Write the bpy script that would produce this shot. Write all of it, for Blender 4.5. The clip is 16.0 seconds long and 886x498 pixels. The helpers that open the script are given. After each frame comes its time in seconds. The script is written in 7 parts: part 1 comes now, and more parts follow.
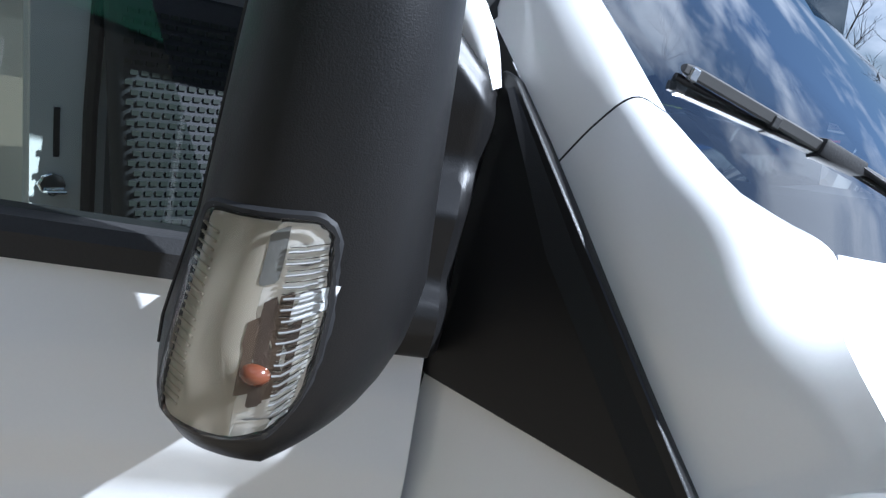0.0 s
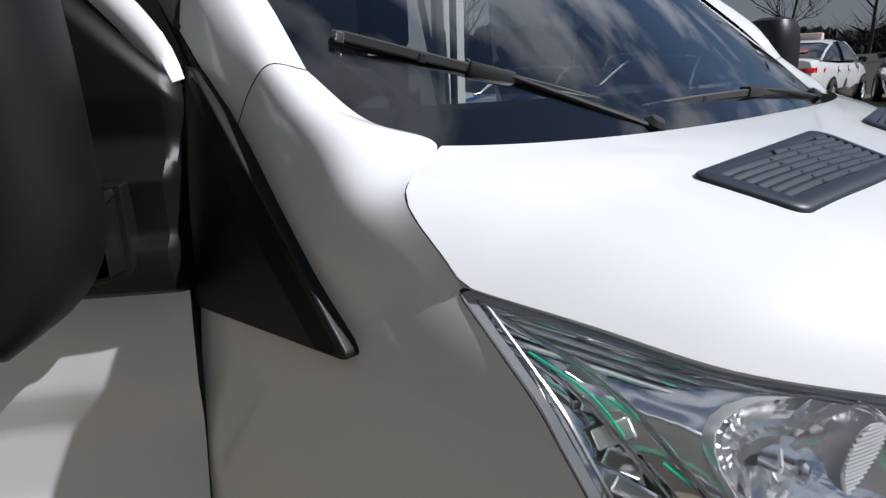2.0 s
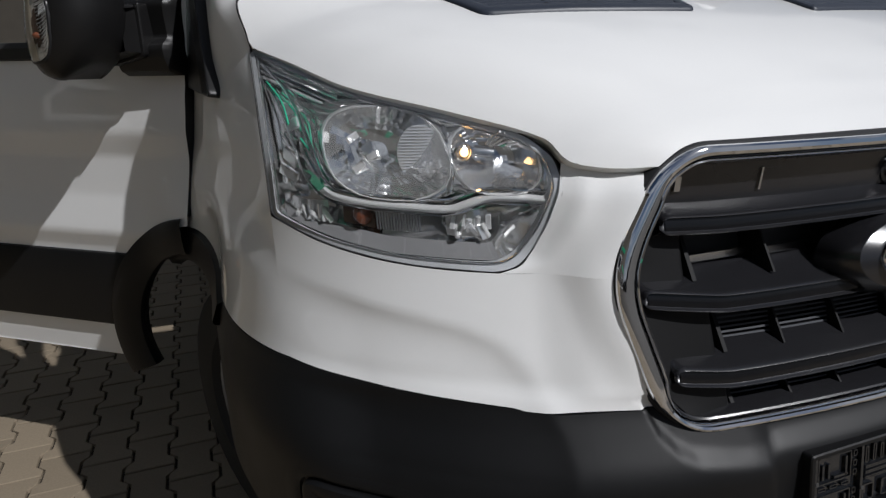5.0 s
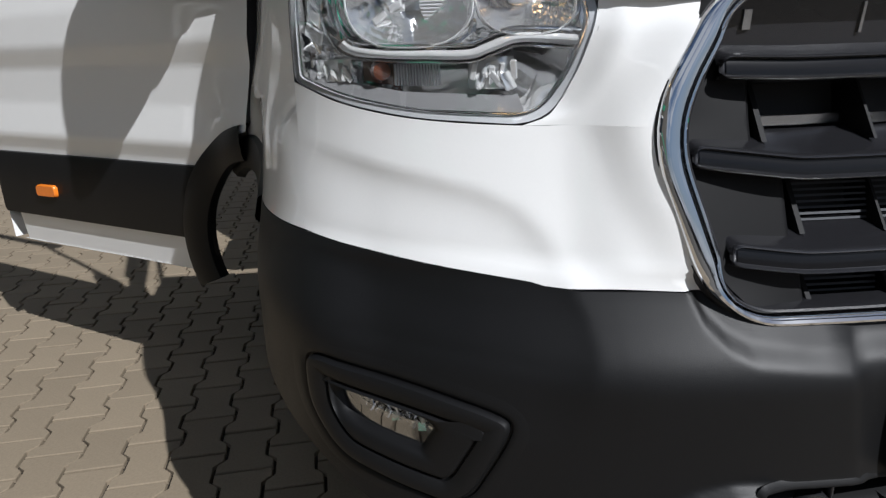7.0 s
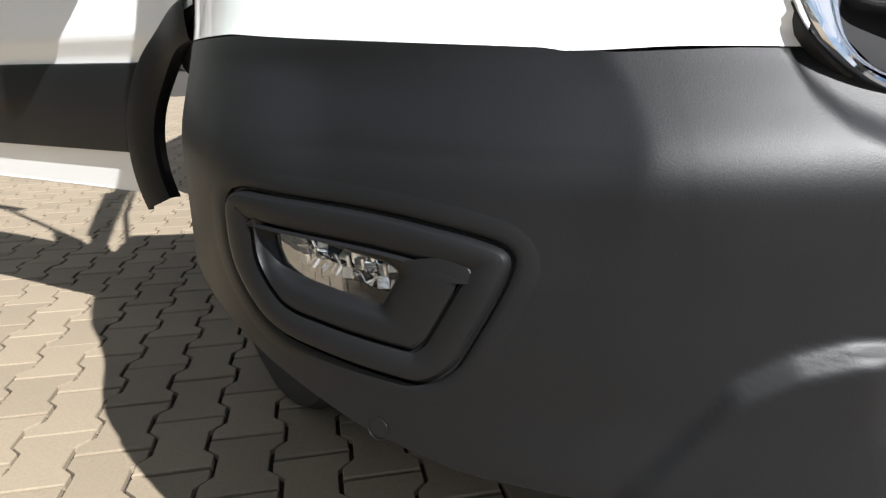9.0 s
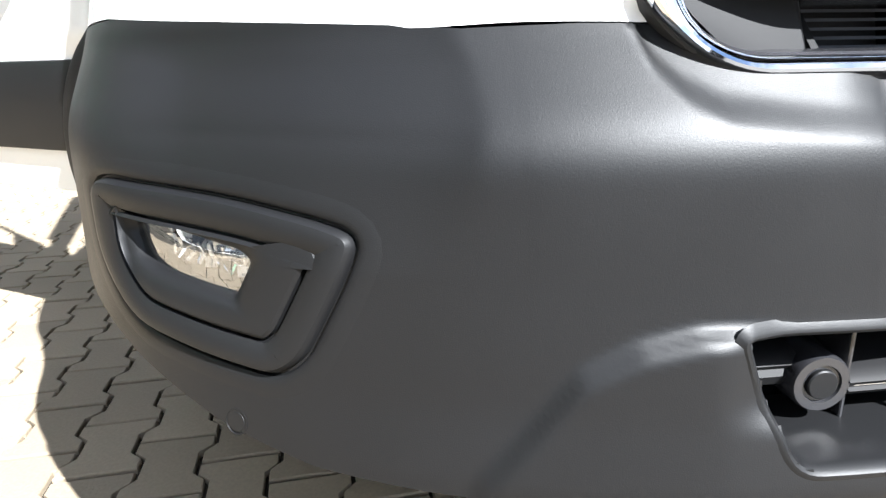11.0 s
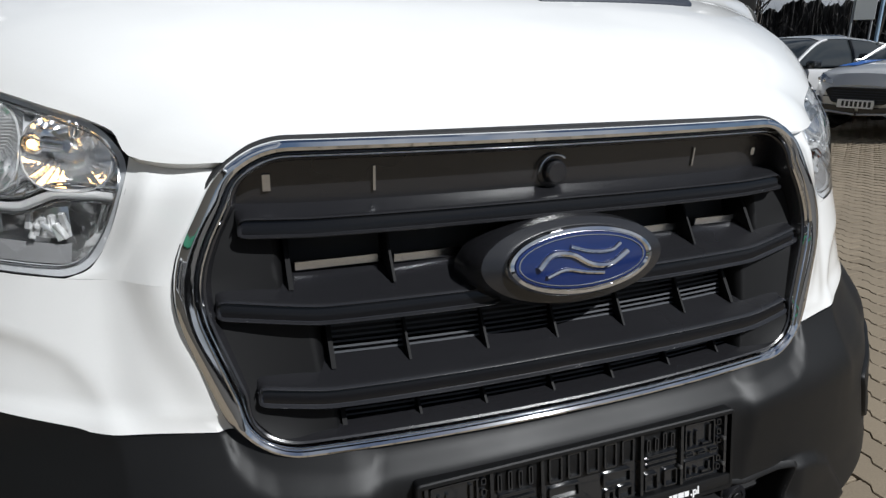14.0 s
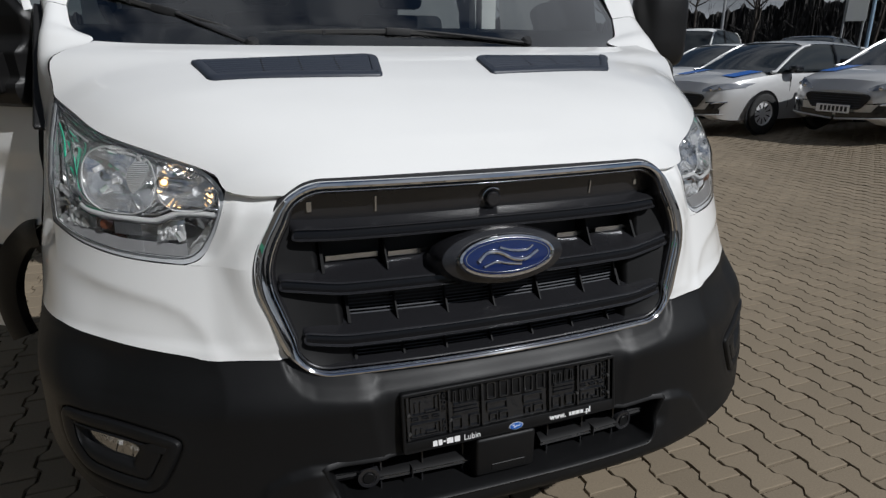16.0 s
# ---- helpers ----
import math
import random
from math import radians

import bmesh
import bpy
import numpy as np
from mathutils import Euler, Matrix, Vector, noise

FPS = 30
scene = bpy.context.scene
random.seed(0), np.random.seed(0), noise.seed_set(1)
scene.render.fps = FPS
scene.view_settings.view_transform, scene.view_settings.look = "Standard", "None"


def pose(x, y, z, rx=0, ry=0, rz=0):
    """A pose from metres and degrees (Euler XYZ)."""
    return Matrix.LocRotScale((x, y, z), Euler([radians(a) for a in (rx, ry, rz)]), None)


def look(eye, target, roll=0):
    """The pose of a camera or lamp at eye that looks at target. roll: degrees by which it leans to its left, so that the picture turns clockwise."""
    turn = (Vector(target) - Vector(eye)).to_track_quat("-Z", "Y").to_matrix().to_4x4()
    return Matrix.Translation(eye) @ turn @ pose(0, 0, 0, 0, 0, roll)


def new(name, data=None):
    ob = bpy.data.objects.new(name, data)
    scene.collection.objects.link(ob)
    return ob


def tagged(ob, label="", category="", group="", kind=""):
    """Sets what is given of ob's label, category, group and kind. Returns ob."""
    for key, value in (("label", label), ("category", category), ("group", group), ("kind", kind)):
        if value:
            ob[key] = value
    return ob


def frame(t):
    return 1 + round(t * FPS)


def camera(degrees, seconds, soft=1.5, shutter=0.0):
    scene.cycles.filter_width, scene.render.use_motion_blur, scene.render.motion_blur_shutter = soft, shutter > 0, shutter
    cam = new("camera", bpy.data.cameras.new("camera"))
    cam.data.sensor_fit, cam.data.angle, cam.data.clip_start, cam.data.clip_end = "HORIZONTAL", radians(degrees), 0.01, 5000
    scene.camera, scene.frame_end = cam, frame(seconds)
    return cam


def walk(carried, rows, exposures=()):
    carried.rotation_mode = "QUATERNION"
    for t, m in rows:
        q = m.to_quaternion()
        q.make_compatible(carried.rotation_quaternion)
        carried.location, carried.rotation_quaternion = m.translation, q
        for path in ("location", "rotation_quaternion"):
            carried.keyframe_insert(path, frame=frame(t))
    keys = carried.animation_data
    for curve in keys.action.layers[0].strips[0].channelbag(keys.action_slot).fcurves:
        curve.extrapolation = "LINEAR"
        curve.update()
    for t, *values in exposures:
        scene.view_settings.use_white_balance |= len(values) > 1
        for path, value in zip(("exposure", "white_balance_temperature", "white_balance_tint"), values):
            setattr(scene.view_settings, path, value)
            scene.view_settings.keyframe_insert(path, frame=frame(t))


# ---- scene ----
cam = camera(70.9, 16.0, soft=1.35)
PATH = [
    (0, (-1.496, 0.676, 1.467), (-0.095, 2.004, 0.943), 10.9),
    (0.5, (-1.499, 0.631, 1.46), (-0.097, 1.961, 0.945), 10.7),
    (1, (-1.489, 0.557, 1.469), (-0.084, 1.882, 0.949), 10.8),
    (1.5, (-1.401, 0.461, 1.459), (0.005, 1.791, 0.954), 9.5),
    (2, (-1.387, 0.268, 1.463), (-0.024, 1.629, 0.923), -1.9),
    (2.5, (-1.353, 0.09, 1.454), (-0.007, 1.462, 0.902), -1.8),
    (3, (-1.26, -0.085, 1.394), (0.094, 1.288, 0.863), -1.6),
    (3.5, (-1.183, -0.226, 1.344), (0.214, 1.086, 0.77), -0.8),
    (4, (-1.156, -0.37, 1.28), (0.11, 1.066, 0.7), -0.4),
    (4.5, (-1.092, -0.534, 1.242), (-0.147, 1.134, 0.673), -0.8),
    (7, (-0.889, -0.528, 1.02), (-0.575, 1.351, 0.414), -1.5),
    (7.5, (-0.884, -0.433, 0.868), (-0.553, 1.447, 0.273), -1.0),
    (8, (-0.861, -0.385, 0.793), (-0.528, 1.494, 0.195), -0.9),
    (10.5, (-0.804, -0.342, 0.72), (-0.493, 1.551, 0.155), -1.1),
    (11, (-0.723, -0.365, 0.715), (-0.373, 1.52, 0.146), -1.0),
    (11.5, (-0.611, -0.386, 0.73), (-0.15, 1.47, 0.146), -0.9),
    (12, (-0.53, -0.422, 0.766), (0.085, 1.394, 0.197), -0.7),
    (12.5, (-0.46, -0.456, 0.905), (0.17, 1.334, 0.273), 0.0),
    (13, (-0.421, -0.514, 1.021), (0.244, 1.274, 0.423), 0.1),
    (13.5, (-0.427, -0.588, 1.112), (0.243, 1.203, 0.526), 0.0),
    (14, (-0.47, -0.652, 1.198), (0.196, 1.141, 0.614), -0.1),
    (14.5, (-0.502, -0.748, 1.246), (0.163, 1.04, 0.645), 0.1),
    (15, (-0.541, -0.915, 1.279), (0.122, 0.873, 0.678), 0.0),
    (15.5, (-0.581, -1.021, 1.324), (0.081, 0.769, 0.723), 0.1),
    (16, (-0.582, -1.112, 1.355), (0.078, 0.677, 0.751), 0.2),
]
EXPOSURES = [(0.0, 1.30, 5150, 10), (1.0, 0.92, 5200, 11), (1.5, 0.36, 5450, 12), (2.0, 0.05, 5750, 13), (3.0, -0.50, 5850, 13), (4.0, -0.66, 5880, 12), (4.5, -0.57, 5900, 12), (7.0, 0.22, 5800, 11), (7.5, 0.38, 5880, 11), (8.0, 0.73, 5950, 11),
             (10.5, 2.46, 5850, 9), (11.0, 2.70, 5750, 9), (11.5, 2.88, 5750, 9), (12.0, 2.70, 5750, 9), (13.0, 1.80, 5650, 8), (13.5, 0.95, 5700, 8), (14.0, 0.02, 5850, 9), (14.5, -0.56, 5950, 10), (15.0, -0.58, 5950, 10), (16.0, -0.46, 5900, 10)]
walk(cam, [(t, look(eye, target, roll)) for t, eye, target, roll in PATH], EXPOSURES)

# ---- light ----
world = bpy.data.worlds.new("sky")
scene.world = world
world.use_nodes = True
SUN = Vector((0.405, -0.62, 0.68)).normalized()


def sky_nodes():
    nt = world.node_tree
    nt.nodes.clear()
    out = nt.nodes.new("ShaderNodeOutputWorld")
    bg = nt.nodes.new("ShaderNodeBackground")
    sky = nt.nodes.new("ShaderNodeTexSky")
    sky.sky_type = "NISHITA"
    sky.sun_disc = False
    sky.sun_elevation = math.asin(SUN.z)
    sky.sun_rotation = math.atan2(SUN.x, SUN.y)
    sky.air_density, sky.dust_density = 1.1, 0.6
    # broken cloud, laid over the clear sky by direction
    co = nt.nodes.new("ShaderNodeTexCoord")
    mp = nt.nodes.new("ShaderNodeMapping")
    mp.inputs["Scale"].default_value = (1.6, 1.6, 4.0)
    mp.inputs["Location"].default_value = (0.3, 1.1, 0.2)
    no = nt.nodes.new("ShaderNodeTexNoise")
    no.inputs["Scale"].default_value = 1.5
    no.inputs["Detail"].default_value = 7
    no.inputs["Roughness"].default_value = 0.55
    ramp = nt.nodes.new("ShaderNodeValToRGB")
    ramp.color_ramp.elements[0].position, ramp.color_ramp.elements[1].position = 0.44, 0.56
    mix = nt.nodes.new("ShaderNodeMix")
    mix.data_type = "RGBA"
    mix.inputs[7].default_value = (11.5, 11.5, 11.6, 1)
    nt.links.new(co.outputs["Generated"], mp.inputs["Vector"])
    nt.links.new(mp.outputs["Vector"], no.inputs["Vector"])
    nt.links.new(no.outputs["Fac"], ramp.inputs["Fac"])
    nt.links.new(ramp.outputs["Color"], mix.inputs[0])
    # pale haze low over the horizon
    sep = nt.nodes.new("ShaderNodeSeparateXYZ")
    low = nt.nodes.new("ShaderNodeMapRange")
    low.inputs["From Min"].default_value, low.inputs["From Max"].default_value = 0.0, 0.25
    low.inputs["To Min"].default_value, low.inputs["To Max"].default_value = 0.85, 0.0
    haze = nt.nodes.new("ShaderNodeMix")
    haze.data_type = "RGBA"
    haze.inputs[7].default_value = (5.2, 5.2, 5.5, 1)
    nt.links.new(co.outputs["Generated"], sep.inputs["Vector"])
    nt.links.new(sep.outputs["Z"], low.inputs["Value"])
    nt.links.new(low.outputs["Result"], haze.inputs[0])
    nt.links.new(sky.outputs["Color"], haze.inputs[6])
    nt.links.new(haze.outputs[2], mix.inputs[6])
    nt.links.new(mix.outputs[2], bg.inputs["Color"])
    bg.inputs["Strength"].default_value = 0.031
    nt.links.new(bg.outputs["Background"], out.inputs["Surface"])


sky_nodes()
sun_data = bpy.data.lights.new("sun", "SUN")
sun_data.energy, sun_data.angle, sun_data.color = 4.8, radians(0.6), (1.0, 0.95, 0.87)
sun = new("sun", sun_data)
sun.matrix_world = look(SUN * 30, (0, 0, 0))

# ---- materials ----


def mat(name, color, rough=0.5, metal=0.0, bump=0.0, scale=60.0, vary=0.06, coat=0.0, rvary=0.0, big=3.0, spec=0.5, trans=0.0, ior=1.45, emit=None, estr=0.0):
    m = bpy.data.materials.new(name)
    m.use_nodes = True
    nt = m.node_tree
    b = nt.nodes["Principled BSDF"]
    b.inputs["Roughness"].default_value = rough
    b.inputs["Metallic"].default_value = metal
    b.inputs["Coat Weight"].default_value = coat
    b.inputs["Coat Roughness"].default_value = 0.03
    b.inputs["Specular IOR Level"].default_value = spec
    b.inputs["Transmission Weight"].default_value = trans
    b.inputs["IOR"].default_value = ior
    if emit:
        b.inputs["Emission Color"].default_value = (*emit, 1)
        b.inputs["Emission Strength"].default_value = estr
    co = nt.nodes.new("ShaderNodeTexCoord")
    fine = nt.nodes.new("ShaderNodeTexNoise")
    fine.inputs["Scale"].default_value = scale
    fine.inputs["Detail"].default_value = 5
    wide = nt.nodes.new("ShaderNodeTexNoise")
    wide.inputs["Scale"].default_value = big
    wide.inputs["Detail"].default_value = 4
    nt.links.new(co.outputs["Object"], fine.inputs["Vector"])
    nt.links.new(co.outputs["Object"], wide.inputs["Vector"])
    add = nt.nodes.new("ShaderNodeMath")
    add.operation = "ADD"
    nt.links.new(fine.outputs["Fac"], add.inputs[0])
    nt.links.new(wide.outputs["Fac"], add.inputs[1])
    mr = nt.nodes.new("ShaderNodeMapRange")
    mr.inputs["From Min"].default_value, mr.inputs["From Max"].default_value = 0.5, 1.5
    mr.inputs["To Min"].default_value, mr.inputs["To Max"].default_value = 1 - vary, 1 + vary
    nt.links.new(add.outputs[0], mr.inputs["Value"])
    sc = nt.nodes.new("ShaderNodeVectorMath")
    sc.operation = "SCALE"
    sc.inputs[0].default_value = color
    nt.links.new(mr.outputs["Result"], sc.inputs["Scale"])
    nt.links.new(sc.outputs["Vector"], b.inputs["Base Color"])
    if rvary:
        rr = nt.nodes.new("ShaderNodeMapRange")
        rr.inputs["From Min"].default_value, rr.inputs["From Max"].default_value = 0.3, 0.7
        rr.inputs["To Min"].default_value, rr.inputs["To Max"].default_value = max(0, rough - rvary), rough + rvary
        nt.links.new(wide.outputs["Fac"], rr.inputs["Value"])
        nt.links.new(rr.outputs["Result"], b.inputs["Roughness"])
    if bump:
        bp = nt.nodes.new("ShaderNodeBump")
        bp.inputs["Strength"].default_value = bump
        bp.inputs["Distance"].default_value = 0.002
        nt.links.new(fine.outputs["Fac"], bp.inputs["Height"])
        nt.links.new(bp.outputs["Normal"], b.inputs["Normal"])
    return m


def clear_glass(name, tint=(1, 1, 1), rough=0.0, gloss=1.0):
    """Thin clear glass or plastic: see-through with a mirror gloss by Fresnel."""
    m = bpy.data.materials.new(name)
    m.use_nodes = True
    nt = m.node_tree
    nt.nodes.clear()
    out = nt.nodes.new("ShaderNodeOutputMaterial")
    tr = nt.nodes.new("ShaderNodeBsdfTransparent")
    tr.inputs["Color"].default_value = (*tint, 1)
    gl = nt.nodes.new("ShaderNodeBsdfGlossy")
    gl.inputs["Roughness"].default_value = rough
    fr = nt.nodes.new("ShaderNodeFresnel")
    fr.inputs["IOR"].default_value = 1.5
    mul = nt.nodes.new("ShaderNodeMath")
    mul.operation = "MULTIPLY"
    mul.inputs[1].default_value = gloss
    mx = nt.nodes.new("ShaderNodeMixShader")
    nt.links.new(fr.outputs["Fac"], mul.inputs[0])
    nt.links.new(mul.outputs[0], mx.inputs["Fac"])
    nt.links.new(tr.outputs[0], mx.inputs[1])
    nt.links.new(gl.outputs[0], mx.inputs[2])
    nt.links.new(mx.outputs[0], out.inputs["Surface"])
    return m


PAINT = mat("white_paint", (0.80, 0.80, 0.79), 0.45, coat=1.0, spec=0.15, vary=0.015, scale=300, big=4, bump=0.01)
BLACK = mat("grained_black_plastic", (0.0054, 0.0055, 0.0060), 0.47, spec=0.31, bump=0.09, scale=900, vary=0.12, rvary=0.05, big=5)
MIRBLACK = mat("mirror_black_plastic", (0.0085, 0.0083, 0.0085), 0.40, spec=0.4, bump=0.15, scale=900, vary=0.1, rvary=0.04, big=6)
GRILLE = mat("grille_plastic", (0.015, 0.015, 0.017), 0.25, spec=0.95, bump=0.08, scale=700, vary=0.12, rvary=0.05)
VENTGREY = mat("vent_grey_plastic", (0.026, 0.032, 0.046), 0.42, bump=0.08, scale=700, vary=0.12)
FIN = mat("radiator_grey", (0.050, 0.053, 0.060), 0.6, spec=0.25, vary=0.15)
CHEEK = mat("dull_black_plastic", (0.004, 0.004, 0.0045), 0.6, spec=0.25, bump=0.05, scale=900, vary=0.1)
DARK = mat("deep_black", (0.012, 0.012, 0.013), 0.6, vary=0.2)
RUBBER = mat("black_rubber", (0.018, 0.018, 0.019), 0.65, bump=0.2, scale=300, vary=0.2)
GLOSSBLACK = mat("gloss_black", (0.012, 0.013, 0.015), 0.12, vary=0.1, coat=0.5)
INLAY = mat("dark_inlay", (0.006, 0.006, 0.007), 0.16, spec=0.5, vary=0.1)
CHROME = mat("chrome", (0.84, 0.85, 0.87), 0.045, metal=1.0, vary=0.02, rvary=0.02)
SATIN = mat("satin_silver", (0.62, 0.63, 0.65), 0.24, metal=1.0, vary=0.05)
REFLECT = mat("bright_reflector", (0.92, 0.92, 0.92), 0.15, metal=0.65, vary=0.03, rvary=0.03, big=9)
SPARKLE = mat("faceted_reflector", (0.95, 0.95, 0.95), 0.07, metal=0.90, vary=0.03, bump=0.12, scale=45, big=25)
FROST = mat("grey_frosted_plastic", (0.20, 0.20, 0.205), 0.25, vary=0.08, coat=0.4)
BLADE = mat("pale_silver_lacquer", (0.80, 0.80, 0.80), 0.22, metal=0.45, vary=0.03, coat=0.5)
LENSRIM = mat("clear_lens_edge", (0.50, 0.51, 0.53), 0.18, vary=0.06, coat=0.6)
BLUE = mat("deep_blue_enamel", (0.009, 0.019, 0.085), 0.15, coat=1.0, vary=0.08)
SKYBLUE = mat("bright_blue_print", (0.02, 0.11, 0.42), 0.35, vary=0.05)
WHITEPRINT = mat("white_print", (0.80, 0.80, 0.80), 0.5, vary=0.03)
AMBER = mat("amber_plastic", (0.75, 0.20, 0.015), 0.25, vary=0.12, coat=0.5, bump=0.2, scale=120)
AMBERDEEP = mat("dark_amber_bulb", (0.13, 0.040, 0.018), 0.18, vary=0.1, coat=0.6)
BEIGE = mat("frosted_beige_plastic", (0.60, 0.54, 0.44), 0.5, vary=0.05, scale=40)
WIPERGREY = mat("wiper_grey", (0.045, 0.044, 0.043), 0.55, vary=0.1)
DOORGLASS = clear_glass("door_glass", (0.50, 0.57, 0.53))
LENS = clear_glass("clear_lens", (0.97, 0.98, 0.98))
FOGLENS = clear_glass("fog_lens", (0.95, 0.96, 0.96), gloss=0.45)
WINDSCREEN = clear_glass("tinted_glass", (0.50, 0.54, 0.53), gloss=3.2)
CARGLASS = clear_glass("dark_car_glass", (0.22, 0.24, 0.25), gloss=1.1)
TYRE = mat("tyre_rubber", (0.022, 0.022, 0.022), 0.8, bump=0.4, scale=200, vary=0.25)
RIM = mat("steel_rim", (0.30, 0.31, 0.33), 0.4, metal=0.6, vary=0.15)
ALLOY = mat("alloy_rim", (0.72, 0.72, 0.73), 0.35, metal=0.25, vary=0.1)
CLOTH = mat("dark_cloth", (0.030, 0.032, 0.036), 0.9, bump=0.5, scale=260, vary=0.3)
DASH = mat("dash_plastic", (0.035, 0.036, 0.040), 0.6, bump=0.2, scale=300, vary=0.15)
GREYTRIM = mat("grey_trim", (0.33, 0.34, 0.35), 0.6, vary=0.06)
SILVERPAINT = mat("silver_paint", (0.58, 0.58, 0.58), 0.34, metal=0.35, coat=1.0, vary=0.03)
DARKPAINT = mat("dark_paint", (0.015, 0.017, 0.022), 0.25, coat=1.0, vary=0.1)
RED = mat("red_lamp", (0.55, 0.014, 0.014), 0.2, vary=0.1, coat=1.0)
YELLOW = mat("yellow_green", (0.55, 0.65, 0.03), 0.4, vary=0.06)
FILAMENT = mat("lit_bulb", (1.0, 0.8, 0.5), 0.3, emit=(1.0, 0.55, 0.18), estr=6.0)
BARK = mat("bark", (0.060, 0.050, 0.042), 0.9, bump=0.6, scale=30, vary=0.3)
TWIG = mat("bare_twigs", (0.020, 0.018, 0.017), 0.9, vary=0.4, scale=2, big=0.4)
POLE = mat("galvanised_steel", (0.34, 0.35, 0.36), 0.5, metal=0.5, vary=0.12)
PALEBLUE = mat("pale_blue_steel", (0.30, 0.42, 0.55), 0.4, vary=0.1)
CREAM = mat("cream_plastic", (0.70, 0.55, 0.48), 0.4, vary=0.05)


def paver_material(name, tone):
    m = mat(name, tone, 0.85, bump=0.5, scale=140, vary=0.18, big=1.3)
    nt = m.node_tree
    info = nt.nodes.new("ShaderNodeObjectInfo")
    geo = nt.nodes.new("ShaderNodeNewGeometry")
    add = nt.nodes.new("ShaderNodeMath")
    add.operation = "ADD"
    nt.links.new(info.outputs["Random"], add.inputs[0])
    nt.links.new(geo.outputs["Random Per Island"], add.inputs[1])
    mr = nt.nodes.new("ShaderNodeMapRange")
    mr.inputs["From Min"].default_value, mr.inputs["From Max"].default_value = 0.0, 2.0
    mr.inputs["To Min"].default_value, mr.inputs["To Max"].default_value = 0.84, 1.14
    nt.links.new(add.outputs[0], mr.inputs["Value"])
    b = nt.nodes["Principled BSDF"]
    src = b.inputs["Base Color"].links[0].from_socket
    sc = nt.nodes.new("ShaderNodeVectorMath")
    sc.operation = "SCALE"
    nt.links.new(src, sc.inputs[0])
    nt.links.new(mr.outputs["Result"], sc.inputs["Scale"])
    nt.links.new(sc.outputs["Vector"], b.inputs["Base Color"])
    return m


PAVER = paver_material("concrete_paver", (0.205, 0.166, 0.116))
JOINT = mat("joint_sand", (0.030, 0.024, 0.017), 0.95, vary=0.3, scale=50, bump=0.5)

# ---- mesh helpers ----


def link_mesh(name, bm, material, parent=None, label="", smooth=True, angle=0.6):
    me = bpy.data.meshes.new(name)
    bmesh.ops.recalc_face_normals(bm, faces=bm.faces[:])
    bm.to_mesh(me)
    bm.free()
    me.materials.append(material)
    if smooth:
        me.shade_smooth()
        me.set_sharp_from_angle(angle=angle)
    ob = new(name, me)
    if parent:
        ob.parent = parent
    if label:
        ob["label"] = label
    return ob


part = link_mesh


def thing(name, label, category, group="", kind="", at=None):
    ob = new(name)
    if at is not None:
        ob.matrix_world = at
    return tagged(ob, label, category, group, kind)


def interp(t, xs, ys):
    return float(np.interp(t, xs, ys))


def spline(t, ts, ps):
    """Smooth curve through points ps at parameters ts (Catmull-Rom)."""
    ps = [Vector(p) for p in ps]
    if t <= ts[0]:
        return ps[0].copy()
    if t >= ts[-1]:
        return ps[-1].copy()
    i = max(k for k in range(len(ts) - 1) if ts[k] <= t)
    h = ts[i + 1] - ts[i]
    u = (t - ts[i]) / h
    a, b = ps[i], ps[i + 1]
    ma = (b - (ps[i - 1] if i else a)) / (ts[i + 1] - (ts[i - 1] if i else ts[i])) * h
    mb = ((ps[i + 2] if i + 2 < len(ps) else b) - a) / ((ts[i + 2] if i + 2 < len(ps) else ts[i + 1]) - ts[i]) * h
    u2, u3 = u * u, u * u * u
    return (2 * u3 - 3 * u2 + 1) * a + (u3 - 2 * u2 + u) * ma + (3 * u2 - 2 * u3) * b + (u3 - u2) * mb


def line(*ps):
    """A smooth curve f(t), t 0 to 1, by length along the given points."""
    ps = [Vector(p) for p in ps]
    d = [0.0]
    for a, b in zip(ps, ps[1:]):
        d.append(d[-1] + max((b - a).length, 1e-6))
    ts = [v / d[-1] for v in d]
    return lambda t: spline(t, ts, ps)


def grid(bm, f, nu, nv, keep=None):
    """A sheet of points f(u, v), u and v 0 to 1."""
    vs = [[bm.verts.new(f(i / nu, j / nv)) for j in range(nv + 1)] for i in range(nu + 1)]
    for i in range(nu):
        for j in range(nv):
            q = (vs[i][j], vs[i + 1][j], vs[i + 1][j + 1], vs[i][j + 1])
            if keep is None or keep(sum((p.co for p in q), Vector()) / 4):
                bm.faces.new(q)
    if keep is not None:
        bmesh.ops.delete(bm, geom=[v for v in bm.verts if not v.link_faces], context="VERTS")
    return vs


def sheet(f, nu, nv, thick=0.0, keep=None):
    bm = bmesh.new()
    grid(bm, f, nu, nv, keep)
    bmesh.ops.remove_doubles(bm, verts=bm.verts[:], dist=1e-5)
    if thick:
        bmesh.ops.recalc_face_normals(bm, faces=bm.faces[:])
        bmesh.ops.solidify(bm, geom=bm.faces[:], thickness=thick)
    return bm


def coons(bottom, top, left, right):
    """A sheet between four edge curves."""
    c00, c10, c01, c11 = bottom(0), bottom(1), top(0), top(1)

    def f(u, v):
        return ((1 - v) * bottom(u) + v * top(u) + (1 - u) * left(v) + u * right(v)
                - ((1 - u) * (1 - v) * c00 + u * (1 - v) * c10 + (1 - u) * v * c01 + u * v * c11))
    return f


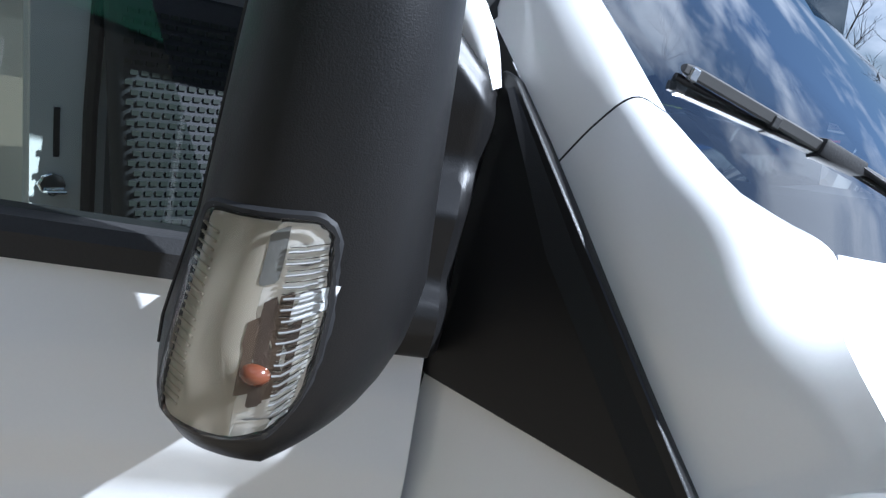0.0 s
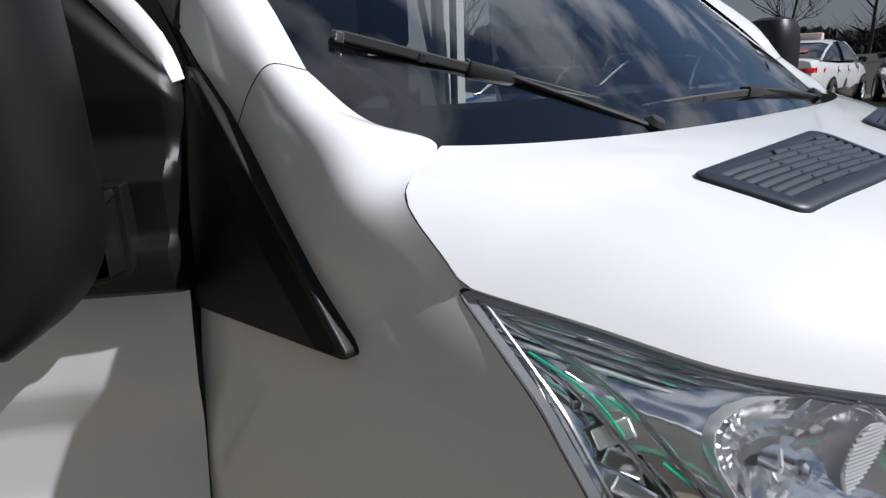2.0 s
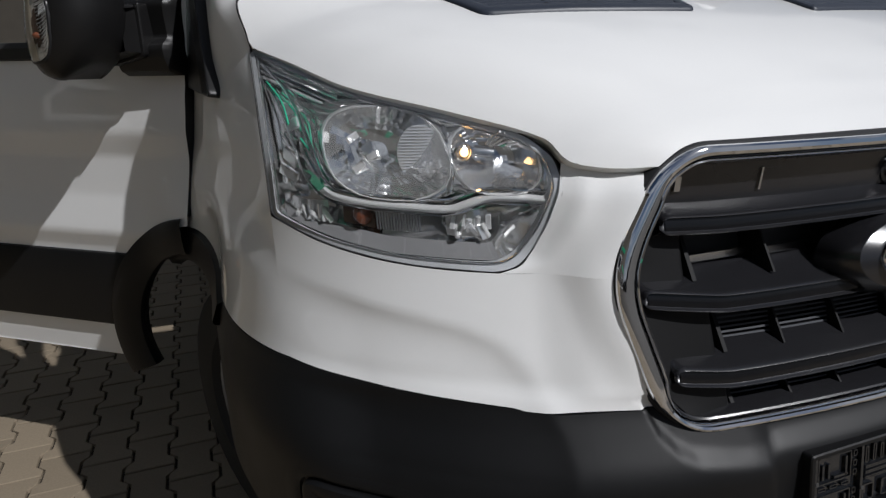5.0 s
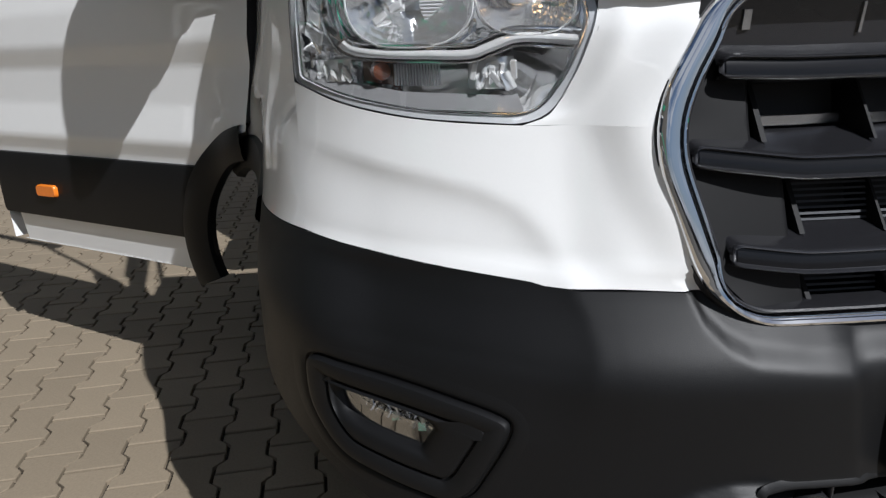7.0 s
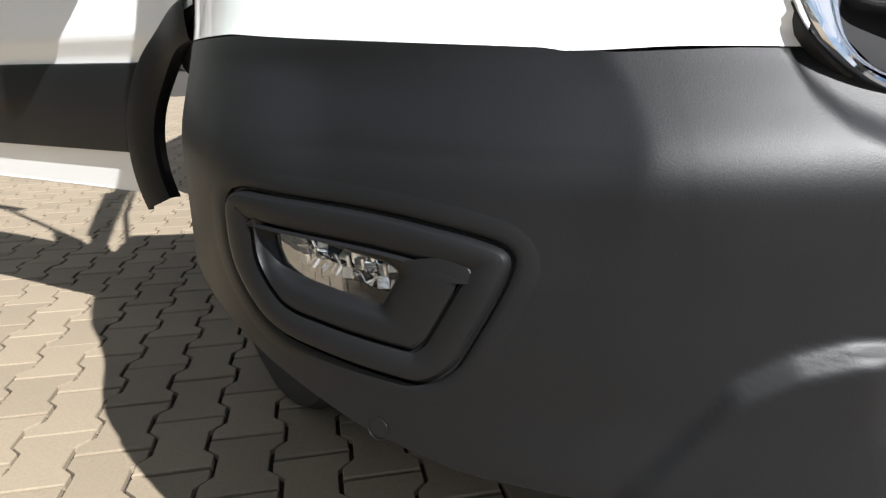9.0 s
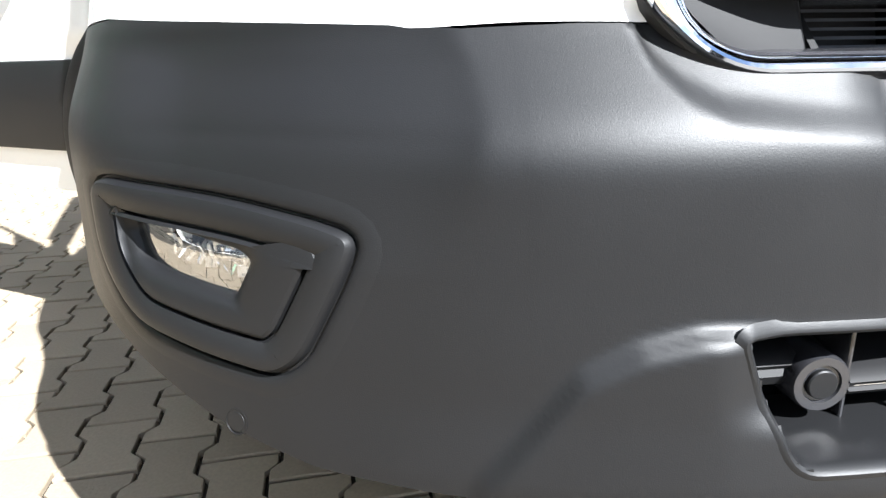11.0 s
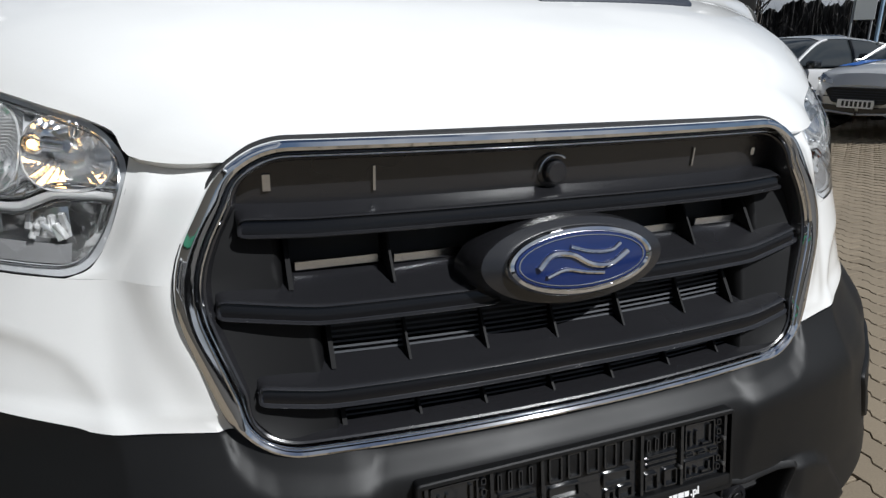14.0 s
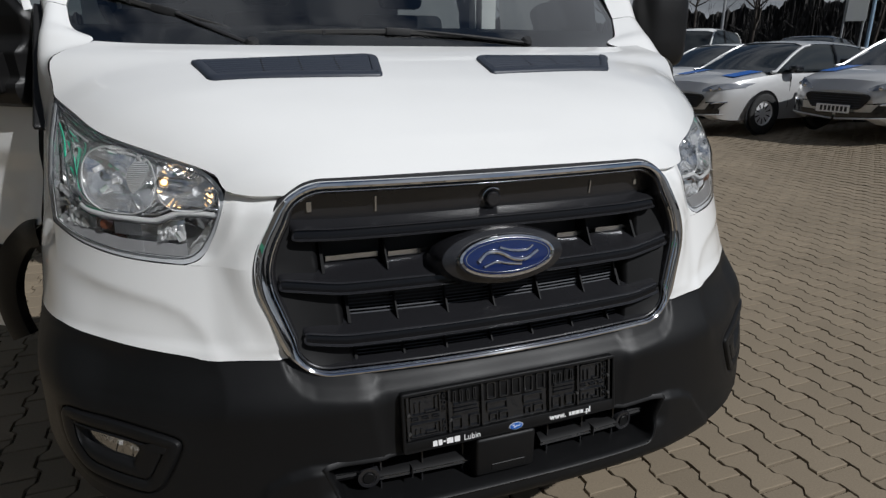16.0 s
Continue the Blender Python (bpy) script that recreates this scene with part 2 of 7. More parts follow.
def box(bm, x0, x1, y0, y1, z0, z1, m=None, bevel=0.0, seg=2):
    r = bmesh.ops.create_cube(bm, size=1.0)
    vs = r["verts"]
    for v in vs:
        v.co = Vector((x0 + (v.co.x + 0.5) * (x1 - x0), y0 + (v.co.y + 0.5) * (y1 - y0), z0 + (v.co.z + 0.5) * (z1 - z0)))
    if bevel:
        es = list({e for v in vs for e in v.link_edges})
        got = bmesh.ops.bevel(bm, geom=es, offset=bevel, segments=seg, affect="EDGES", profile=0.5)
        vs = list({v for f in got["faces"] for v in f.verts} | {v for v in vs if v.is_valid})
    if m is not None:
        bmesh.ops.transform(bm, matrix=m, verts=vs)
    return vs


def tube(bm, pts, r, n=10, cap=True, flat=1.0):
    """A round (or flattened) bar along points; r is one radius or one for each point."""
    pts = [Vector(p) for p in pts]
    rs = r if isinstance(r, (list, tuple)) else [r] * len(pts)
    up0 = Vector((0, 0, 1))
    rings = []
    for i, p in enumerate(pts):
        d = (pts[min(i + 1, len(pts) - 1)] - pts[max(i - 1, 0)]).normalized()
        up = up0 if abs(d.dot(up0)) < 0.95 else Vector((0, 1, 0))
        a = d.cross(up).normalized()
        b = a.cross(d)
        rings.append([bm.verts.new(p + rs[i] * (a * math.cos(k * math.tau / n) + flat * b * math.sin(k * math.tau / n))) for k in range(n)])
    for a, b in zip(rings, rings[1:]):
        for k in range(n):
            bm.faces.new((a[k], a[(k + 1) % n], b[(k + 1) % n], b[k]))
    if cap:
        bm.faces.new(rings[0][::-1])
        bm.faces.new(rings[-1])


def lathe(bm, profile, m=None, n=24, arc=math.tau):
    """Turn (radius, height) pairs about the local z axis."""
    m = m or Matrix()
    full = abs(arc - math.tau) < 1e-6
    rings = []
    for r, h in profile:
        if r < 1e-6:
            rings.append([bm.verts.new(m @ Vector((0, 0, h)))])
        else:
            rings.append([bm.verts.new(m @ Vector((r * math.cos(k * arc / n), r * math.sin(k * arc / n), h))) for k in range(n if full else n + 1)])
    for a, b in zip(rings, rings[1:]):
        for k in range(n):
            k2 = (k + 1) % n if full else k + 1
            if len(a) == 1 and len(b) == 1:
                continue
            if len(a) == 1:
                bm.faces.new((a[0], b[k2], b[k]))
            elif len(b) == 1:
                bm.faces.new((a[k], a[k2], b[0]))
            else:
                bm.faces.new((a[k], a[k2], b[k2], b[k]))


def rounded(poly, radii, n=6):
    """Round the corners of a closed 2D outline; radii one number or one a corner."""
    out = []
    k = len(poly)
    for i in range(k):
        p, a, b = Vector(poly[i]), Vector(poly[i - 1]), Vector(poly[(i + 1) % k])
        r = radii[i] if isinstance(radii, (list, tuple)) else radii
        da, db = (a - p), (b - p)
        t = min(r, da.length * 0.48, db.length * 0.48)
        pa, pb = p + da.normalized() * t, p + db.normalized() * t
        for j in range(n + 1):
            u = j / n
            out.append((1 - u) ** 2 * pa + 2 * u * (1 - u) * p + u * u * pb)
    return out


def resample(pts, step):
    """Even points along a closed 2D outline."""
    out = []
    for a, b in zip(pts, pts[1:] + pts[:1]):
        n = max(1, int((b - a).length / step))
        out += [a.lerp(b, i / n) for i in range(n)]
    return out


def inset(pts, d):
    """A closed outline moved inwards by d (a number, or a function of the outward direction)."""
    area = sum(a.x * b.y - b.x * a.y for a, b in zip(pts, pts[1:] + pts[:1]))
    s = 1 if area > 0 else -1
    out = []
    for i, p in enumerate(pts):
        t = (pts[(i + 1) % len(pts)] - pts[i - 1]).normalized()
        nrm = Vector((-t.y, t.x)) * s
        out.append(p + nrm * (d(-nrm) if callable(d) else d))
    return out


def inside(poly, x, y):
    c = False
    for a, b in zip(poly, poly[1:] + poly[:1]):
        if (a[1] > y) != (b[1] > y) and x < (b[0] - a[0]) * (y - a[1]) / (b[1] - a[1]) + a[0]:
            c = not c
    return c


def rings(bm, loops, close=True, cap_first=False, cap_last=False):
    """Skin between closed loops of 3D points of equal count."""
    vs = [[bm.verts.new(p) for p in lp] for lp in loops]
    n = len(vs[0])
    for a, b in zip(vs, vs[1:]):
        for k in range(n if close else n - 1):
            bm.faces.new((a[k], a[(k + 1) % n], b[(k + 1) % n], b[k]))
    if cap_first:
        bm.faces.new(vs[0])
    if cap_last:
        bm.faces.new(vs[-1][::-1])
    return vs


def smooth01(t):
    t = min(1.0, max(0.0, t))
    return t * t * (3 - 2 * t)


def fill_loop(bm, pts, f, back=None):
    """A flat-ish face fan over an outline, laid on a surface by f."""
    c = sum((Vector(p) for p in pts), Vector((0, 0))) / len(pts)
    loops = []
    for k in (1.0, 0.8, 0.6, 0.4, 0.2):
        loops.append([f(c + (Vector(p) - c) * k) for p in pts])
    vs = rings(bm, loops)
    mid = bm.verts.new(f(c))
    last = vs[-1]
    for k in range(len(last)):
        bm.faces.new((last[k], last[(k + 1) % len(last)], mid))
    return vs


def words(name, text, size, m, material, parent, bold=0.0):
    cu = bpy.data.curves.new(name, "FONT")
    cu.body, cu.size, cu.extrude, cu.offset = text, size, 0.0004, bold
    ob = new(name, cu)
    dg = bpy.context.evaluated_depsgraph_get()
    me = bpy.data.meshes.new_from_object(ob.evaluated_get(dg))
    bpy.data.objects.remove(ob)
    bpy.data.curves.remove(cu)
    me.materials.clear()
    me.materials.append(material)
    o = new(name, me)
    o.parent = parent
    o.matrix_local = m
    return o

# ---- the van: surfaces ----
van = thing("cargo_van", "white cargo van with black bumper and open front door", "van")


Z_D = np.linspace(0.15, 1.35, 601)


def soft_table(zs, vs, spread):
    """A table of values along z, eased over its corners."""
    fine_z = np.linspace(0.0, 1.5, 751)
    v = np.interp(fine_z, zs, vs)
    k = np.exp(-0.5 * (np.arange(-40, 41) * 0.002 / spread) ** 2)
    v = np.convolve(np.pad(v, 40, mode="edge"), k / k.sum(), mode="valid")
    return np.interp(Z_D, fine_z, v)


HALF_D = soft_table((0.66, 0.80, 1.0), (1.055, 1.035, 1.022), 0.02)
DEEP_D = soft_table((0.66, 0.80, 1.0), (0.78, 0.74, 0.73), 0.02)
POWER_D = soft_table((0.66, 0.745, 0.85, 0.94), (2.8, 2.55, 2.35, 2.2), 0.02)


def half(z):
    return float(np.interp(z, Z_D, HALF_D))


def deep(z):
    return float(np.interp(z, Z_D, DEEP_D))


Z_TAB = (0.22, 0.30, 0.38, 0.45, 0.55, 0.645, 0.67, 0.70, 0.745, 0.85, 0.94, 1.0, 1.07, 1.15, 1.244, 1.30)
Y_TAB = (0.06, 0.0, -0.025, -0.012, -0.005, -0.001, 0.008, 0.026, 0.05, 0.062, 0.07, 0.08, 0.098, 0.165, 0.286, 0.36)


def power(z):
    return float(np.interp(z, Z_D, POWER_D))


Y_D = soft_table(Z_TAB, Y_TAB, 0.010)


def front_y(z):
    return float(np.interp(z, Z_D, Y_D))


CREASE_Z = (0.40, 0.543, 0.59, 0.629, 0.658, 0.681, 0.716, 0.741, 0.766, 0.801, 0.832, 0.850, 0.868, 0.893, 0.907, 0.93)
CREASE_X = (0.735, 0.659, 0.634, 0.621, 0.613, 0.609, 0.612, 0.624, 0.630, 0.647, 0.675, 0.72, 0.808, 0.925, 0.955, 1.05)


def crease_depth(x, z):
    """The wing and the bumper's corner turn away behind one sweeping crease."""
    if x < 0.58:
        return 0.0
    dx = x - interp(z, CREASE_Z, CREASE_X)
    dz = interp(x, CREASE_X[5:], CREASE_Z[5:]) - z
    t = dx
    if z > 0.70 and x > 0.609:
        a, b = max(dx, 0.0), max(dz, 0.0)
        k = smooth01((z - 0.70) / 0.06)
        perp = a * b / math.sqrt(a * a + b * b + 1e-9) if a > 0 and b > 0 else min(dx, dz)
        t = dx + (perp - dx) * k
    t = 0.5 * (t + math.sqrt(t * t + interp(z, (0.50, 0.66), (0.03, 0.006)) ** 2))
    reach = interp(z, (0.60, 0.72, 0.78, 0.85), (0.055, 0.050, 0.028, 0.022))
    low = (0.024 * smooth01(t / 0.24) + 0.0135 * (1 - math.exp(-t / 0.035))) * interp(z, (0.56, 0.66), (0.15, 1.0))
    high = 0.0135 * (1 - math.exp(-t / reach))
    return (low + (high - low) * smooth01((z - 0.735) / 0.06)) * smooth01((z - 0.40) / 0.17) * (1 - smooth01((x - 0.84) / 0.13))


def press(x, z):
    """Shallow shaped areas pressed into the front: the wing below its crease, the flare towards the grille and the number plate pocket."""
    d = crease_depth(x, z)
    d += 0.010 * smooth01((interp(z, (0.525, 0.606, 0.661), (0.294, 0.307, 0.316)) - x) / 0.030 + 0.5) * smooth01((z - 0.50) / 0.015) * smooth01((0.735 - z) / 0.04)
    d -= 0.013 * smooth01((0.625 - x) / 0.075) * smooth01((z - 0.745) / 0.03) * smooth01((1.075 - z) / 0.04) * smooth01((x - 0.40) / 0.05)
    xe = interp(z, (0.743, 0.80, 0.932, 1.07), (0.481, 0.501, 0.541, 0.462))
    d -= 0.014 * smooth01((xe + 0.060 - x) / 0.060) * smooth01((z - 0.735) / 0.12) * smooth01((1.080 - z) / 0.03) * smooth01((x - 0.40) / 0.05)
    # soft roll into the headlamp's inner edge
    xl = interp(z, (0.934, 0.948, 0.984, 1.022, 1.055, 1.084), (0.66, 0.628, 0.603, 0.586, 0.574, 0.574))
    d += 0.009 * smooth01((x - xl + 0.030) / 0.030) * (1 - smooth01((x - xl) / 0.07)) * smooth01((z - 0.925) / 0.035) * smooth01((1.10 - z) / 0.03)
    zc = interp(x, (0.0, 0.30, 0.322, 0.375, 0.435, 0.461, 0.481, 0.495), (0.677, 0.675, 0.664, 0.668, 0.676, 0.690, 0.712, 0.76))
    d += 0.009 * smooth01((z - zc) / 0.030 + 0.40)
    return d


def bulge(x, z):
    """The lower lip stands proud below a sweeping edge."""
    zl = interp(x, (0.40, 0.46, 0.503, 0.545, 0.582, 0.618, 0.66), (0.524, 0.521, 0.510, 0.487, 0.440, 0.397, 0.33))
    above = 1 - (1 - 0.12) * smooth01((z - 0.44) / 0.03) * (1 - smooth01((x - 0.385) / 0.07))
    return above * interp(x, (0.44, 0.54, 0.64), (0.017, 0.012, 0.009)) * smooth01((zl - z) / 0.017 + 0.3) * smooth01((z - 0.36) / 0.05 + 0.3)


def gap_y(z):
    """Rear edge of the wing, where the door begins."""
    return 1.096


def flare(z):
    """Half-width of the body at the wing's rear edge, swelling towards the wheel arch."""
    return interp(z, (0.76, 0.89, 0.966, 1.044, 1.10, 1.167), (1.112, 1.101, 1.079, 1.060, 1.052, 1.044))


def nose(x, z, out=0.0):
    """The van's front skin at half-width x and height z, moved outwards by out."""
    s = -1 if x < 0 else 1
    h = half(z)
    a = min(abs(x), h * 0.9995)
    n = power(z)
    y = front_y(z) + deep(z) * (1 - (1 - (a / h) ** n) ** (1 / n)) + press(a, z)
    if out:
        e = 0.004
        dx = (nose(a + e, z).y - nose(a - e, z).y) / (2 * e) if a < h - 0.01 else 3.0
        dz = (nose(a, z + e).y - nose(a, z - e).y) / (2 * e)
        nrm = Vector((dx, -1, dz)).normalized()
        p = Vector((a, y, z)) + nrm * out
        return Vector((s * p.x, p.y, p.z))
    return Vector((s * a, y, z))


def skin(q, z):
    """The same skin by q: 0 at the middle, 1 where the flank begins, 2 at the door gap."""
    n = power(z)
    y0 = front_y(z)
    if q <= 1:
        th = q * math.pi / 2
        a = half(z) * math.sin(th) ** (2 / n)
        y = y0 + deep(z) * (1 - max(0.0, math.cos(th)) ** (2 / n))
        return Vector((a, y + press(a, z), z))
    k = q - 1
    ya = y0 + deep(z)
    return Vector((half(z) + (flare(z) - half(z)) * k ** 1.5, ya + (gap_y(z) - ya) * k, z))


def q_of_x(x, z):
    return math.asin(min(1, (x / half(z)) ** (power(z) / 2))) / (math.pi / 2)


def q_of_y(y, z):
    y0 = front_y(z)
    k = (y - y0) / deep(z)
    if k >= 1:
        return 1 + (y - y0 - deep(z)) / (gap_y(z) - y0 - deep(z))
    n = power(z)
    return math.acos(max(0.0, 1 - max(0.0, k)) ** (n / 2)) / (math.pi / 2)


def flip(f, s):
    def g(u, v):
        p = f(u, v)
        return Vector((s * p.x, p.y, p.z))
    return g


SIDES = ((-1, "right"), (1, "left"))
WHEEL_Y, WHEEL_Z, ARCH_R = 1.0, 0.352, 0.425


def far_corner(z):
    """How much further in the windscreen's foot ends on the far side."""
    return interp(z, (1.345, 1.38, 1.414, 1.473, 1.58, 1.77), (0.0, 0.108, 0.098, 0.075, 0.040, 0.0))


# white front corner panels: between grille and headlamp, under the headlamp, and the wing
for s, _ in SIDES:
    wing = new("front_wing")
    wing.parent = van
    # inner cheek beside the grille
    lo = line((0.530, 0.932), (0.60, 0.932), (0.662, 0.930))
    hi = line((0.455, 1.067), (0.52, 1.0715), (0.568, 1.0805))
    le = line((0.530, 0.932), (0.514, 0.965), (0.486, 1.012), (0.455, 1.067))
    ri = line((0.662, 0.930), (0.628, 0.945), (0.600, 0.99), (0.584, 1.03), (0.573, 1.062), (0.568, 1.0805))
    c = coons(lo, hi, le, ri)
    part("cheek_panel", sheet(flip(lambda u, v: nose(*c(u, v)[:2]), s), 14, 16, 0.0), PAINT, wing)
    # bumper cover below the lamp
    lo = line((0.474, 0.743), (0.568, 0.745), (0.65, 0.743), (0.70, 0.748), (0.79, 0.754), (0.89, 0.762), (0.945, 0.768))
    hi = line((0.530, 0.932), (0.60, 0.932), (0.662, 0.930), (0.79, 0.936), (0.88, 0.953), (0.945, 0.980))
    le = line((0.474, 0.743), (0.493, 0.80), (0.530, 0.932))
    ri = line((0.945, 0.768), (0.945, 0.87), (0.945, 0.980))
    c2 = coons(lo, hi, le, ri)
    part("corner_panel", sheet(flip(lambda u, v, c2=c2: nose(*c2(1 - (1 - u) ** 1.7, v)[:2]), s), 64, 22, 0.0), PAINT, wing)

    # flank of the wing, from the lamp's outer edge to the door gap, cut by the wheel arch
    def wing_x(y, z, old):
        """Half-width of the wing behind the lamp's outer edge: nearly flat, turned to the side."""
        xf = interp(z, (0.76, 0.98, 1.12, 1.247), (0.945, 0.945, 0.944, 0.937))
        yf = nose(xf, z).y
        k = max(0.0, min(1.0, (y - yf) / max(0.05, gap_y(z) - yf)))
        flat_x = xf + (flare(z) - xf) * (1.4 * k - 0.4 * k * k)
        return old + (flat_x - old) * smooth01((z - 0.88) / 0.10)

    def flank(u, v):
        def top(y):
            return interp(y, (0.69, 0.812, 1.08), (1.247, 1.155, 1.172))

        def bot(y):
            a = ARCH_R ** 2 - (y - WHEEL_Y) ** 2
            return max(0.766, WHEEL_Z + math.sqrt(a)) if a > 0 else 0.766
        # front edge runs up beside the lamp
        zf = 0.768 + v * (1.247 - 0.768)
        xf = interp(zf, (0.76, 0.98, 1.12, 1.247), (0.945, 0.945, 0.944, 0.937))
        qf = q_of_x(xf, zf)
        q = qf + (2 - qf) * u ** 2
        z = zf
        for _ in range(3):
            y = skin(q, z).y
            z = zf + ((bot(y) + v * (top(y) - bot(y))) - zf) * min(1, u * u * 6)
        p = skin(q, z)
        return Vector((wing_x(p.y, z, p.x), p.y, z))
    part("wing_panel", sheet(flip(flank, s), 64, 30), PAINT, wing)
    part("wing_edge", sheet(flip(lambda u, v: skin(2, 0.80 + 0.365 * v) + Vector((-0.030 * u, 0.010 * math.sin(u * 1.5), 0)), s), 4, 16), PAINT, wing)

    # shoulder rising from the wing to the foot of the windscreen pillar
    shoulder = [
        [(0.997, 0.812, 1.155), (0.986, 0.785, 1.192), (0.966, 0.742, 1.225), (0.937, 0.689, 1.247)],
        [(0.998, 0.825, 1.171), (0.988, 0.787, 1.207), (0.969, 0.747, 1.241), (0.9402, 0.7065, 1.267)],
        [(1.000, 0.870, 1.225), (0.996, 0.842, 1.275), (0.979, 0.806, 1.319), (0.944, 0.767, 1.338)],
        [(0.999, 0.930, 1.295), (0.995, 0.900, 1.352), (0.965, 0.850, 1.397), (0.849, 0.810, 1.381)],
        [(0.996, 0.985, 1.358), (0.990, 0.952, 1.410), (0.966, 0.916, 1.439), (0.902, 0.880, 1.414)],
        [(0.994, 1.026, 1.405), (0.986, 0.997, 1.452), (0.967, 0.976, 1.481), (0.922, 0.965, 1.473)]]
    ts4 = (0, 1 / 3, 2 / 3, 1)

    def inner_edge(rows):
        """Draw the edge beside the glass inwards on the far side."""
        return [[(x - (far_corner(z) * (0, 0.05, 0.35, 1)[i] if s > 0 else 0), y, z) for i, (x, y, z) in enumerate(r)] for r in rows]
    shoulder = inner_edge(shoulder)

    def wing_top(u, up):
        """Top edge of the wing's flank, or its run-on by up."""
        y = 0.812 + (0.6905 - 0.812) * u
        z = interp(y, (0.69, 0.812), (1.247, 1.155))
        base = wing_x(y, z, skin(q_of_y(y, z), z).x)
        y2, z2 = y + 0.013 * up, z + 0.016 * up
        return Vector((base + wing_x(y2, z - 0.02 + 0.016 * up, 1.0) - wing_x(y, z - 0.02, 1.0), y2, z2))

    def loft(rows, ts, first=None):
        return lambda u, v: spline(v, ts, [first(u, i).lerp(Vector(spline(u, ts4, r)), i * u ** 3) if first and i < 2 else spline(u, ts4, r) for i, r in enumerate(rows)])
    part("shoulder_panel", sheet(flip(loft(shoulder, (0, 0.06, 0.27, 0.5, 0.76, 1), wing_top), s), 24, 44), PAINT, wing)
    pillar = [
        [(0.994, 1.0275, 1.4065), (0.986, 0.9985, 1.4535), (0.967, 0.9775, 1.4825), (0.922, 0.9665, 1.4745)],
        [(1.006, 1.105, 1.505), (0.993, 1.083, 1.558), (0.960, 1.082, 1.597), (0.902, 1.090, 1.582)],
        [(0.992, 1.330, 1.705), (0.970, 1.315, 1.745), (0.930, 1.325, 1.770), (0.880, 1.340, 1.770)],
        [(0.955, 1.750, 2.050), (0.930, 1.740, 2.085), (0.890, 1.750, 2.100), (0.835, 1.760, 2.080)]]
    part("windscreen_pillar", sheet(flip(loft(inner_edge(pillar), (0, 0.15, 0.42, 1)), s), 14, 30), PAINT, van)

# black sheet added behind the panel gaps, standing in for the shade inside
for s, _ in SIDES:
    part("gap_backing", sheet(flip(lambda u, v: skin(0.42 + u * 1.5, 0.78 + v * 0.44) + Vector((-0.02 * smooth01(u), 0.10, -0.01)), s), 24, 8), DARK, van)

# bonnet
B_U = (0, 0.10, 0.15, 0.22, 0.40, 0.60, 0.72, 0.815, 0.84, 0.86, 0.93, 1)
B_EDGE = [(0.452, 0.148, 1.078), (0.520, 0.172, 1.077), (0.566, 0.200, 1.085), (0.587, 0.237, 1.114), (0.689, 0.320, 1.1475), (0.816, 0.455, 1.1835),
          (0.883, 0.576, 1.2205), (0.922, 0.659, 1.241), (0.935, 0.688, 1.2495), (0.9375, 0.706, 1.267), (0.940, 0.769, 1.339), (0.845, 0.806, 1.3795)]
B_MID = [(0, 0.138, 1.106), (0, 0.168, 1.137), (0, 0.190, 1.156), (0, 0.217, 1.180), (0, 0.300, 1.234), (0, 0.400, 1.283), (0, 0.480, 1.313),
         (0, 0.543, 1.334), (0, 0.560, 1.339), (0, 0.573, 1.343), (0, 0.620, 1.356), (0, 0.675, 1.370)]


def bonnet(x01, u):
    """x01 -1 to 1 across, u 0 at the grille to 1 at the windscreen."""
    w = abs(x01)
    m, e = spline(u, B_U, B_MID), spline(u, B_U, B_EDGE)
    k = interp(u, (0, 0.2, 1), (7.0, 4.5, 4.5))
    edge = 0.35 * w ** (k - 1.5) + 0.65 * w ** (2 * k)
    p = Vector((e.x * w, m.y + (e.y - m.y) * w ** 3, m.z + (e.z - m.z) * edge))
    return Vector((math.copysign(p.x, x01), p.y, p.z))


def bonnet_at(x, y, out=0.0):
    """The bonnet's point over plan position x, y."""
    lo, hi = 0.0, 1.0
    for _ in range(40):
        u = (lo + hi) / 2
        e = spline(u, B_U, B_EDGE).x
        p = bonnet(max(-1, min(1, x / e)), u)
        lo, hi = (u, hi) if p.y < y else (lo, u)
    p = bonnet(max(-1, min(1, x / e)), u)
    return Vector((x, y, p.z + out))


bon = part("bonnet", sheet(lambda u, v: bonnet(2 * u - 1, v), 90, 60, 0.0), PAINT, van)
# bonnet's folded front and side lip
bm = bmesh.new()
for s, _ in SIDES:
    def lip(u, v, s=s):
        p = spline(u, B_U, B_EDGE)
        d = Vector((-0.006, 0.018, -0.012)) * v
        return Vector((s * (p.x + d.x), p.y + d.y, p.z + d.z))
    grid(bm, lip, 50, 2)
grid(bm, lambda u, v: bonnet(2 * u - 1, 0) + Vector((0, 0.02 * v, -0.010 * v)), 60, 2)
part("bonnet_lip", bm, PAINT, bon)

# windscreen: curved glass with a dark band along its foot
G_T = (0, 0.05, 0.12, 0.22, 1)
G_EDGE = [(0.846, 0.812, 1.374), (0.898, 0.880, 1.408), (0.920, 0.968, 1.472), (0.897, 1.092, 1.572), (0.835, 1.757, 2.072)]
G_MID = [(0, 0.678, 1.364), (0, 0.722, 1.405), (0, 0.812, 1.472), (0, 0.947, 1.574), (0, 1.620, 2.072)]


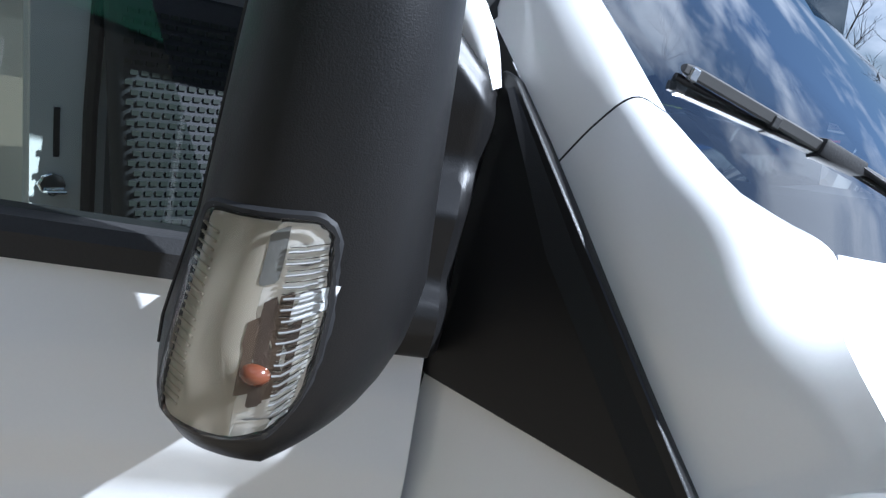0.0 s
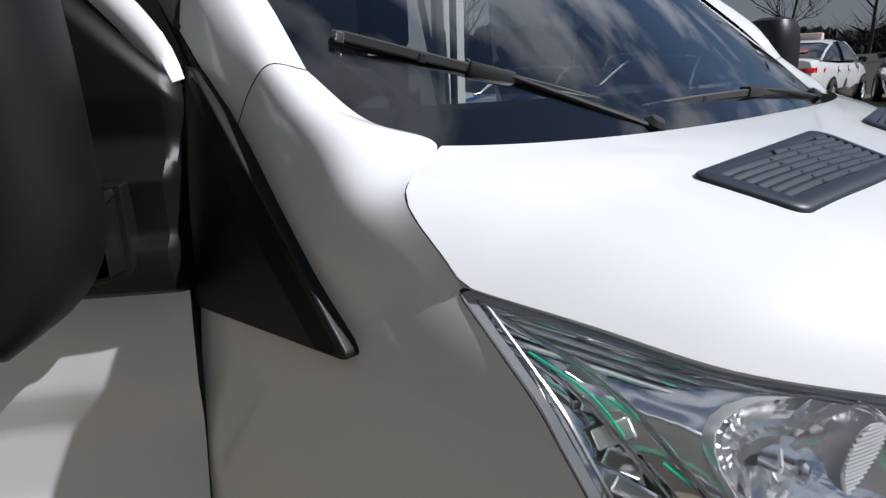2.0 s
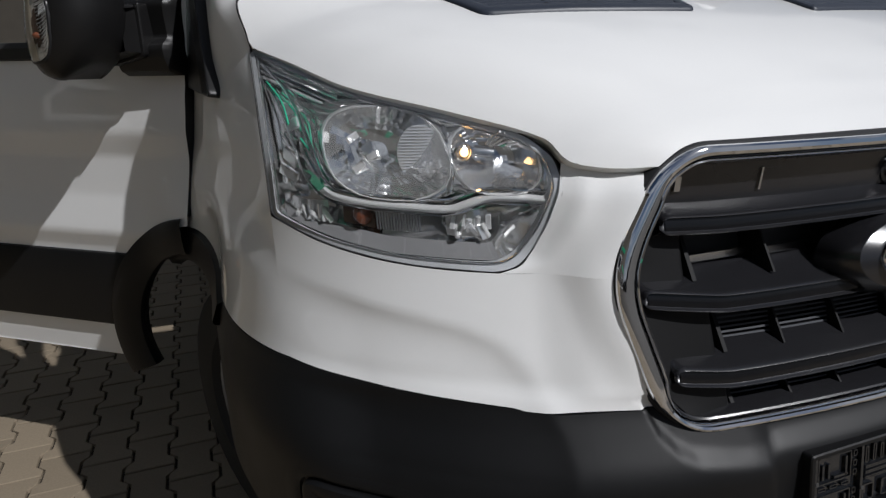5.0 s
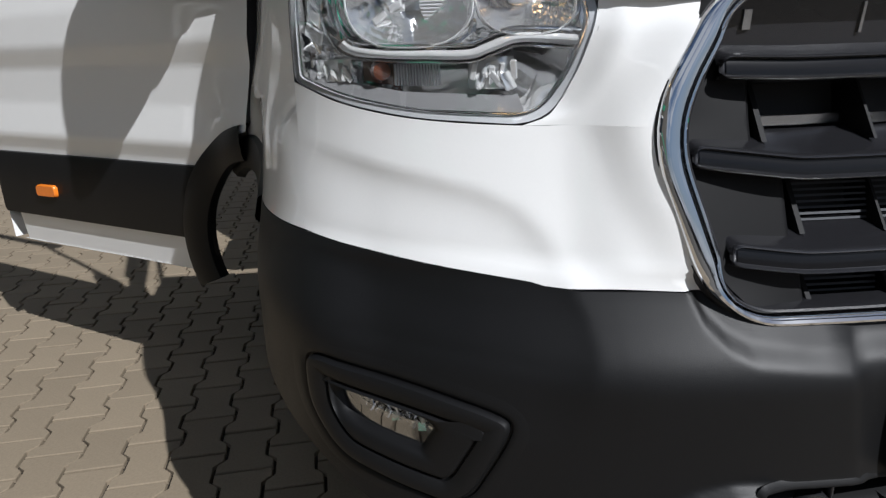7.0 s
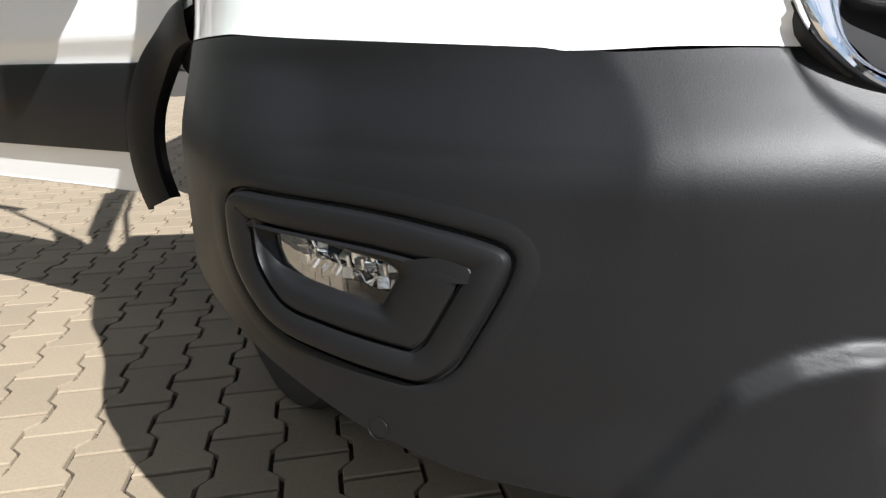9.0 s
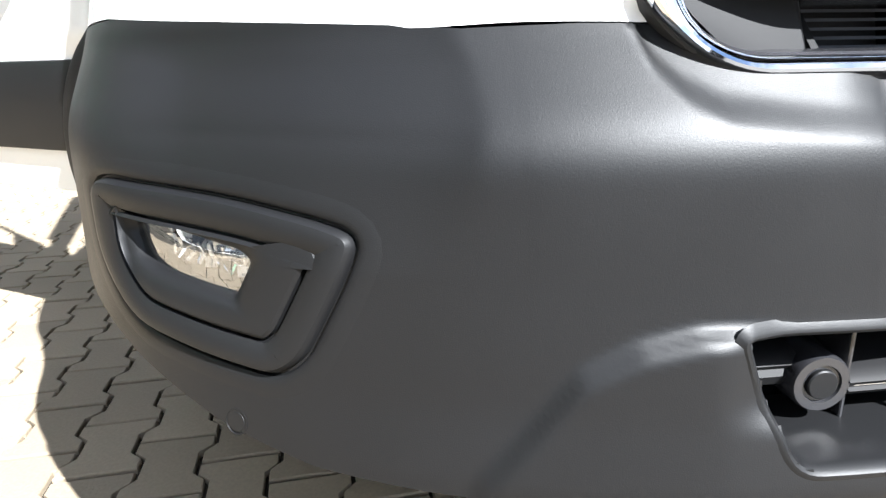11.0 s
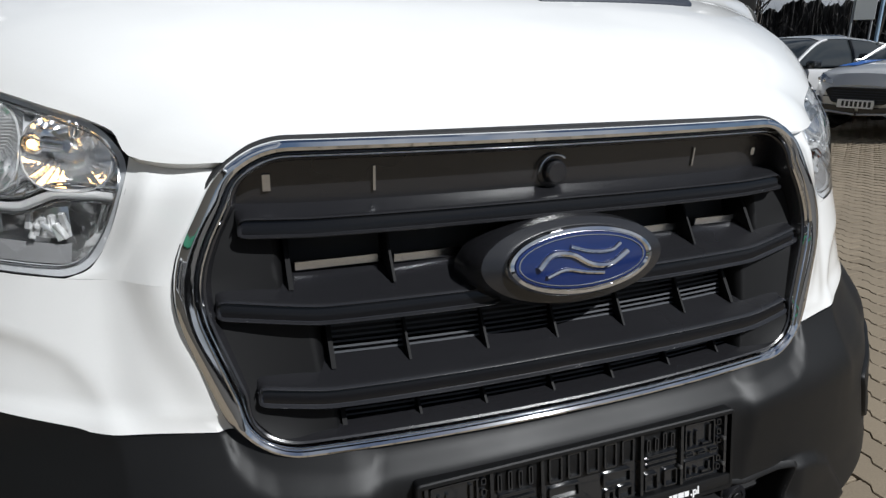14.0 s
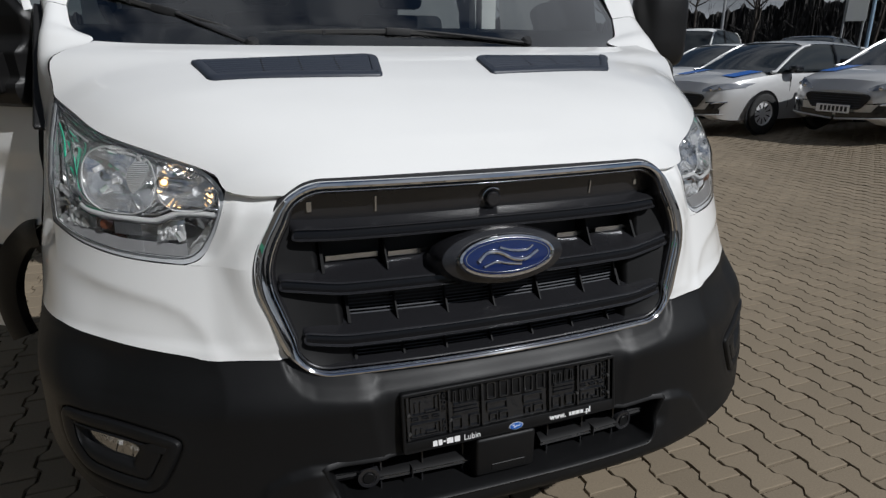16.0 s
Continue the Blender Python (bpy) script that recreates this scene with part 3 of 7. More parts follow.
def glass(w, t, out=0.0):
    e, m = spline(t, G_T, G_EDGE), spline(t, G_T, G_MID)
    if w > 0:
        e.x -= far_corner(e.z)
    k = abs(w)
    p = Vector((e.x * k, m.y + (e.y - m.y) * k ** 2.2, m.z + (e.z - m.z) * k ** 2.2))
    p += Vector((0, -0.6, 0.8)) * out
    return Vector((math.copysign(p.x, w), p.y, p.z))


ws = part("windscreen", sheet(lambda u, v: glass(2 * u - 1, v), 48, 40, 0.0), WINDSCREEN, van, "tinted curved windscreen above the white bonnet")
ws.visible_shadow = False
part("dark_border", sheet(lambda u, v: glass(2 * u - 1, v * 0.075, -0.006), 48, 6), GLOSSBLACK, ws, "black printed band along the foot of the glass")
for s, _ in SIDES:
    bm = bmesh.new()
    grid(bm, flip(lambda u, v: glass(0.965 + 0.035 * u, 0.06 + v * 0.94, -0.005), s), 3, 30)
    part("side_border", bm, GLOSSBLACK, ws)

# bonnet vents
for s, nm in SIDES:
    vent = new("bonnet_vent")
    vent.parent = van
    out = rounded([(0.617, 0.594), (0.148, 0.580), (0.170, 0.434), (0.34, 0.441), (0.576, 0.468)] if s < 0 else [(0.602, 0.622), (0.122, 0.566), (0.128, 0.442), (0.32, 0.462), (0.524, 0.492)], [0.018, 0.040, 0.014, 0.10, 0.020])
    out = [Vector((s * p.x, p.y)) for p in out]
    inn = inset(out, 0.024)
    bm = bmesh.new()
    rings(bm, [[bonnet_at(*p, h) for p in inset(out, d)] for d, h in ((0, -0.002), (0.0006, 0.0040), (0.003, 0.0068), (0.010, 0.0084), (0.022, 0.0084), (0.024, 0.0074), (0.0245, 0.0012))])
    part("vent_frame", bm, VENTGREY, vent)
    bm = bmesh.new()
    fill_loop(bm, inset(out, 0.020), lambda p: bonnet_at(p.x, p.y, 0.0022))
    part("vent_floor", bm, DARK, vent)
    rim = [tuple(p) for p in inn]

    def run_y(x, y):
        """A slat's line: it follows the slant of the vent's front edge."""
        return y + (0.048 if s < 0 else 0.062) * (x - 0.15) / 0.46
    for k in range(8):
        y = 0.452 + k * 0.0135
        xs = [x / 1000 for x in range(120, 620, 2) if inside(rim, s * x / 1000, run_y(x / 1000, y + 0.004))]
        if len(xs) < 12:
            continue
        slat = bmesh.new()
        grid(slat, lambda u, v: bonnet_at(s * (xs[0] + (xs[-1] - xs[0]) * u), run_y(xs[0] + (xs[-1] - xs[0]) * u, y + 0.0088 * v), 0.0036 + 0.0040 * math.sin(v * 2.2)), 24, 4)
        part("vent_slat", slat, VENTGREY, vent)
    for x in (0.27, 0.36, 0.45):
        ys = [y / 1000 for y in range(430, 630, 2) if inside(rim, s * x, y / 1000)]
        bm = bmesh.new()
        grid(bm, lambda u, v: bonnet_at(s * (x - 0.002 + 0.004 * v), ys[0] + (ys[-1] - ys[0]) * u, 0.0066), 12, 1)
        part("vent_rib", bm, DARK, vent)

# ---- black bumper ----
bumper = new("front_bumper")
bumper.parent = van


def bump_top(x):
    return interp(x, (0, 0.405, 0.45, 0.49, 0.568, 0.65, 0.70, 0.79, 0.89, 0.96, 1.03), (0.704, 0.704, 0.716, 0.741, 0.743, 0.741, 0.746, 0.752, 0.760, 0.766, 0.764))


def bump_low(x):
    return interp(x, (0, 0.40, 0.55, 0.66, 0.75, 0.83, 0.92, 0.99, 1.03), (0.372, 0.372, 0.376, 0.382, 0.390, 0.410, 0.445, 0.48, 0.50))


FOG = [(0.957, 0.618), (0.803, 0.610), (0.733, 0.598), (0.702, 0.588), (0.717, 0.550), (0.752, 0.482), (0.776, 0.463), (0.829, 0.468), (0.916, 0.480), (0.955, 0.535)]
LOW = rounded([(-0.390, 0.411), (0.390, 0.411), (0.430, 0.518), (-0.430, 0.518)], [0.022, 0.022, 0.010, 0.010])
QX = sorted({round(q_of_x(x, 0.5), 5) for x in (0, 0.025, 0.05, 0.1, 0.15, 0.2, 0.25, 0.29, 0.305, 0.315, 0.325, 0.335, 0.36, 0.37, 0.376, 0.382, 0.388, 0.394, 0.400, 0.406, 0.412, 0.418, 0.424, 0.430, 0.436)})
QS = list(QX)
q_end = QS[-1]
while q_end < 1.0:
    q_end += 0.0035 if q_end < 0.5 else 0.008
    QS.append(min(q_end, 1.0))


def bumper_bm(s):
    bm = bmesh.new()
    cols = []
    for q in QS + [1.02, 1.05, 1.08, 1.11]:
        x = half(0.5) * math.sin(min(q, 1) * math.pi / 2) ** (2 / 2.8)
        lo, hi = bump_low(x), bump_top(x)
        w = smooth01((x - 0.43) / 0.12)
        z1, z2 = 0.405 + (lo + (hi - lo) * 0.09 - 0.405) * w, 0.517 + (lo + (hi - lo) * 0.42 - 0.517) * w
        zs = [lo + (z1 - lo) * k / 4 for k in range(5)] + [z1 + (z2 - z1) * k / 20 for k in range(1, 21)] + [z2 + (hi - z2) * k / 44 for k in range(1, 45)]
        col = []
        for i, z in enumerate(zs):
            p = skin(q, z)
            if q > 1:
                p = skin(1, z) + Vector((0.004 * (q - 1) * 10, (q - 1) * 0.6, 0))
            p.y -= bulge(x, z)
            col.append(bm.verts.new((s * p.x, p.y, p.z)))
        # turned-in lower edge
        p = col[0].co
        col.insert(0, bm.verts.new((p.x * 0.985, p.y + 0.05, p.z - 0.012)))
        col.insert(0, bm.verts.new((p.x * 0.96, p.y + 0.14, p.z + 0.0)))
        p = col[-1].co
        col.append(bm.verts.new((p.x * 0.995, p.y + 0.012, p.z + 0.001)))
        cols.append(col)
    hole = [tuple(p) for p in inset([Vector(p) for p in LOW], 0.001)]
    fog = [Vector(p) for p in rounded(FOG, 0.02)]
    fog = inset(fog, -0.011)
    fog = [tuple(p) for p in fog]
    for a, b in zip(cols, cols[1:]):
        for i in range(min(len(a), len(b)) - 1):
            q = (a[i], b[i], b[i + 1], a[i + 1])
            c = sum((v.co for v in q), Vector()) / 4
            x = abs(c.x)
            if i > 1 and inside(hole, x, c.z):
                continue
            if x > 0.68 and inside(fog, x, c.z) and c.y < 0.40:
                continue
            bm.faces.new(q)
    bmesh.ops.delete(bm, geom=[v for v in bm.verts if not v.link_faces], context="VERTS")
    return bm


for s, _ in SIDES:
    part("bumper_cover", bumper_bm(s), BLACK, bumper, angle=0.9)

# ---- grille ----


def gface(x, z, back=0.0):
    """The grille's face, leaning back and bowed; back moves into the van."""
    return Vector((x, 0.030 + 0.26 * (z - 0.70) + 0.16 * x * x + back, z))


def gframe(x, z, back=0.0):
    """The face on which the chrome surround lies, steeper than the bars behind it."""
    return Vector((x, 0.038 + 0.19 * (z - 0.70) + 0.16 * x * x + back, z))


HEX = [(-0.412, 1.104), (-0.470, 1.068), (-0.5455, 0.932), (-0.484, 0.750), (-0.425, 0.703)]
HEX = HEX + [(-x, z) for x, z in HEX[::-1]]
HEX_OUT = resample(rounded(HEX, [0.045, 0.05, 0.075, 0.05, 0.06, 0.06, 0.05, 0.075, 0.05, 0.045], 8), 0.012)
grille = new("grille")
grille.parent = van


def wide(a, b, c):
    """Band width that is a on the sides, b along the top and c along the foot."""
    return lambda d: a + ((b if d.y > 0 else c) - a) * smooth01((abs(d.y) - 0.35) / 0.5)


def frame_ring(name, prof, material, label=""):
    ring_bm = bmesh.new()
    rings(ring_bm, [[gframe(p.x, p.y, bk) for p in inset(HEX_OUT, wide(a, b, c))] for a, b, c, bk in prof])
    return part(name, ring_bm, material, grille, label, angle=0.5)


frame_ring("chrome_frame", [(0.0, 0.0, 0.0, 0.010), (0.0, 0.0, 0.0, 0.0), (0.0015, 0.001, 0.001, -0.004), (0.005, 0.0035, 0.002, -0.006), (0.013, 0.009, 0.0045, -0.0065), (0.0215, 0.0135, 0.0075, -0.0045), (0.0250, 0.0155, 0.0095, 0.001), (0.0260, 0.0165, 0.0105, 0.006)], CHROME, "polished chrome grille surround")
frame_ring("inner_bead", [(0.0285, 0.0190, 0.0110, 0.010), (0.0292, 0.0195, 0.0112, 0.001), (0.0312, 0.0212, 0.0124, -0.0015), (0.0335, 0.0228, 0.0138, 0.002), (0.0345, 0.0235, 0.0145, 0.010)], CHROME)
frame_ring("frame_step", [(0.0255, 0.0160, 0.0100, 0.004), (0.0265, 0.0175, 0.0107, 0.007), (0.0290, 0.0192, 0.0112, 0.007)], GLOSSBLACK)
frame_ring("edge_seal", [(-0.003, -0.005, -0.005, 0.035), (-0.0025, -0.004, -0.004, 0.008), (-0.001, -0.002, -0.002, 0.004), (0.0005, 0.0005, 0.0005, 0.004)], RUBBER)
frame_ring("inner_frame", [(0.034, 0.0232, 0.0142, 0.004), (0.037, 0.0255, 0.0165, 0.006), (0.043, 0.0290, 0.0190, 0.020), (0.048, 0.0310, 0.0200, 0.088)], GRILLE)
bm = bmesh.new()
fill_loop(bm, inset(HEX_OUT, 0.002), lambda p: gface(p.x, p.y, 0.092))
part("radiator_backing", bm, DARK, grille)

# fine horizontal fins in front of the radiator
bm = bmesh.new()
for z in [0.722 + 0.0072 * k for k in range(23)]:
    grid(bm, lambda u, v, z=z: gface(-0.34 + 0.68 * u, z + 0.0026 * v, 0.056 + 0.001 * v), 12, 1)
fins = part("radiator_core", bm, FIN, grille)
tagged(fins, kind="stuff")


BAR_PROFILE = [(0.085, 0.0400), (0.050, 0.0300), (0.024, 0.0200), (0.011, 0.0160), (0.005, 0.0147), (0.0012, 0.0128), (0.0, 0.0112), (0.0018, 0.0096), (0.0065, 0.0086),
               (0.0065, -0.0086), (0.0018, -0.0096), (0.0, -0.0112), (0.0012, -0.0128), (0.006, -0.0142), (0.020, -0.0160), (0.085, -0.0225)]


def grille_bar(x0, x1, zc, lift, sharp_end=0):
    """One horizontal bar: a fine bead round a dark gloss inlay, a shelf rising behind; its outer ends are kinked up by lift."""
    n = 84

    def level(x):
        k = (abs(x) - 0.362) / 0.112
        k = 0.5 * (k + math.sqrt(k * k + 0.02))
        return zc + lift * k + 0.003 * (1 - min(1, abs(x) / 0.36))

    def end(x):
        """0 at a tip, 1 where the section is full."""
        d = min(abs(x - x0), abs(x - x1))
        w = 0.030 if sharp_end and abs(x - (x1 if sharp_end > 0 else x0)) < 0.05 else 0.014
        return min(1.0, d / w)
    xs = sorted({x0 + (x1 - x0) * i / n for i in range(n + 1)} | {x0 + 0.002 * i for i in range(8)} | {x1 - 0.002 * i for i in range(8)})
    bm = bmesh.new()
    loops = []
    for x in xs:
        e = math.sqrt(max(0.0, 1 - (1 - end(x)) ** 2))
        lp = []
        for b, dz in BAR_PROFILE:
            front = b < 0.015
            z = dz * (0.35 + 0.65 * e) if front else dz
            lp.append(gface(x, level(x) + z - (0.004 * (1 - e) if front else 0), b + (0.004 * (1 - e) if front else 0)))
        loops.append(lp)
    rings(bm, loops, close=False)
    bar = part("grille_bar", bm, GRILLE, grille, angle=1.3)
    bm = bmesh.new()

    def inlay(u, v):
        x = x0 + 0.006 + (x1 - x0 - 0.012) * u
        e = math.sqrt(max(0.0, 1 - (1 - end(x)) ** 2))
        return gface(x, level(x) + (v - 0.5) * 0.0172 * (0.3 + 0.7 * e), 0.0060 - 0.0006 * math.sin(v * math.pi))
    grid(bm, inlay, 60, 6)
    part("dark_inlay", bm, INLAY, bar)


grille_bar(-0.450, 0.450, 0.992, 0.004)
grille_bar(-0.485, -0.108, 0.881, 0.015, 1)
grille_bar(0.108, 0.485, 0.883, 0.017, -1)
grille_bar(-0.446, 0.446, 0.7745, 0.016)

# top panel above the first bar, with its bright slots and round cap
bm = bmesh.new()
grid(bm, lambda u, v: gface((-0.474 + 0.948 * u) * (1 - 0.10 * v), 1.003 + 0.082 * v, 0.040 - 0.030 * v), 40, 6)
part("top_panel", bm, GRILLE, grille)
for x, w, h in ((-0.408, 0.0050, 0.011), (-0.269, 0.0018, 0.017), (0.262, 0.0014, 0.015), (0.402, 0.0035, 0.006)):
    bm = bmesh.new()
    box(bm, x - w, x + w, -0.001, 0.003, -h, h, Matrix.Translation(gface(0, 1.046, 0.022) + Vector((0, 0.16 * x * x, 0))) @ Matrix.Rotation(0.10, 4, "X"))
    part("bright_slot", bm, SATIN, grille)
bm = bmesh.new()
m = Matrix.Translation(gface(-0.003, 1.040, 0.024)) @ Matrix.Rotation(radians(90), 4, "X")
lathe(bm, [(0.0, 0.014), (0.014, 0.014), (0.017, 0.011), (0.018, 0.0), (0.024, -0.002), (0.024, -0.02)], m, 28)
part("round_cap", bm, GRILLE, grille)
bm = bmesh.new()
tube(bm, [Vector((-0.003, 0, 1.040)) + Vector((0.025 * math.cos(a), gface(0, 1.040).y + 0.018, 0.025 * math.sin(a))) for a in [radians(50 + 9 * k) for k in range(15)]], 0.0016, 8)
part("cap_rim", bm, SATIN, grille)
# bright support bars behind the upper openings
for x0, x1 in ((-0.380, -0.262), (-0.243, -0.138), (0.185, 0.254), (0.302, 0.392)):
    bm = bmesh.new()
    box(bm, x0, x1, 0.0, 0.006, -0.0065, 0.0065, Matrix.Translation(gface(0, 0.928, 0.066) + Vector((0, 0.16 * x0 * x1, 0))), 0.001, 1)
    part("support_bar", bm, SATIN, grille)
# vertical vanes between the bars
for z0, z1, xs, zs in ((0.908, 0.980, (-0.390, -0.253, 0.258, 0.396), -0.004), (0.800, 0.868, (-0.345, -0.240, -0.125, -0.012, 0.107, 0.230, 0.338), 0), (0.716, 0.762, (-0.337, -0.231, -0.133, -0.023, 0.082, 0.193, 0.300), 0)):
    for x in xs:
        t = 0.0032 if abs(x) > 0.3 else 0.0018
        back = 0.026 if z0 > 0.9 else 0.030
        bm = bmesh.new()
        grid(bm, lambda u, v: gface(x - t, z0 + (z1 - z0) * u, back + 0.028 * u + 0.06 * v), 4, 2)
        grid(bm, lambda u, v: gface(x + t, z0 + (z1 - z0) * u, back + 0.028 * u + 0.06 * v), 4, 2)
        grid(bm, lambda u, v: gface(x - t + 2 * t * v, z0 + (z1 - z0) * u, back + 0.028 * u), 4, 1)
        part("vane", bm, CHEEK, grille)
# closed cheek at each end of the openings, running down behind the bars
CHEEK_Z = (0.715, 0.752, 0.80, 0.86, 0.932, 0.985, 1.02)
for s, _ in SIDES:
    def cheek(u, v):
        z = 0.717 + 0.298 * v
        xi = interp(z, (0.717, 0.775, 0.785, 0.875, 0.885, 0.985), (0.338, 0.340, 0.350, 0.355, 0.392, 0.396))
        xo = interp(z, CHEEK_Z, (0.415, 0.452, 0.470, 0.490, 0.512, 0.495, 0.475))
        return gface(xi + (xo - xi) * u, z, 0.030 - 0.018 * u ** 2 + 0.030 * (1 - min(1, u * 8)) ** 2)
    bm = bmesh.new()
    grid(bm, flip(cheek, s), 24, 30)
    grid(bm, flip(lambda u, v: cheek(0, v) + Vector((0.0, 0.05 * u, 0)), s), 2, 30)
    part("cheek", bm, CHEEK, grille)

# oval badge
badge = new("badge")
badge.parent = grille
BC = Vector((-0.002, 0.056, 0.930))
BM = Matrix.Translation(BC) @ Matrix.Rotation(radians(90 - 14), 4, "X")


def oval(bm, profile, n=56):
    lp = [[BM @ Vector((a * math.cos(k * math.tau / n), b * math.sin(k * math.tau / n), h)) for k in range(n)] for a, b, h in profile]
    vs = rings(bm, lp)
    bm.faces.new(vs[-1])


bm = bmesh.new()
oval(bm, [(0.162, 0.070, -0.075), (0.158, 0.066, -0.035), (0.146, 0.060, -0.012), (0.122, 0.050, -0.004), (0.116, 0.047, -0.002)])
part("badge_base", bm, GRILLE, badge)
bm = bmesh.new()
rings(bm, [[BM @ Vector((a * math.cos(k * math.tau / 56), b * math.sin(k * math.tau / 56), h)) for k in range(56)] for a, b, h in
           ((0.1165, 0.0485, -0.006), (0.1165, 0.0485, 0.003), (0.113, 0.0455, 0.009), (0.108, 0.041, 0.010), (0.105, 0.0385, 0.007))])
part("chrome_ring", bm, CHROME, badge)
bm = bmesh.new()
oval(bm, [(0.106, 0.039, 0.004), (0.104, 0.038, 0.0075), (0.08, 0.030, 0.0085), (0.04, 0.015, 0.009)])
part("blue_oval", bm, BLUE, badge)
bm = bmesh.new()
rings(bm, [[BM @ Vector((a * math.cos(k * math.tau / 56), b * math.sin(k * math.tau / 56), h)) for k in range(56)] for a, b, h in ((0.1005, 0.0352, 0.0078), (0.1, 0.0348, 0.0092), (0.0985, 0.0338, 0.0092), (0.098, 0.0334, 0.0078))])
part("thin_silver_line", bm, SATIN, badge)


def stroke(bm, pts, r):
    tube(bm, [BM @ Vector((x, y, 0.0092)) for x, y in pts], r, 8, flat=0.7)


# plain silver wave and short strokes in place of lettering
for pts, r in (([(-0.072, -0.006), (-0.05, 0.012), (-0.02, 0.010), (0.01, -0.006), (0.04, -0.009), (0.07, 0.006)], 0.0066), ([(-0.060, -0.018), (-0.03, -0.010), (0.0, -0.016), (0.03, -0.020)], 0.0042),
               ([(-0.02, 0.021), (0.01, 0.012), (0.045, 0.010), (0.06, 0.018)], 0.0042)):
    bm = bmesh.new()
    c = line(*[(x, y, 0) for x, y in pts])
    stroke(bm, [tuple(c(t / 20)[:2]) for t in range(21)], r)
    part("silver_wave", bm, CHROME, badge)

# ---- number plate holder, empty ----
holder = thing("number_plate_holder", "empty black plastic number plate holder with white lettering", "plate holder")
HM = Matrix.Translation((0.002, 0.0, 0.596)) @ Matrix.Rotation(radians(90 - 7), 4, "X") @ Matrix.Rotation(radians(0.3), 4, "Z")
W, H = 0.267, 0.069


def hbox(bm, x0, x1, y0, y1, z0, z1, bevel=0.0):
    box(bm, x0, x1, y0, y1, z0, z1, HM, bevel, 2)


bm = bmesh.new()
o = resample(rounded([(-W, -H), (W, -H), (W, H), (-W, H)], 0.008), 0.02)
rings(bm, [[HM @ Vector((p.x, p.y, h)) for p in inset(o, d)] for d, h in ((0, -0.014), (0, 0.004), (0.002, 0.006), (0.007, 0.006))])
part("rim", bm, BLACK, holder)
bm = bmesh.new()
hbox(bm, -W + 0.004, W - 0.004, -H + 0.003, H - 0.003, -0.012, -0.006)
part("back_plate", bm, GLOSSBLACK, holder)
bm = bmesh.new()
hbox(bm, -W + 0.004, W - 0.004, -H + 0.002, -H + 0.027, -0.008, 0.0055, 0.0015)
part("lower_strip", bm, BLACK, holder, "black strip that carries the dealer's lettering")
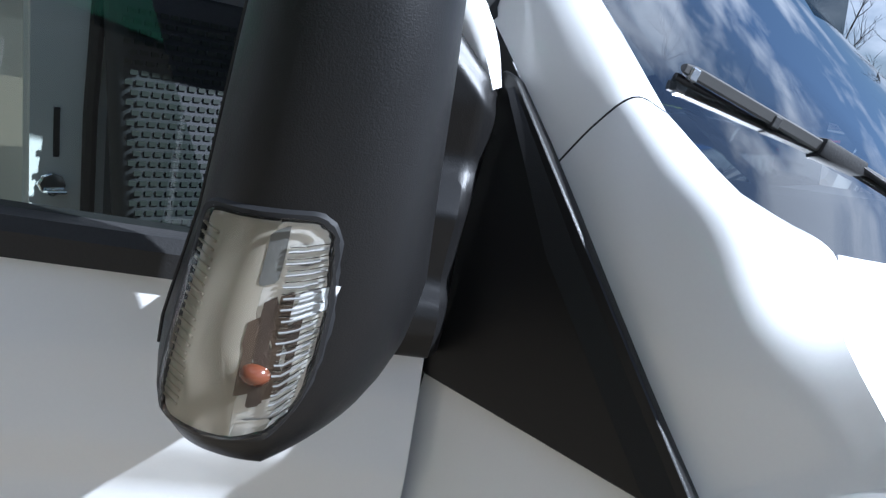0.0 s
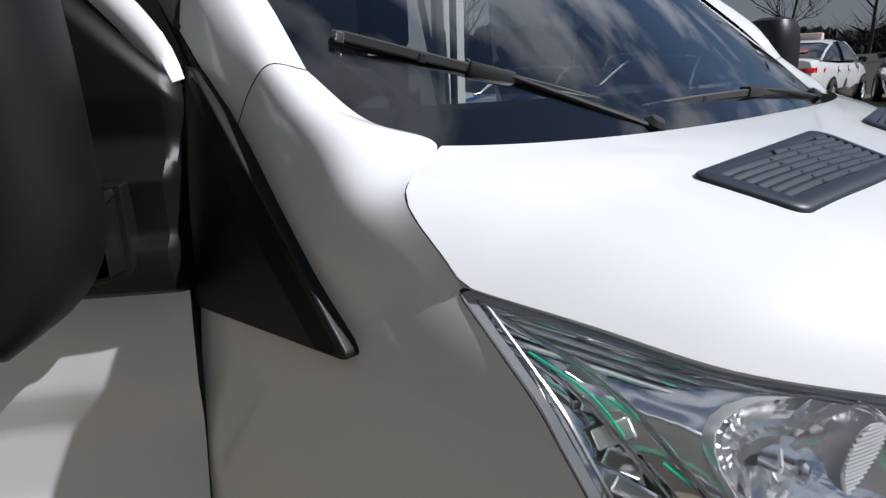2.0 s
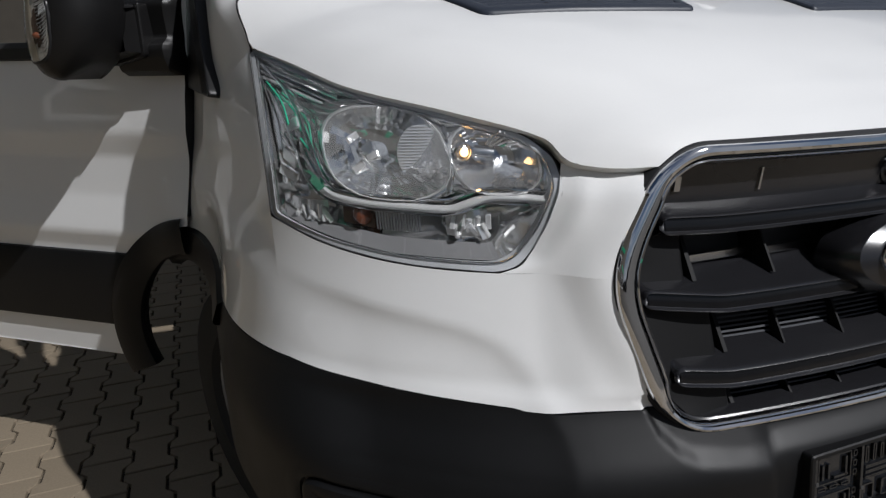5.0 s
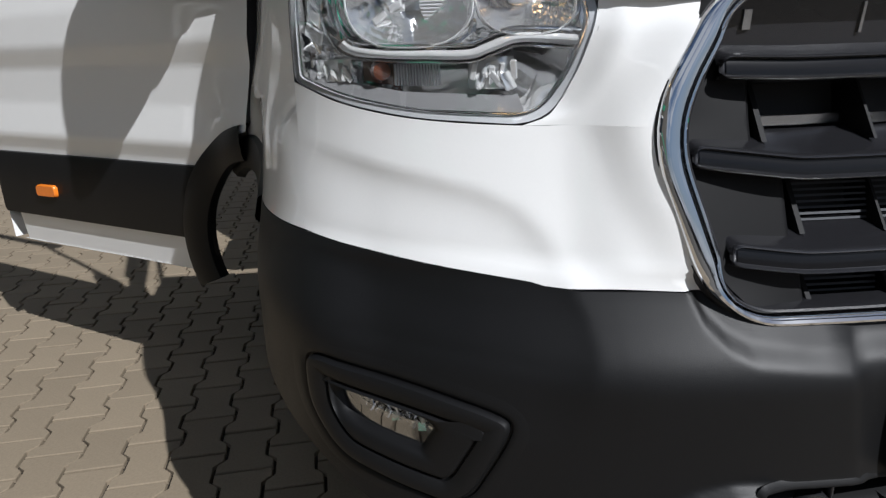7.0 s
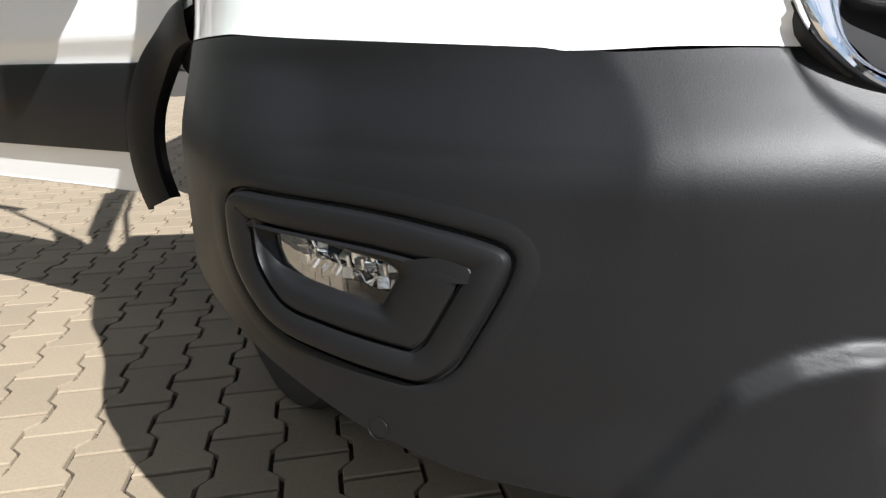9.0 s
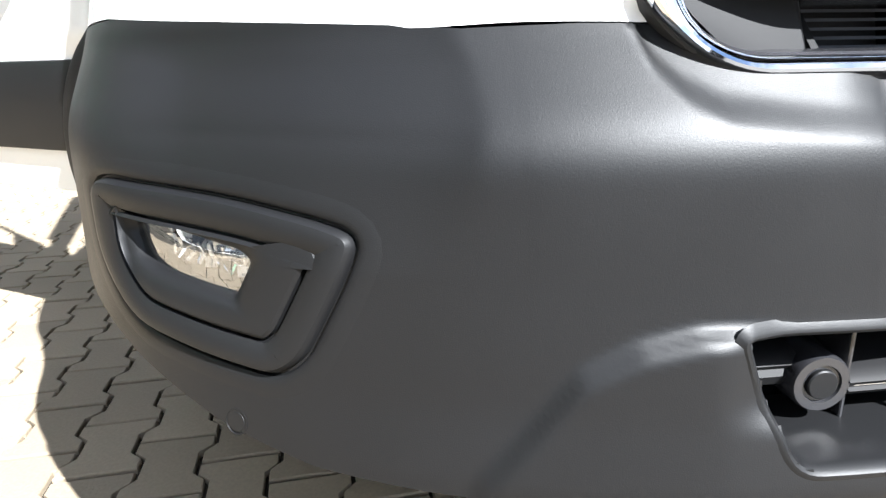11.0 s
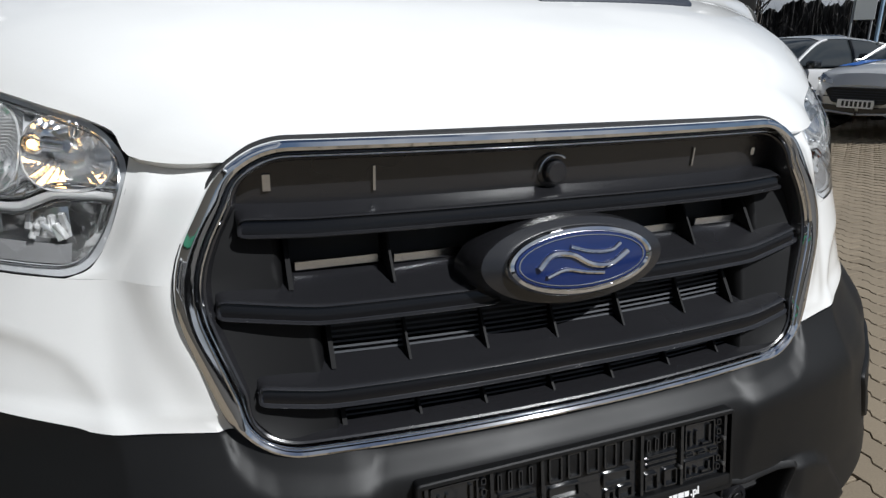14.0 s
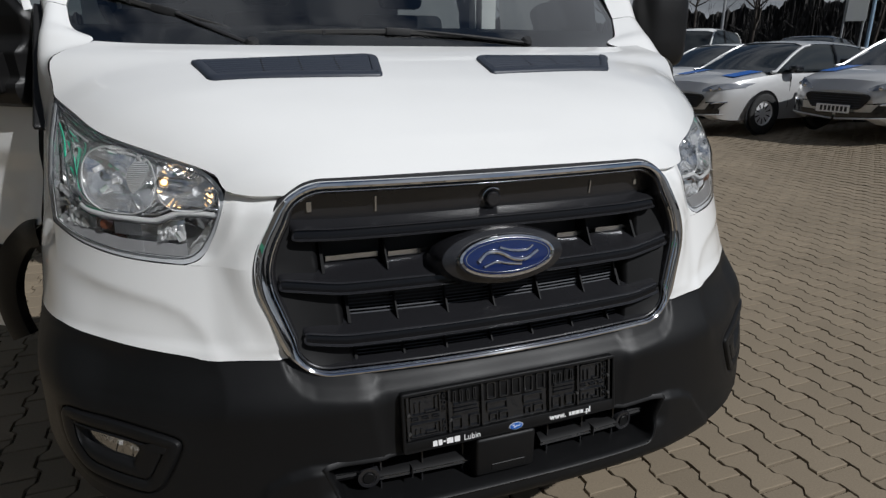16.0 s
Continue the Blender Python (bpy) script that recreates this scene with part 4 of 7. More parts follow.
# moulded ribs and pockets of the carrier
rib_rng = random.Random(4)
cells = [(-0.245, -0.165), (-0.150, -0.085), (-0.07, 0.085), (0.10, 0.16), (0.175, 0.245)]
for i, (a, b) in enumerate(cells):
    if i == 2:
        for k in range(5):
            x = -0.066 + k * 0.031
            bm = bmesh.new()
            o = rounded([(x, 0.018), (x + 0.022, 0.018), (x + 0.022, 0.058), (x, 0.058)], 0.004, 3)
            rings(bm, [[HM @ Vector((p.x, p.y, h)) for p in inset(o, d)] for d, h in ((0, -0.007), (0, -0.001), (0.003, -0.001), (0.003, -0.007))])
            part("pocket", bm, GLOSSBLACK, holder)
        for x0, x1, y0, y1 in ((-0.066, -0.015, -0.012, 0.010), (0.025, 0.075, -0.012, 0.010), (-0.06, -0.04, -0.038, -0.018), (-0.036, -0.012, -0.038, -0.018), (0.028, 0.045, -0.038, -0.018), (0.052, 0.078, -0.038, -0.018)):
            bm = bmesh.new()
            o = rounded([(x0, y0), (x1, y0), (x1, y1), (x0, y1)], 0.003, 3)
            rings(bm, [[HM @ Vector((p.x, p.y, h)) for p in inset(o, d)] for d, h in ((0, -0.007), (0, -0.001), (0.003, -0.001), (0.003, -0.007))])
            part("pocket", bm, GLOSSBLACK, holder)
        continue
    wide_cell = i in (0, 4)
    boxes = [(a, b - 0.012, 0.012, 0.056), (a, b - 0.012, -0.036, -0.006)] if wide_cell else []
    if wide_cell:
        # small slots between and beside the two large pockets
        slots = [(a + 0.002 + 0.024 * k, a + 0.018 + 0.024 * k, 0.0005, 0.0065) for k in range(3)]
        slots += [(b - 0.007, b + 0.001, y, y + 0.010) for y in (-0.034, -0.019, 0.012, 0.027, 0.043)]
        for x0, x1, y0, y1 in slots:
            bm = bmesh.new()
            o = rounded([(x0, y0), (x1, y0), (x1, y1), (x0, y1)], 0.0025, 3)
            rings(bm, [[HM @ Vector((p.x, p.y, h)) for p in inset(o, d)] for d, h in ((0, -0.007), (0, -0.0015), (0.0014, -0.0015), (0.0014, -0.007))])
            part("slot", bm, GLOSSBLACK, holder)
    if not wide_cell:
        for k in range(4):
            x = a + (b - a) * (k + 0.15) / 4
            boxes.append((x, x + 0.007, 0.026, 0.056 - 0.01 * rib_rng.random()))
        for k in range(3):
            boxes.append((a + 0.004, b - 0.008 * rib_rng.random(), -0.002 + k * 0.009, 0.003 + k * 0.009))
        boxes += [(a, a + 0.024, -0.038, -0.010), (b - 0.024, b, -0.038, -0.010)]
    for x0, x1, y0, y1 in boxes:
        bm = bmesh.new()
        o = rounded([(x0, y0), (x1, y0), (x1, y1), (x0, y1)], 0.003, 3)
        rings(bm, [[HM @ Vector((p.x, p.y, h)) for p in inset(o, d)] for d, h in ((0, -0.007), (0, -0.0005), (0.0022, -0.0005), (0.0022, -0.007))])
        part("pocket", bm, GLOSSBLACK, holder)
        if wide_cell:
            bm = bmesh.new()
            for k in range(2):
                xx = x0 + 0.010 + k * 0.012
                hbox(bm, xx, xx + 0.004, y0 + 0.006, y1 - 0.014, -0.007, -0.002)
            hbox(bm, x0 + 0.034, x1 - 0.006, y0 + 0.005, y0 + 0.0085, -0.007, -0.001)
            hbox(bm, x1 - 0.012, x1 - 0.008, y0 + 0.005, y1 - 0.008, -0.007, -0.001)
            part("ribs", bm, GLOSSBLACK, holder)
for x in (-0.157, -0.078, 0.092, 0.167, -0.252, 0.252):
    bm = bmesh.new()
    hbox(bm, x - 0.0025, x + 0.0025, -0.040, 0.060, -0.007, 0.002)
    part("upright_rib", bm, GLOSSBLACK, holder)
for x, y in ((-0.250, 0.018), (-0.155, -0.012), (0.165, -0.010), (0.250, 0.020), (-0.250, -0.026), (0.25, -0.024)):
    bm = bmesh.new()
    lathe(bm, [(0.0, 0.003), (0.003, 0.003), (0.0045, 0.0), (0.0045, -0.008)], HM @ Matrix.Translation((x, y, 0)), 12)
    part("screw", bm, WIPERGREY, holder)
words("lettering", "Lubin", 0.0185, HM @ Matrix.Translation((-0.128, -0.0625, 0.0062)), WHITEPRINT, holder)
words("lettering", "www.", 0.018, HM @ Matrix.Translation((0.088, -0.0605, 0.0062)), WHITEPRINT, holder, 0.0006)
words("lettering", ".pl", 0.018, HM @ Matrix.Translation((0.181, -0.0605, 0.0062)), WHITEPRINT, holder, 0.0006)
# the dealer's name as plain blocks
for x0, x1 in ((-0.2, -0.190), (-0.1875, -0.1785), (-0.176, -0.170), (-0.168, -0.153), (-0.150, -0.137)):
    bm = bmesh.new()
    hbox(bm, x0, x1, -0.0620 if x0 != -0.176 else -0.0565, -0.0495 if x0 != -0.176 else -0.0535, 0.0055, 0.0064)
    part("name_block", bm, WHITEPRINT, holder)
for x0, x1 in ((0.140, 0.1455), (0.147, 0.1555), (0.157, 0.168), (0.1695, 0.178)):
    bm = bmesh.new()
    hbox(bm, x0, x1, -0.0600, -0.0515, 0.0055, 0.0064)
    part("name_block", bm, WHITEPRINT, holder)
for a, b, h, mt in ((0.0175, 0.0085, 0.0062, WHITEPRINT), (0.0165, 0.0077, 0.0068, SKYBLUE)):
    bm = bmesh.new()
    bm.faces.new([bm.verts.new(HM @ Vector((0.001 + a * math.cos(k * math.tau / 32), -0.0555 + b * math.sin(k * math.tau / 32), h))) for k in range(32)])
    part("small_oval", bm, mt, holder)
bm = bmesh.new()
tube(bm, [HM @ Vector((x, -0.0555 + y, 0.0070)) for x, y in ((-0.009, 0.002), (-0.004, 0.003), (-0.005, -0.003), (0.0, -0.002), (0.003, 0.001), (0.008, -0.001), (0.011, 0.003))], 0.0009, 6)
part("pale_stroke", bm, WHITEPRINT, holder)

# ---- lower grille ----
lower = new("lower_grille")
lower.parent = bumper
bm = bmesh.new()
edge = resample(LOW, 0.012)


def low_face(p, back):
    return nose(p.x, p.y) + Vector((0, back - bulge(abs(p.x), min(p.y, 0.50)), 0))


rings(bm, [[low_face(p, b) for p in inset(edge, d)] for d, b in ((-0.010, 0.004), (-0.003, -0.0012), (0.0, -0.0015), (0.003, 0.001), (0.005, 0.010), (0.010, 0.10))])
part("opening_rim", bm, BLACK, lower)
bm = bmesh.new()
box(bm, -0.43, 0.43, 0.11, 0.12, 0.39, 0.53)
part("dark_backing", bm, DARK, lower)
for s, _ in SIDES:
    # blade with a rounded nose, a bright inlaid line and a shelf that rises behind it
    prof = [(0.085, 0.484), (0.040, 0.474), (0.014, 0.465), (0.004, 0.461), (0.0, 0.457), (0.003, 0.4545), (0.003, 0.4515), (0.0, 0.449), (0.004, 0.4445), (0.016, 0.443), (0.07, 0.449)]
    bm = bmesh.new()
    rings(bm, [[Vector((s * x, 0.016 + 0.10 * x * x + b, z)) for b, z in prof] for x in [0.088 + 0.222 * k / 14 for k in range(15)]], close=False)
    bar = part("crossbar", bm, CHEEK, lower, angle=0.5)
    bm = bmesh.new()
    grid(bm, flip(lambda u, v: (lambda x: Vector((x, 0.0187 + 0.10 * x * x, 0.4524 + 0.0009 * v)))(0.096 + 0.208 * u), s), 14, 1)
    part("bright_line", bm, SATIN, bar)
    bm = bmesh.new()
    box(bm, s * 0.236 - 0.001, s * 0.236 + 0.001, 0.016, 0.05, 0.4425, 0.4665)
    part("bar_joint", bm, DARK, bar)
    for x in (0.111, 0.209, 0.304):
        bm = bmesh.new()
        box(bm, s * x - 0.002, s * x + 0.002, 0.026 + 0.1 * x * x, 0.11, 0.412, 0.516, None, 0.001, 1)
        part("lower_vane", bm, GRILLE, lower)
    # round parking sensor
    sensor = new("parking_sensor")
    sensor.parent = lower
    m = Matrix.Translation((s * 0.333, 0.030, 0.456)) @ Matrix.Rotation(radians(90), 4, "X") @ Matrix.Rotation(s * 0.12, 4, "Y")
    bm = bmesh.new()
    lathe(bm, [(0.026, -0.06), (0.026, -0.004), (0.024, 0.0), (0.017, 0.0), (0.016, -0.002), (0.0135, -0.002)], m, 28)
    part("sensor_housing", bm, GRILLE, sensor)
    bm = bmesh.new()
    lathe(bm, [(0.0130, -0.006), (0.0130, 0.001), (0.012, 0.002), (0, 0.0022)], m, 24)
    part("sensor_face", bm, BLACK, sensor)
    bm = bmesh.new()
    rings(bm, [[Vector((s * x, 0.030 + 0.10 * x * x + b, 0.463 + z)) for b, z in ((0.06, 0.026), (0.022, 0.019), (0.006, 0.014), (0.0, 0.007), (0.004, 0.002), (0.0, -0.003), (0.004, -0.012), (0.02, -0.018), (0.06, -0.020))] for x in (0.345, 0.375, 0.405, 0.436)], close=False)
    part("sensor_arm", bm, CHEEK, sensor)
    # corner sensor in the bumper's cheek
    p = nose(s * 0.817, 0.414)
    dirn = (p - nose(s * 0.817, 0.414, 0.01)).normalized()
    m = Matrix.Translation(p) @ (-dirn).to_track_quat("Z", "Y").to_matrix().to_4x4()
    bm = bmesh.new()
    lathe(bm, [(0.0125, -0.004), (0.0125, 0.0003), (0.0114, 0.0004), (0.0109, -0.0010), (0.0096, -0.0010), (0.009, 0.0004), (0, 0.0007)], m, 24)
    part("corner_sensor", bm, BLACK, bumper)
bm = bmesh.new()
box(bm, -0.094, 0.056, -0.012, 0.09, 0.424, 0.522, None, 0.008, 3)
cover = part("tow_eye_cover", bm, BLACK, lower)
bm = bmesh.new()
box(bm, -0.055, 0.03, -0.0135, -0.010, 0.436, 0.452, None, 0.001, 1)
part("cover_label", bm, BLACK, cover)
bm = bmesh.new()
grid(bm, lambda u, v: Vector((-0.42 + 0.84 * u, nose(-0.42 + 0.84 * u, 0.40).y + 0.11 * v, 0.409 + 0.012 * v)), 24, 3)
part("lower_shelf", bm, GRILLE, lower)

# ---- fog lamps ----
for s, _ in SIDES:
    fl = new("fog_lamp")
    fl.parent = bumper
    o = resample(rounded(FOG, [0.03, 0.03, 0.03, 0.018, 0.03, 0.03, 0.02, 0.04, 0.03, 0.03], 5), 0.01)

    def lay(p, out):
        q = nose(p.x, p.y, out)
        return Vector((s * q.x, q.y, q.z))
    bm = bmesh.new()
    rings(bm, [[lay(p, h) for p in inset(o, d)] for d, h in ((-0.032, -0.0016), (-0.024, -0.0002), (-0.016, 0.0004), (-0.010, 0.0005), (-0.0055, 0.0), (-0.0028, -0.002), (-0.0016, -0.006), (0.0004, -0.006), (0.0010, -0.002), (0.0025, 0.002), (0.005, 0.0052), (0.009, 0.0062), (0.016, 0.0058), (0.024, 0.0030), (0.0272, 0.0008), (0.0285, -0.006), (0.0300, -0.006), (0.0310, 0.0005), (0.034, 0.0026))])
    part("fog_bezel", bm, BLACK, fl)
    inner = inset(o, 0.034)
    lamp = [Vector(p) for p in rounded([(0.916, 0.576), (0.902, 0.582), (0.806, 0.568), (0.797, 0.560), (0.815, 0.526), (0.890, 0.537), (0.908, 0.546)], 0.005, 4)]
    lc = sum(lamp, Vector((0, 0))) / len(lamp)
    # resample the lamp outline to match the bezel's count by angle
    def ray_lamp(p):
        d = (p - lc)
        a = math.atan2(d.y, d.x)
        best = None
        for q, r in zip(lamp, lamp[1:] + lamp[:1]):
            e = r - q
            den = math.cos(a) * e.y - math.sin(a) * e.x
            if abs(den) < 1e-9:
                continue
            t = ((q.x - lc.x) * e.y - (q.y - lc.y) * e.x) / den
            k = ((q.x - lc.x) * math.sin(a) - (q.y - lc.y) * math.cos(a)) / den
            if t > 0 and -1e-6 <= k <= 1 + 1e-6:
                best = t if best is None else max(best, t)
        return lc + Vector((math.cos(a), math.sin(a))) * (best or 0.01)
    lamp2 = [ray_lamp(p) for p in inner]
    bm = bmesh.new()
    loops = [[lay(p, 0.0026) for p in inner]]
    for k in (0.12, 0.3, 0.48, 0.64, 0.78, 0.89, 0.96, 1.0):
        loops.append([lay(p.lerp(q, k), 0.0032 - 0.0160 * math.exp(-(1 - k) * (p - q).length / 0.0075)) for p, q in zip(inner, lamp2)])
    loops.append([lay(q, -0.05) for q in lamp2])
    rings(bm, loops)
    part("fog_surround", bm, BLACK, fl, angle=1.25)
    bm = bmesh.new()
    fill_loop(bm, lamp2, lambda p: lay(p, -0.0145))
    fog_lens = part("fog_lens", bm, FOGLENS, fl)
    fog_lens.data.flip_normals()
    # reflector coloured black, standing in for the dark reflections behind the lens
    bm = bmesh.new()
    fill_loop(bm, [lc + (p - lc) * 1.05 for p in lamp2], lambda p: lay(p, -0.048))
    rb = part("fog_backing", bm, GLOSSBLACK, fl)
    frng = random.Random(9)
    for k in range(9):
        for j in range(3):
            bm = bmesh.new()
            x = 0.812 + k * 0.0112
            z = 0.539 + 0.0125 * j + 0.010 * (k / 9)
            mm = Matrix.Translation(lay(Vector((x, z)), -0.034)) @ Euler((frng.uniform(-0.8, 0.5), 0, s * 0.75 + frng.uniform(-0.6, 0.6))).to_matrix().to_4x4()
            box(bm, -0.0064, 0.0064, -0.002, 0.002, -0.0068, 0.0068, mm, 0.0015, 1)
            # black ones among the mirror facets stand in for dark reflections
            part("facet", bm, (SPARKLE, CHROME, GLOSSBLACK, REFLECT, CHROME)[frng.randrange(5)], rb)

# ---- headlamps ----
HL = [(0.936, 1.246), (0.883, 1.217), (0.816, 1.179), (0.689, 1.143), (0.604, 1.117), (0.576, 1.084), (0.574, 1.055), (0.586, 1.022), (0.603, 0.984), (0.628, 0.948),
      (0.660, 0.934), (0.790, 0.939), (0.880, 0.956), (0.942, 0.983), (0.943, 1.12)]
HL_R = [0.012, 0.05, 0.06, 0.06, 0.03, 0.02, 0.02, 0.03, 0.03, 0.02, 0.03, 0.06, 0.05, 0.012, 0.05]
lamp_rng = random.Random(21)


def headlamp(s):
    lamp = new("headlamp")
    lamp.parent = van
    o = inset(resample(rounded(HL, HL_R, 5), 0.009), -0.003)

    def lay(p, out):
        q = nose(p[0], p[1], out)
        return Vector((s * q.x, q.y, q.z))

    def deep_lay(p, back):
        """Straight back from the skin, along the van."""
        q = nose(min(p[0], 0.955), p[1])
        return Vector((s * q.x, q.y + back, q.z))
    bm = bmesh.new()
    rings(bm, [[lay(p, h) for p in inset(o, d)] for d, h in ((-0.0020, -0.012), (-0.0012, -0.002), (0.0, 0.0002), (0.0008, -0.0005), (0.0012, -0.006))])
    part("seal", bm, RUBBER, lamp)
    bm = bmesh.new()
    fill_loop(bm, inset(o, 0.002), lambda p: lay(p, 0.0005))
    ln = part("lens", bm, LENS, lamp, "clear plastic headlamp lens")
    ln.visible_shadow = False
    # fine moulded line inside the lens edge
    bm = bmesh.new()
    rings(bm, [[lay(p, h) for p in inset(o, d)] for d, h in ((0.010, -0.003), (0.0115, -0.0015), (0.013, -0.003))])
    part("lens_edge", bm, SATIN, lamp)
    # housing bowl
    bm = bmesh.new()
    rings(bm, [[deep_lay(p, 0.014) for p in inset(o, 0.010)], [deep_lay(p, 0.055) for p in inset(o, 0.028)], [deep_lay(p, 0.075) for p in inset(o, 0.06)]], cap_last=True)
    part("housing", bm, HOUSING, lamp, "grey mirrored lamp housing")
    bm = bmesh.new()
    rings(bm, [[lay(p, -0.003) for p in inset(o, 0.001)], [deep_lay(p, 0.006) for p in inset(o, 0.009)], [deep_lay(p, 0.015) for p in inset(o, 0.011)]])
    part("lens_wall", bm, LENSRIM, lamp)

    def bowl(cx, cz, rx, rz, depth, y_off, mt, name, flat_low=None):
        c = nose(cx, cz)
        n = 26
        loops = []
        for k in (1.0, 0.88, 0.74, 0.60, 0.46, 0.32, 0.18):
            lp = []
            for i in range(n):
                a = (i + 0.5) * math.tau / n
                x = cx + rx * k * math.copysign(abs(math.cos(a)) ** 0.8, math.cos(a))
                z = cz + rz * k * math.copysign(abs(math.sin(a)) ** 0.8, math.sin(a))
                slope = nose(min(x, 0.95), z).y - c.y
                y = c.y + y_off + depth * (1 - k * k) + slope
                lp.append(Vector((s * x, y, z)))
            loops.append(lp)
        bm = bmesh.new()
        rings(bm, loops, cap_last=True)
        ob = part(name, bm, mt, lamp, smooth=False)
        bm = bmesh.new()
        rim = []
        for d, h in ((1.0, 0.0), (1.015, -0.004), (1.035, -0.003), (1.05, 0.003), (1.06, 0.03)):
            rim.append([Vector((s * cx + (p.x - s * cx) * d, p.y + h, cz + (p.z - cz) * d)) for p in loops[0]])
        rings(bm, rim)
        part("bowl_rim", bm, REFLECT, ob)
        return ob, c

    b1, c1 = bowl(0.783, 1.090, 0.077, 0.064, 0.050, 0.0125, SPARKLE, "main_reflector")
    b2, c2 = bowl(0.646, 1.083, 0.055, 0.046, 0.036, 0.0125, SPARKLE, "side_light_reflector")
    # bright bezel plate round the two bowls, above the light blade
    ring = [tuple(p) for p in inset(o, 0.010)]

    def in_bezel(p):
        x, z = abs(p.x), p.z
        if not inside(ring, x, z) or z < interp(x, (0.598, 0.659, 0.699, 0.741, 0.803, 0.862, 0.885, 0.890, 0.905, 0.932), (1.036, 1.044, 1.034, 1.022, 1.023, 1.036, 1.060, 1.10, 1.17, 1.22)):
            return False
        return all((abs(x - cx) / rx) ** 2.5 + (abs(z - cz) / rz) ** 2.5 > 1.0 for cx, cz, rx, rz in ((0.783, 1.090, 0.078, 0.065), (0.646, 1.083, 0.056, 0.047)))

    def bezel(u, v):
        """A plate that rolls back away from the rims of both bowls."""
        x, z = 0.575 + 0.37 * u, 0.93 + 0.315 * v
        near = min(math.hypot((x - cx) / rx, (z - cz) / rz) - 1 for cx, cz, rx, rz in ((0.783, 1.090, 0.078, 0.065), (0.646, 1.083, 0.056, 0.047)))
        return deep_lay((x, z), 0.0125 + 0.030 * smooth01(near / 0.55))
    part("bezel", sheet(bezel, 120, 104, 0.0, in_bezel), HOUSING, lamp)
    # oval panel of fine horizontal flutes beside the divider, and the divider's bright edge
    ocx, ocz, orx, orz = 0.733, 1.088, 0.031, 0.042

    def flute_y(x):
        return nose(x, 1.09).y * 0.6 + c1.y * 0.4 + 0.022
    bm = bmesh.new()
    fill_loop(bm, [Vector((ocx + orx * math.cos(i * math.tau / 32), ocz + orz * math.sin(i * math.tau / 32))) for i in range(32)], lambda p: Vector((s * p[0], flute_y(p[0]) + 0.003, p[1])))
    part("flute_panel", bm, REFLECT, b1)
    for k in range(19):
        z = ocz - orz + orz * 2 * (k + 0.5) / 19
        w = orx * math.sqrt(max(0.0, 1 - ((z - ocz) / orz) ** 2))
        bm = bmesh.new()
        tube(bm, [(s * (ocx - w + 2 * w * j / 6), flute_y(ocx - w + 2 * w * j / 6), z) for j in range(7)], 0.0019, 6)
        part("flute", bm, REFLECT, b1)
    bm = bmesh.new()
    grid(bm, lambda u, v: deep_lay((0.699 + 0.012 * u * u, 1.128 - 0.088 * u), 0.010 + 0.035 * v), 10, 2)
    part("divider", bm, LENSRIM, lamp)
    for k in range(3):
        bm = bmesh.new()
        a = lamp_rng.uniform(0, math.tau)
        r = lamp_rng.uniform(0.25, 0.75)
        x, z = 0.805 + 0.055 * r * math.cos(a), 1.088 + 0.045 * r * math.sin(a)
        mm = Matrix.Translation((s * x, c1.y + 0.050 + lamp_rng.uniform(-0.006, 0.01), z)) @ Euler([lamp_rng.uniform(-0.7, 0.7) for _ in range(3)]).to_matrix().to_4x4()
        box(bm, -0.011, 0.011, -0.002, 0.002, -0.006, 0.006, mm, 0.0015, 1)
        part("facet", bm, REFLECT, b1)
    for k in range(16):
        a = radians(-75 + k * 10)
        bm = bmesh.new()
        x0, z0 = 0.650, 1.082
        pts = []
        for j in range(5):
            q = 0.45 + 0.5 * j / 4
            pts.append((s * (x0 - 0.054 * q * math.cos(a)), c2.y + 0.020 + 0.045 * (1 - q * q) - 0.003, z0 + 0.044 * q * math.sin(a)))
        tube(bm, pts, 0.0022, 6)
        part("radial_flute", bm, REFLECT, b2)
    # bulbs: main one dark, side light lit
    m = Matrix.Translation((s * 0.806, c1.y + 0.045, 1.098)) @ Matrix.Rotation(radians(90), 4, "X")
    bm = bmesh.new()
    lathe(bm, [(0.009, -0.03), (0.0095, 0.0), (0.012, 0.002), (0.012, 0.008), (0.008, 0.012), (0.0, 0.013)], m, 18)
    part("bulb_shield", bm, SATIN, b1)
    m = Matrix.Translation((s * 0.686, c2.y + 0.042, 1.094)) @ Matrix.Rotation(radians(90), 4, "X")
    bm = bmesh.new()
    lathe(bm, [(0.013, -0.012), (0.014, 0.002), (0.012, 0.004), (0.010, 0.0)], m, 20)
    part("bulb_collar", bm, SATIN, b2)
    if s < 0:
        bm = bmesh.new()
        bmesh.ops.create_uvsphere(bm, u_segments=12, v_segments=8, radius=0.0062, matrix=Matrix.Translation((s * 0.686, c2.y + 0.036, 1.094)))
        part("lit_bulb", bm, FILAMENT, b2, "small glowing warm side light bulb")
    bm = bmesh.new()
    tube(bm, [(s * 0.672, c2.y + 0.036, 1.094), (s * 0.655, c2.y + 0.030, 1.092), (s * 0.645, c2.y + 0.026, 1.091)], [0.010, 0.0105, 0.009], 16)
    part("bulb_sleeve", bm, SATIN, b2)
    # chrome swoosh below the bowls
    sw = line((0.932, 1.214, 0), (0.905, 1.170, 0), (0.890, 1.10, 0), (0.882, 1.055, 0), (0.862, 1.027, 0), (0.82, 1.0185, 0), (0.763, 1.016, 0), (0.712, 1.0155, 0), (0.688, 1.024, 0), (0.662, 1.033, 0), (0.62, 1.032, 0), (0.590, 1.029, 0))
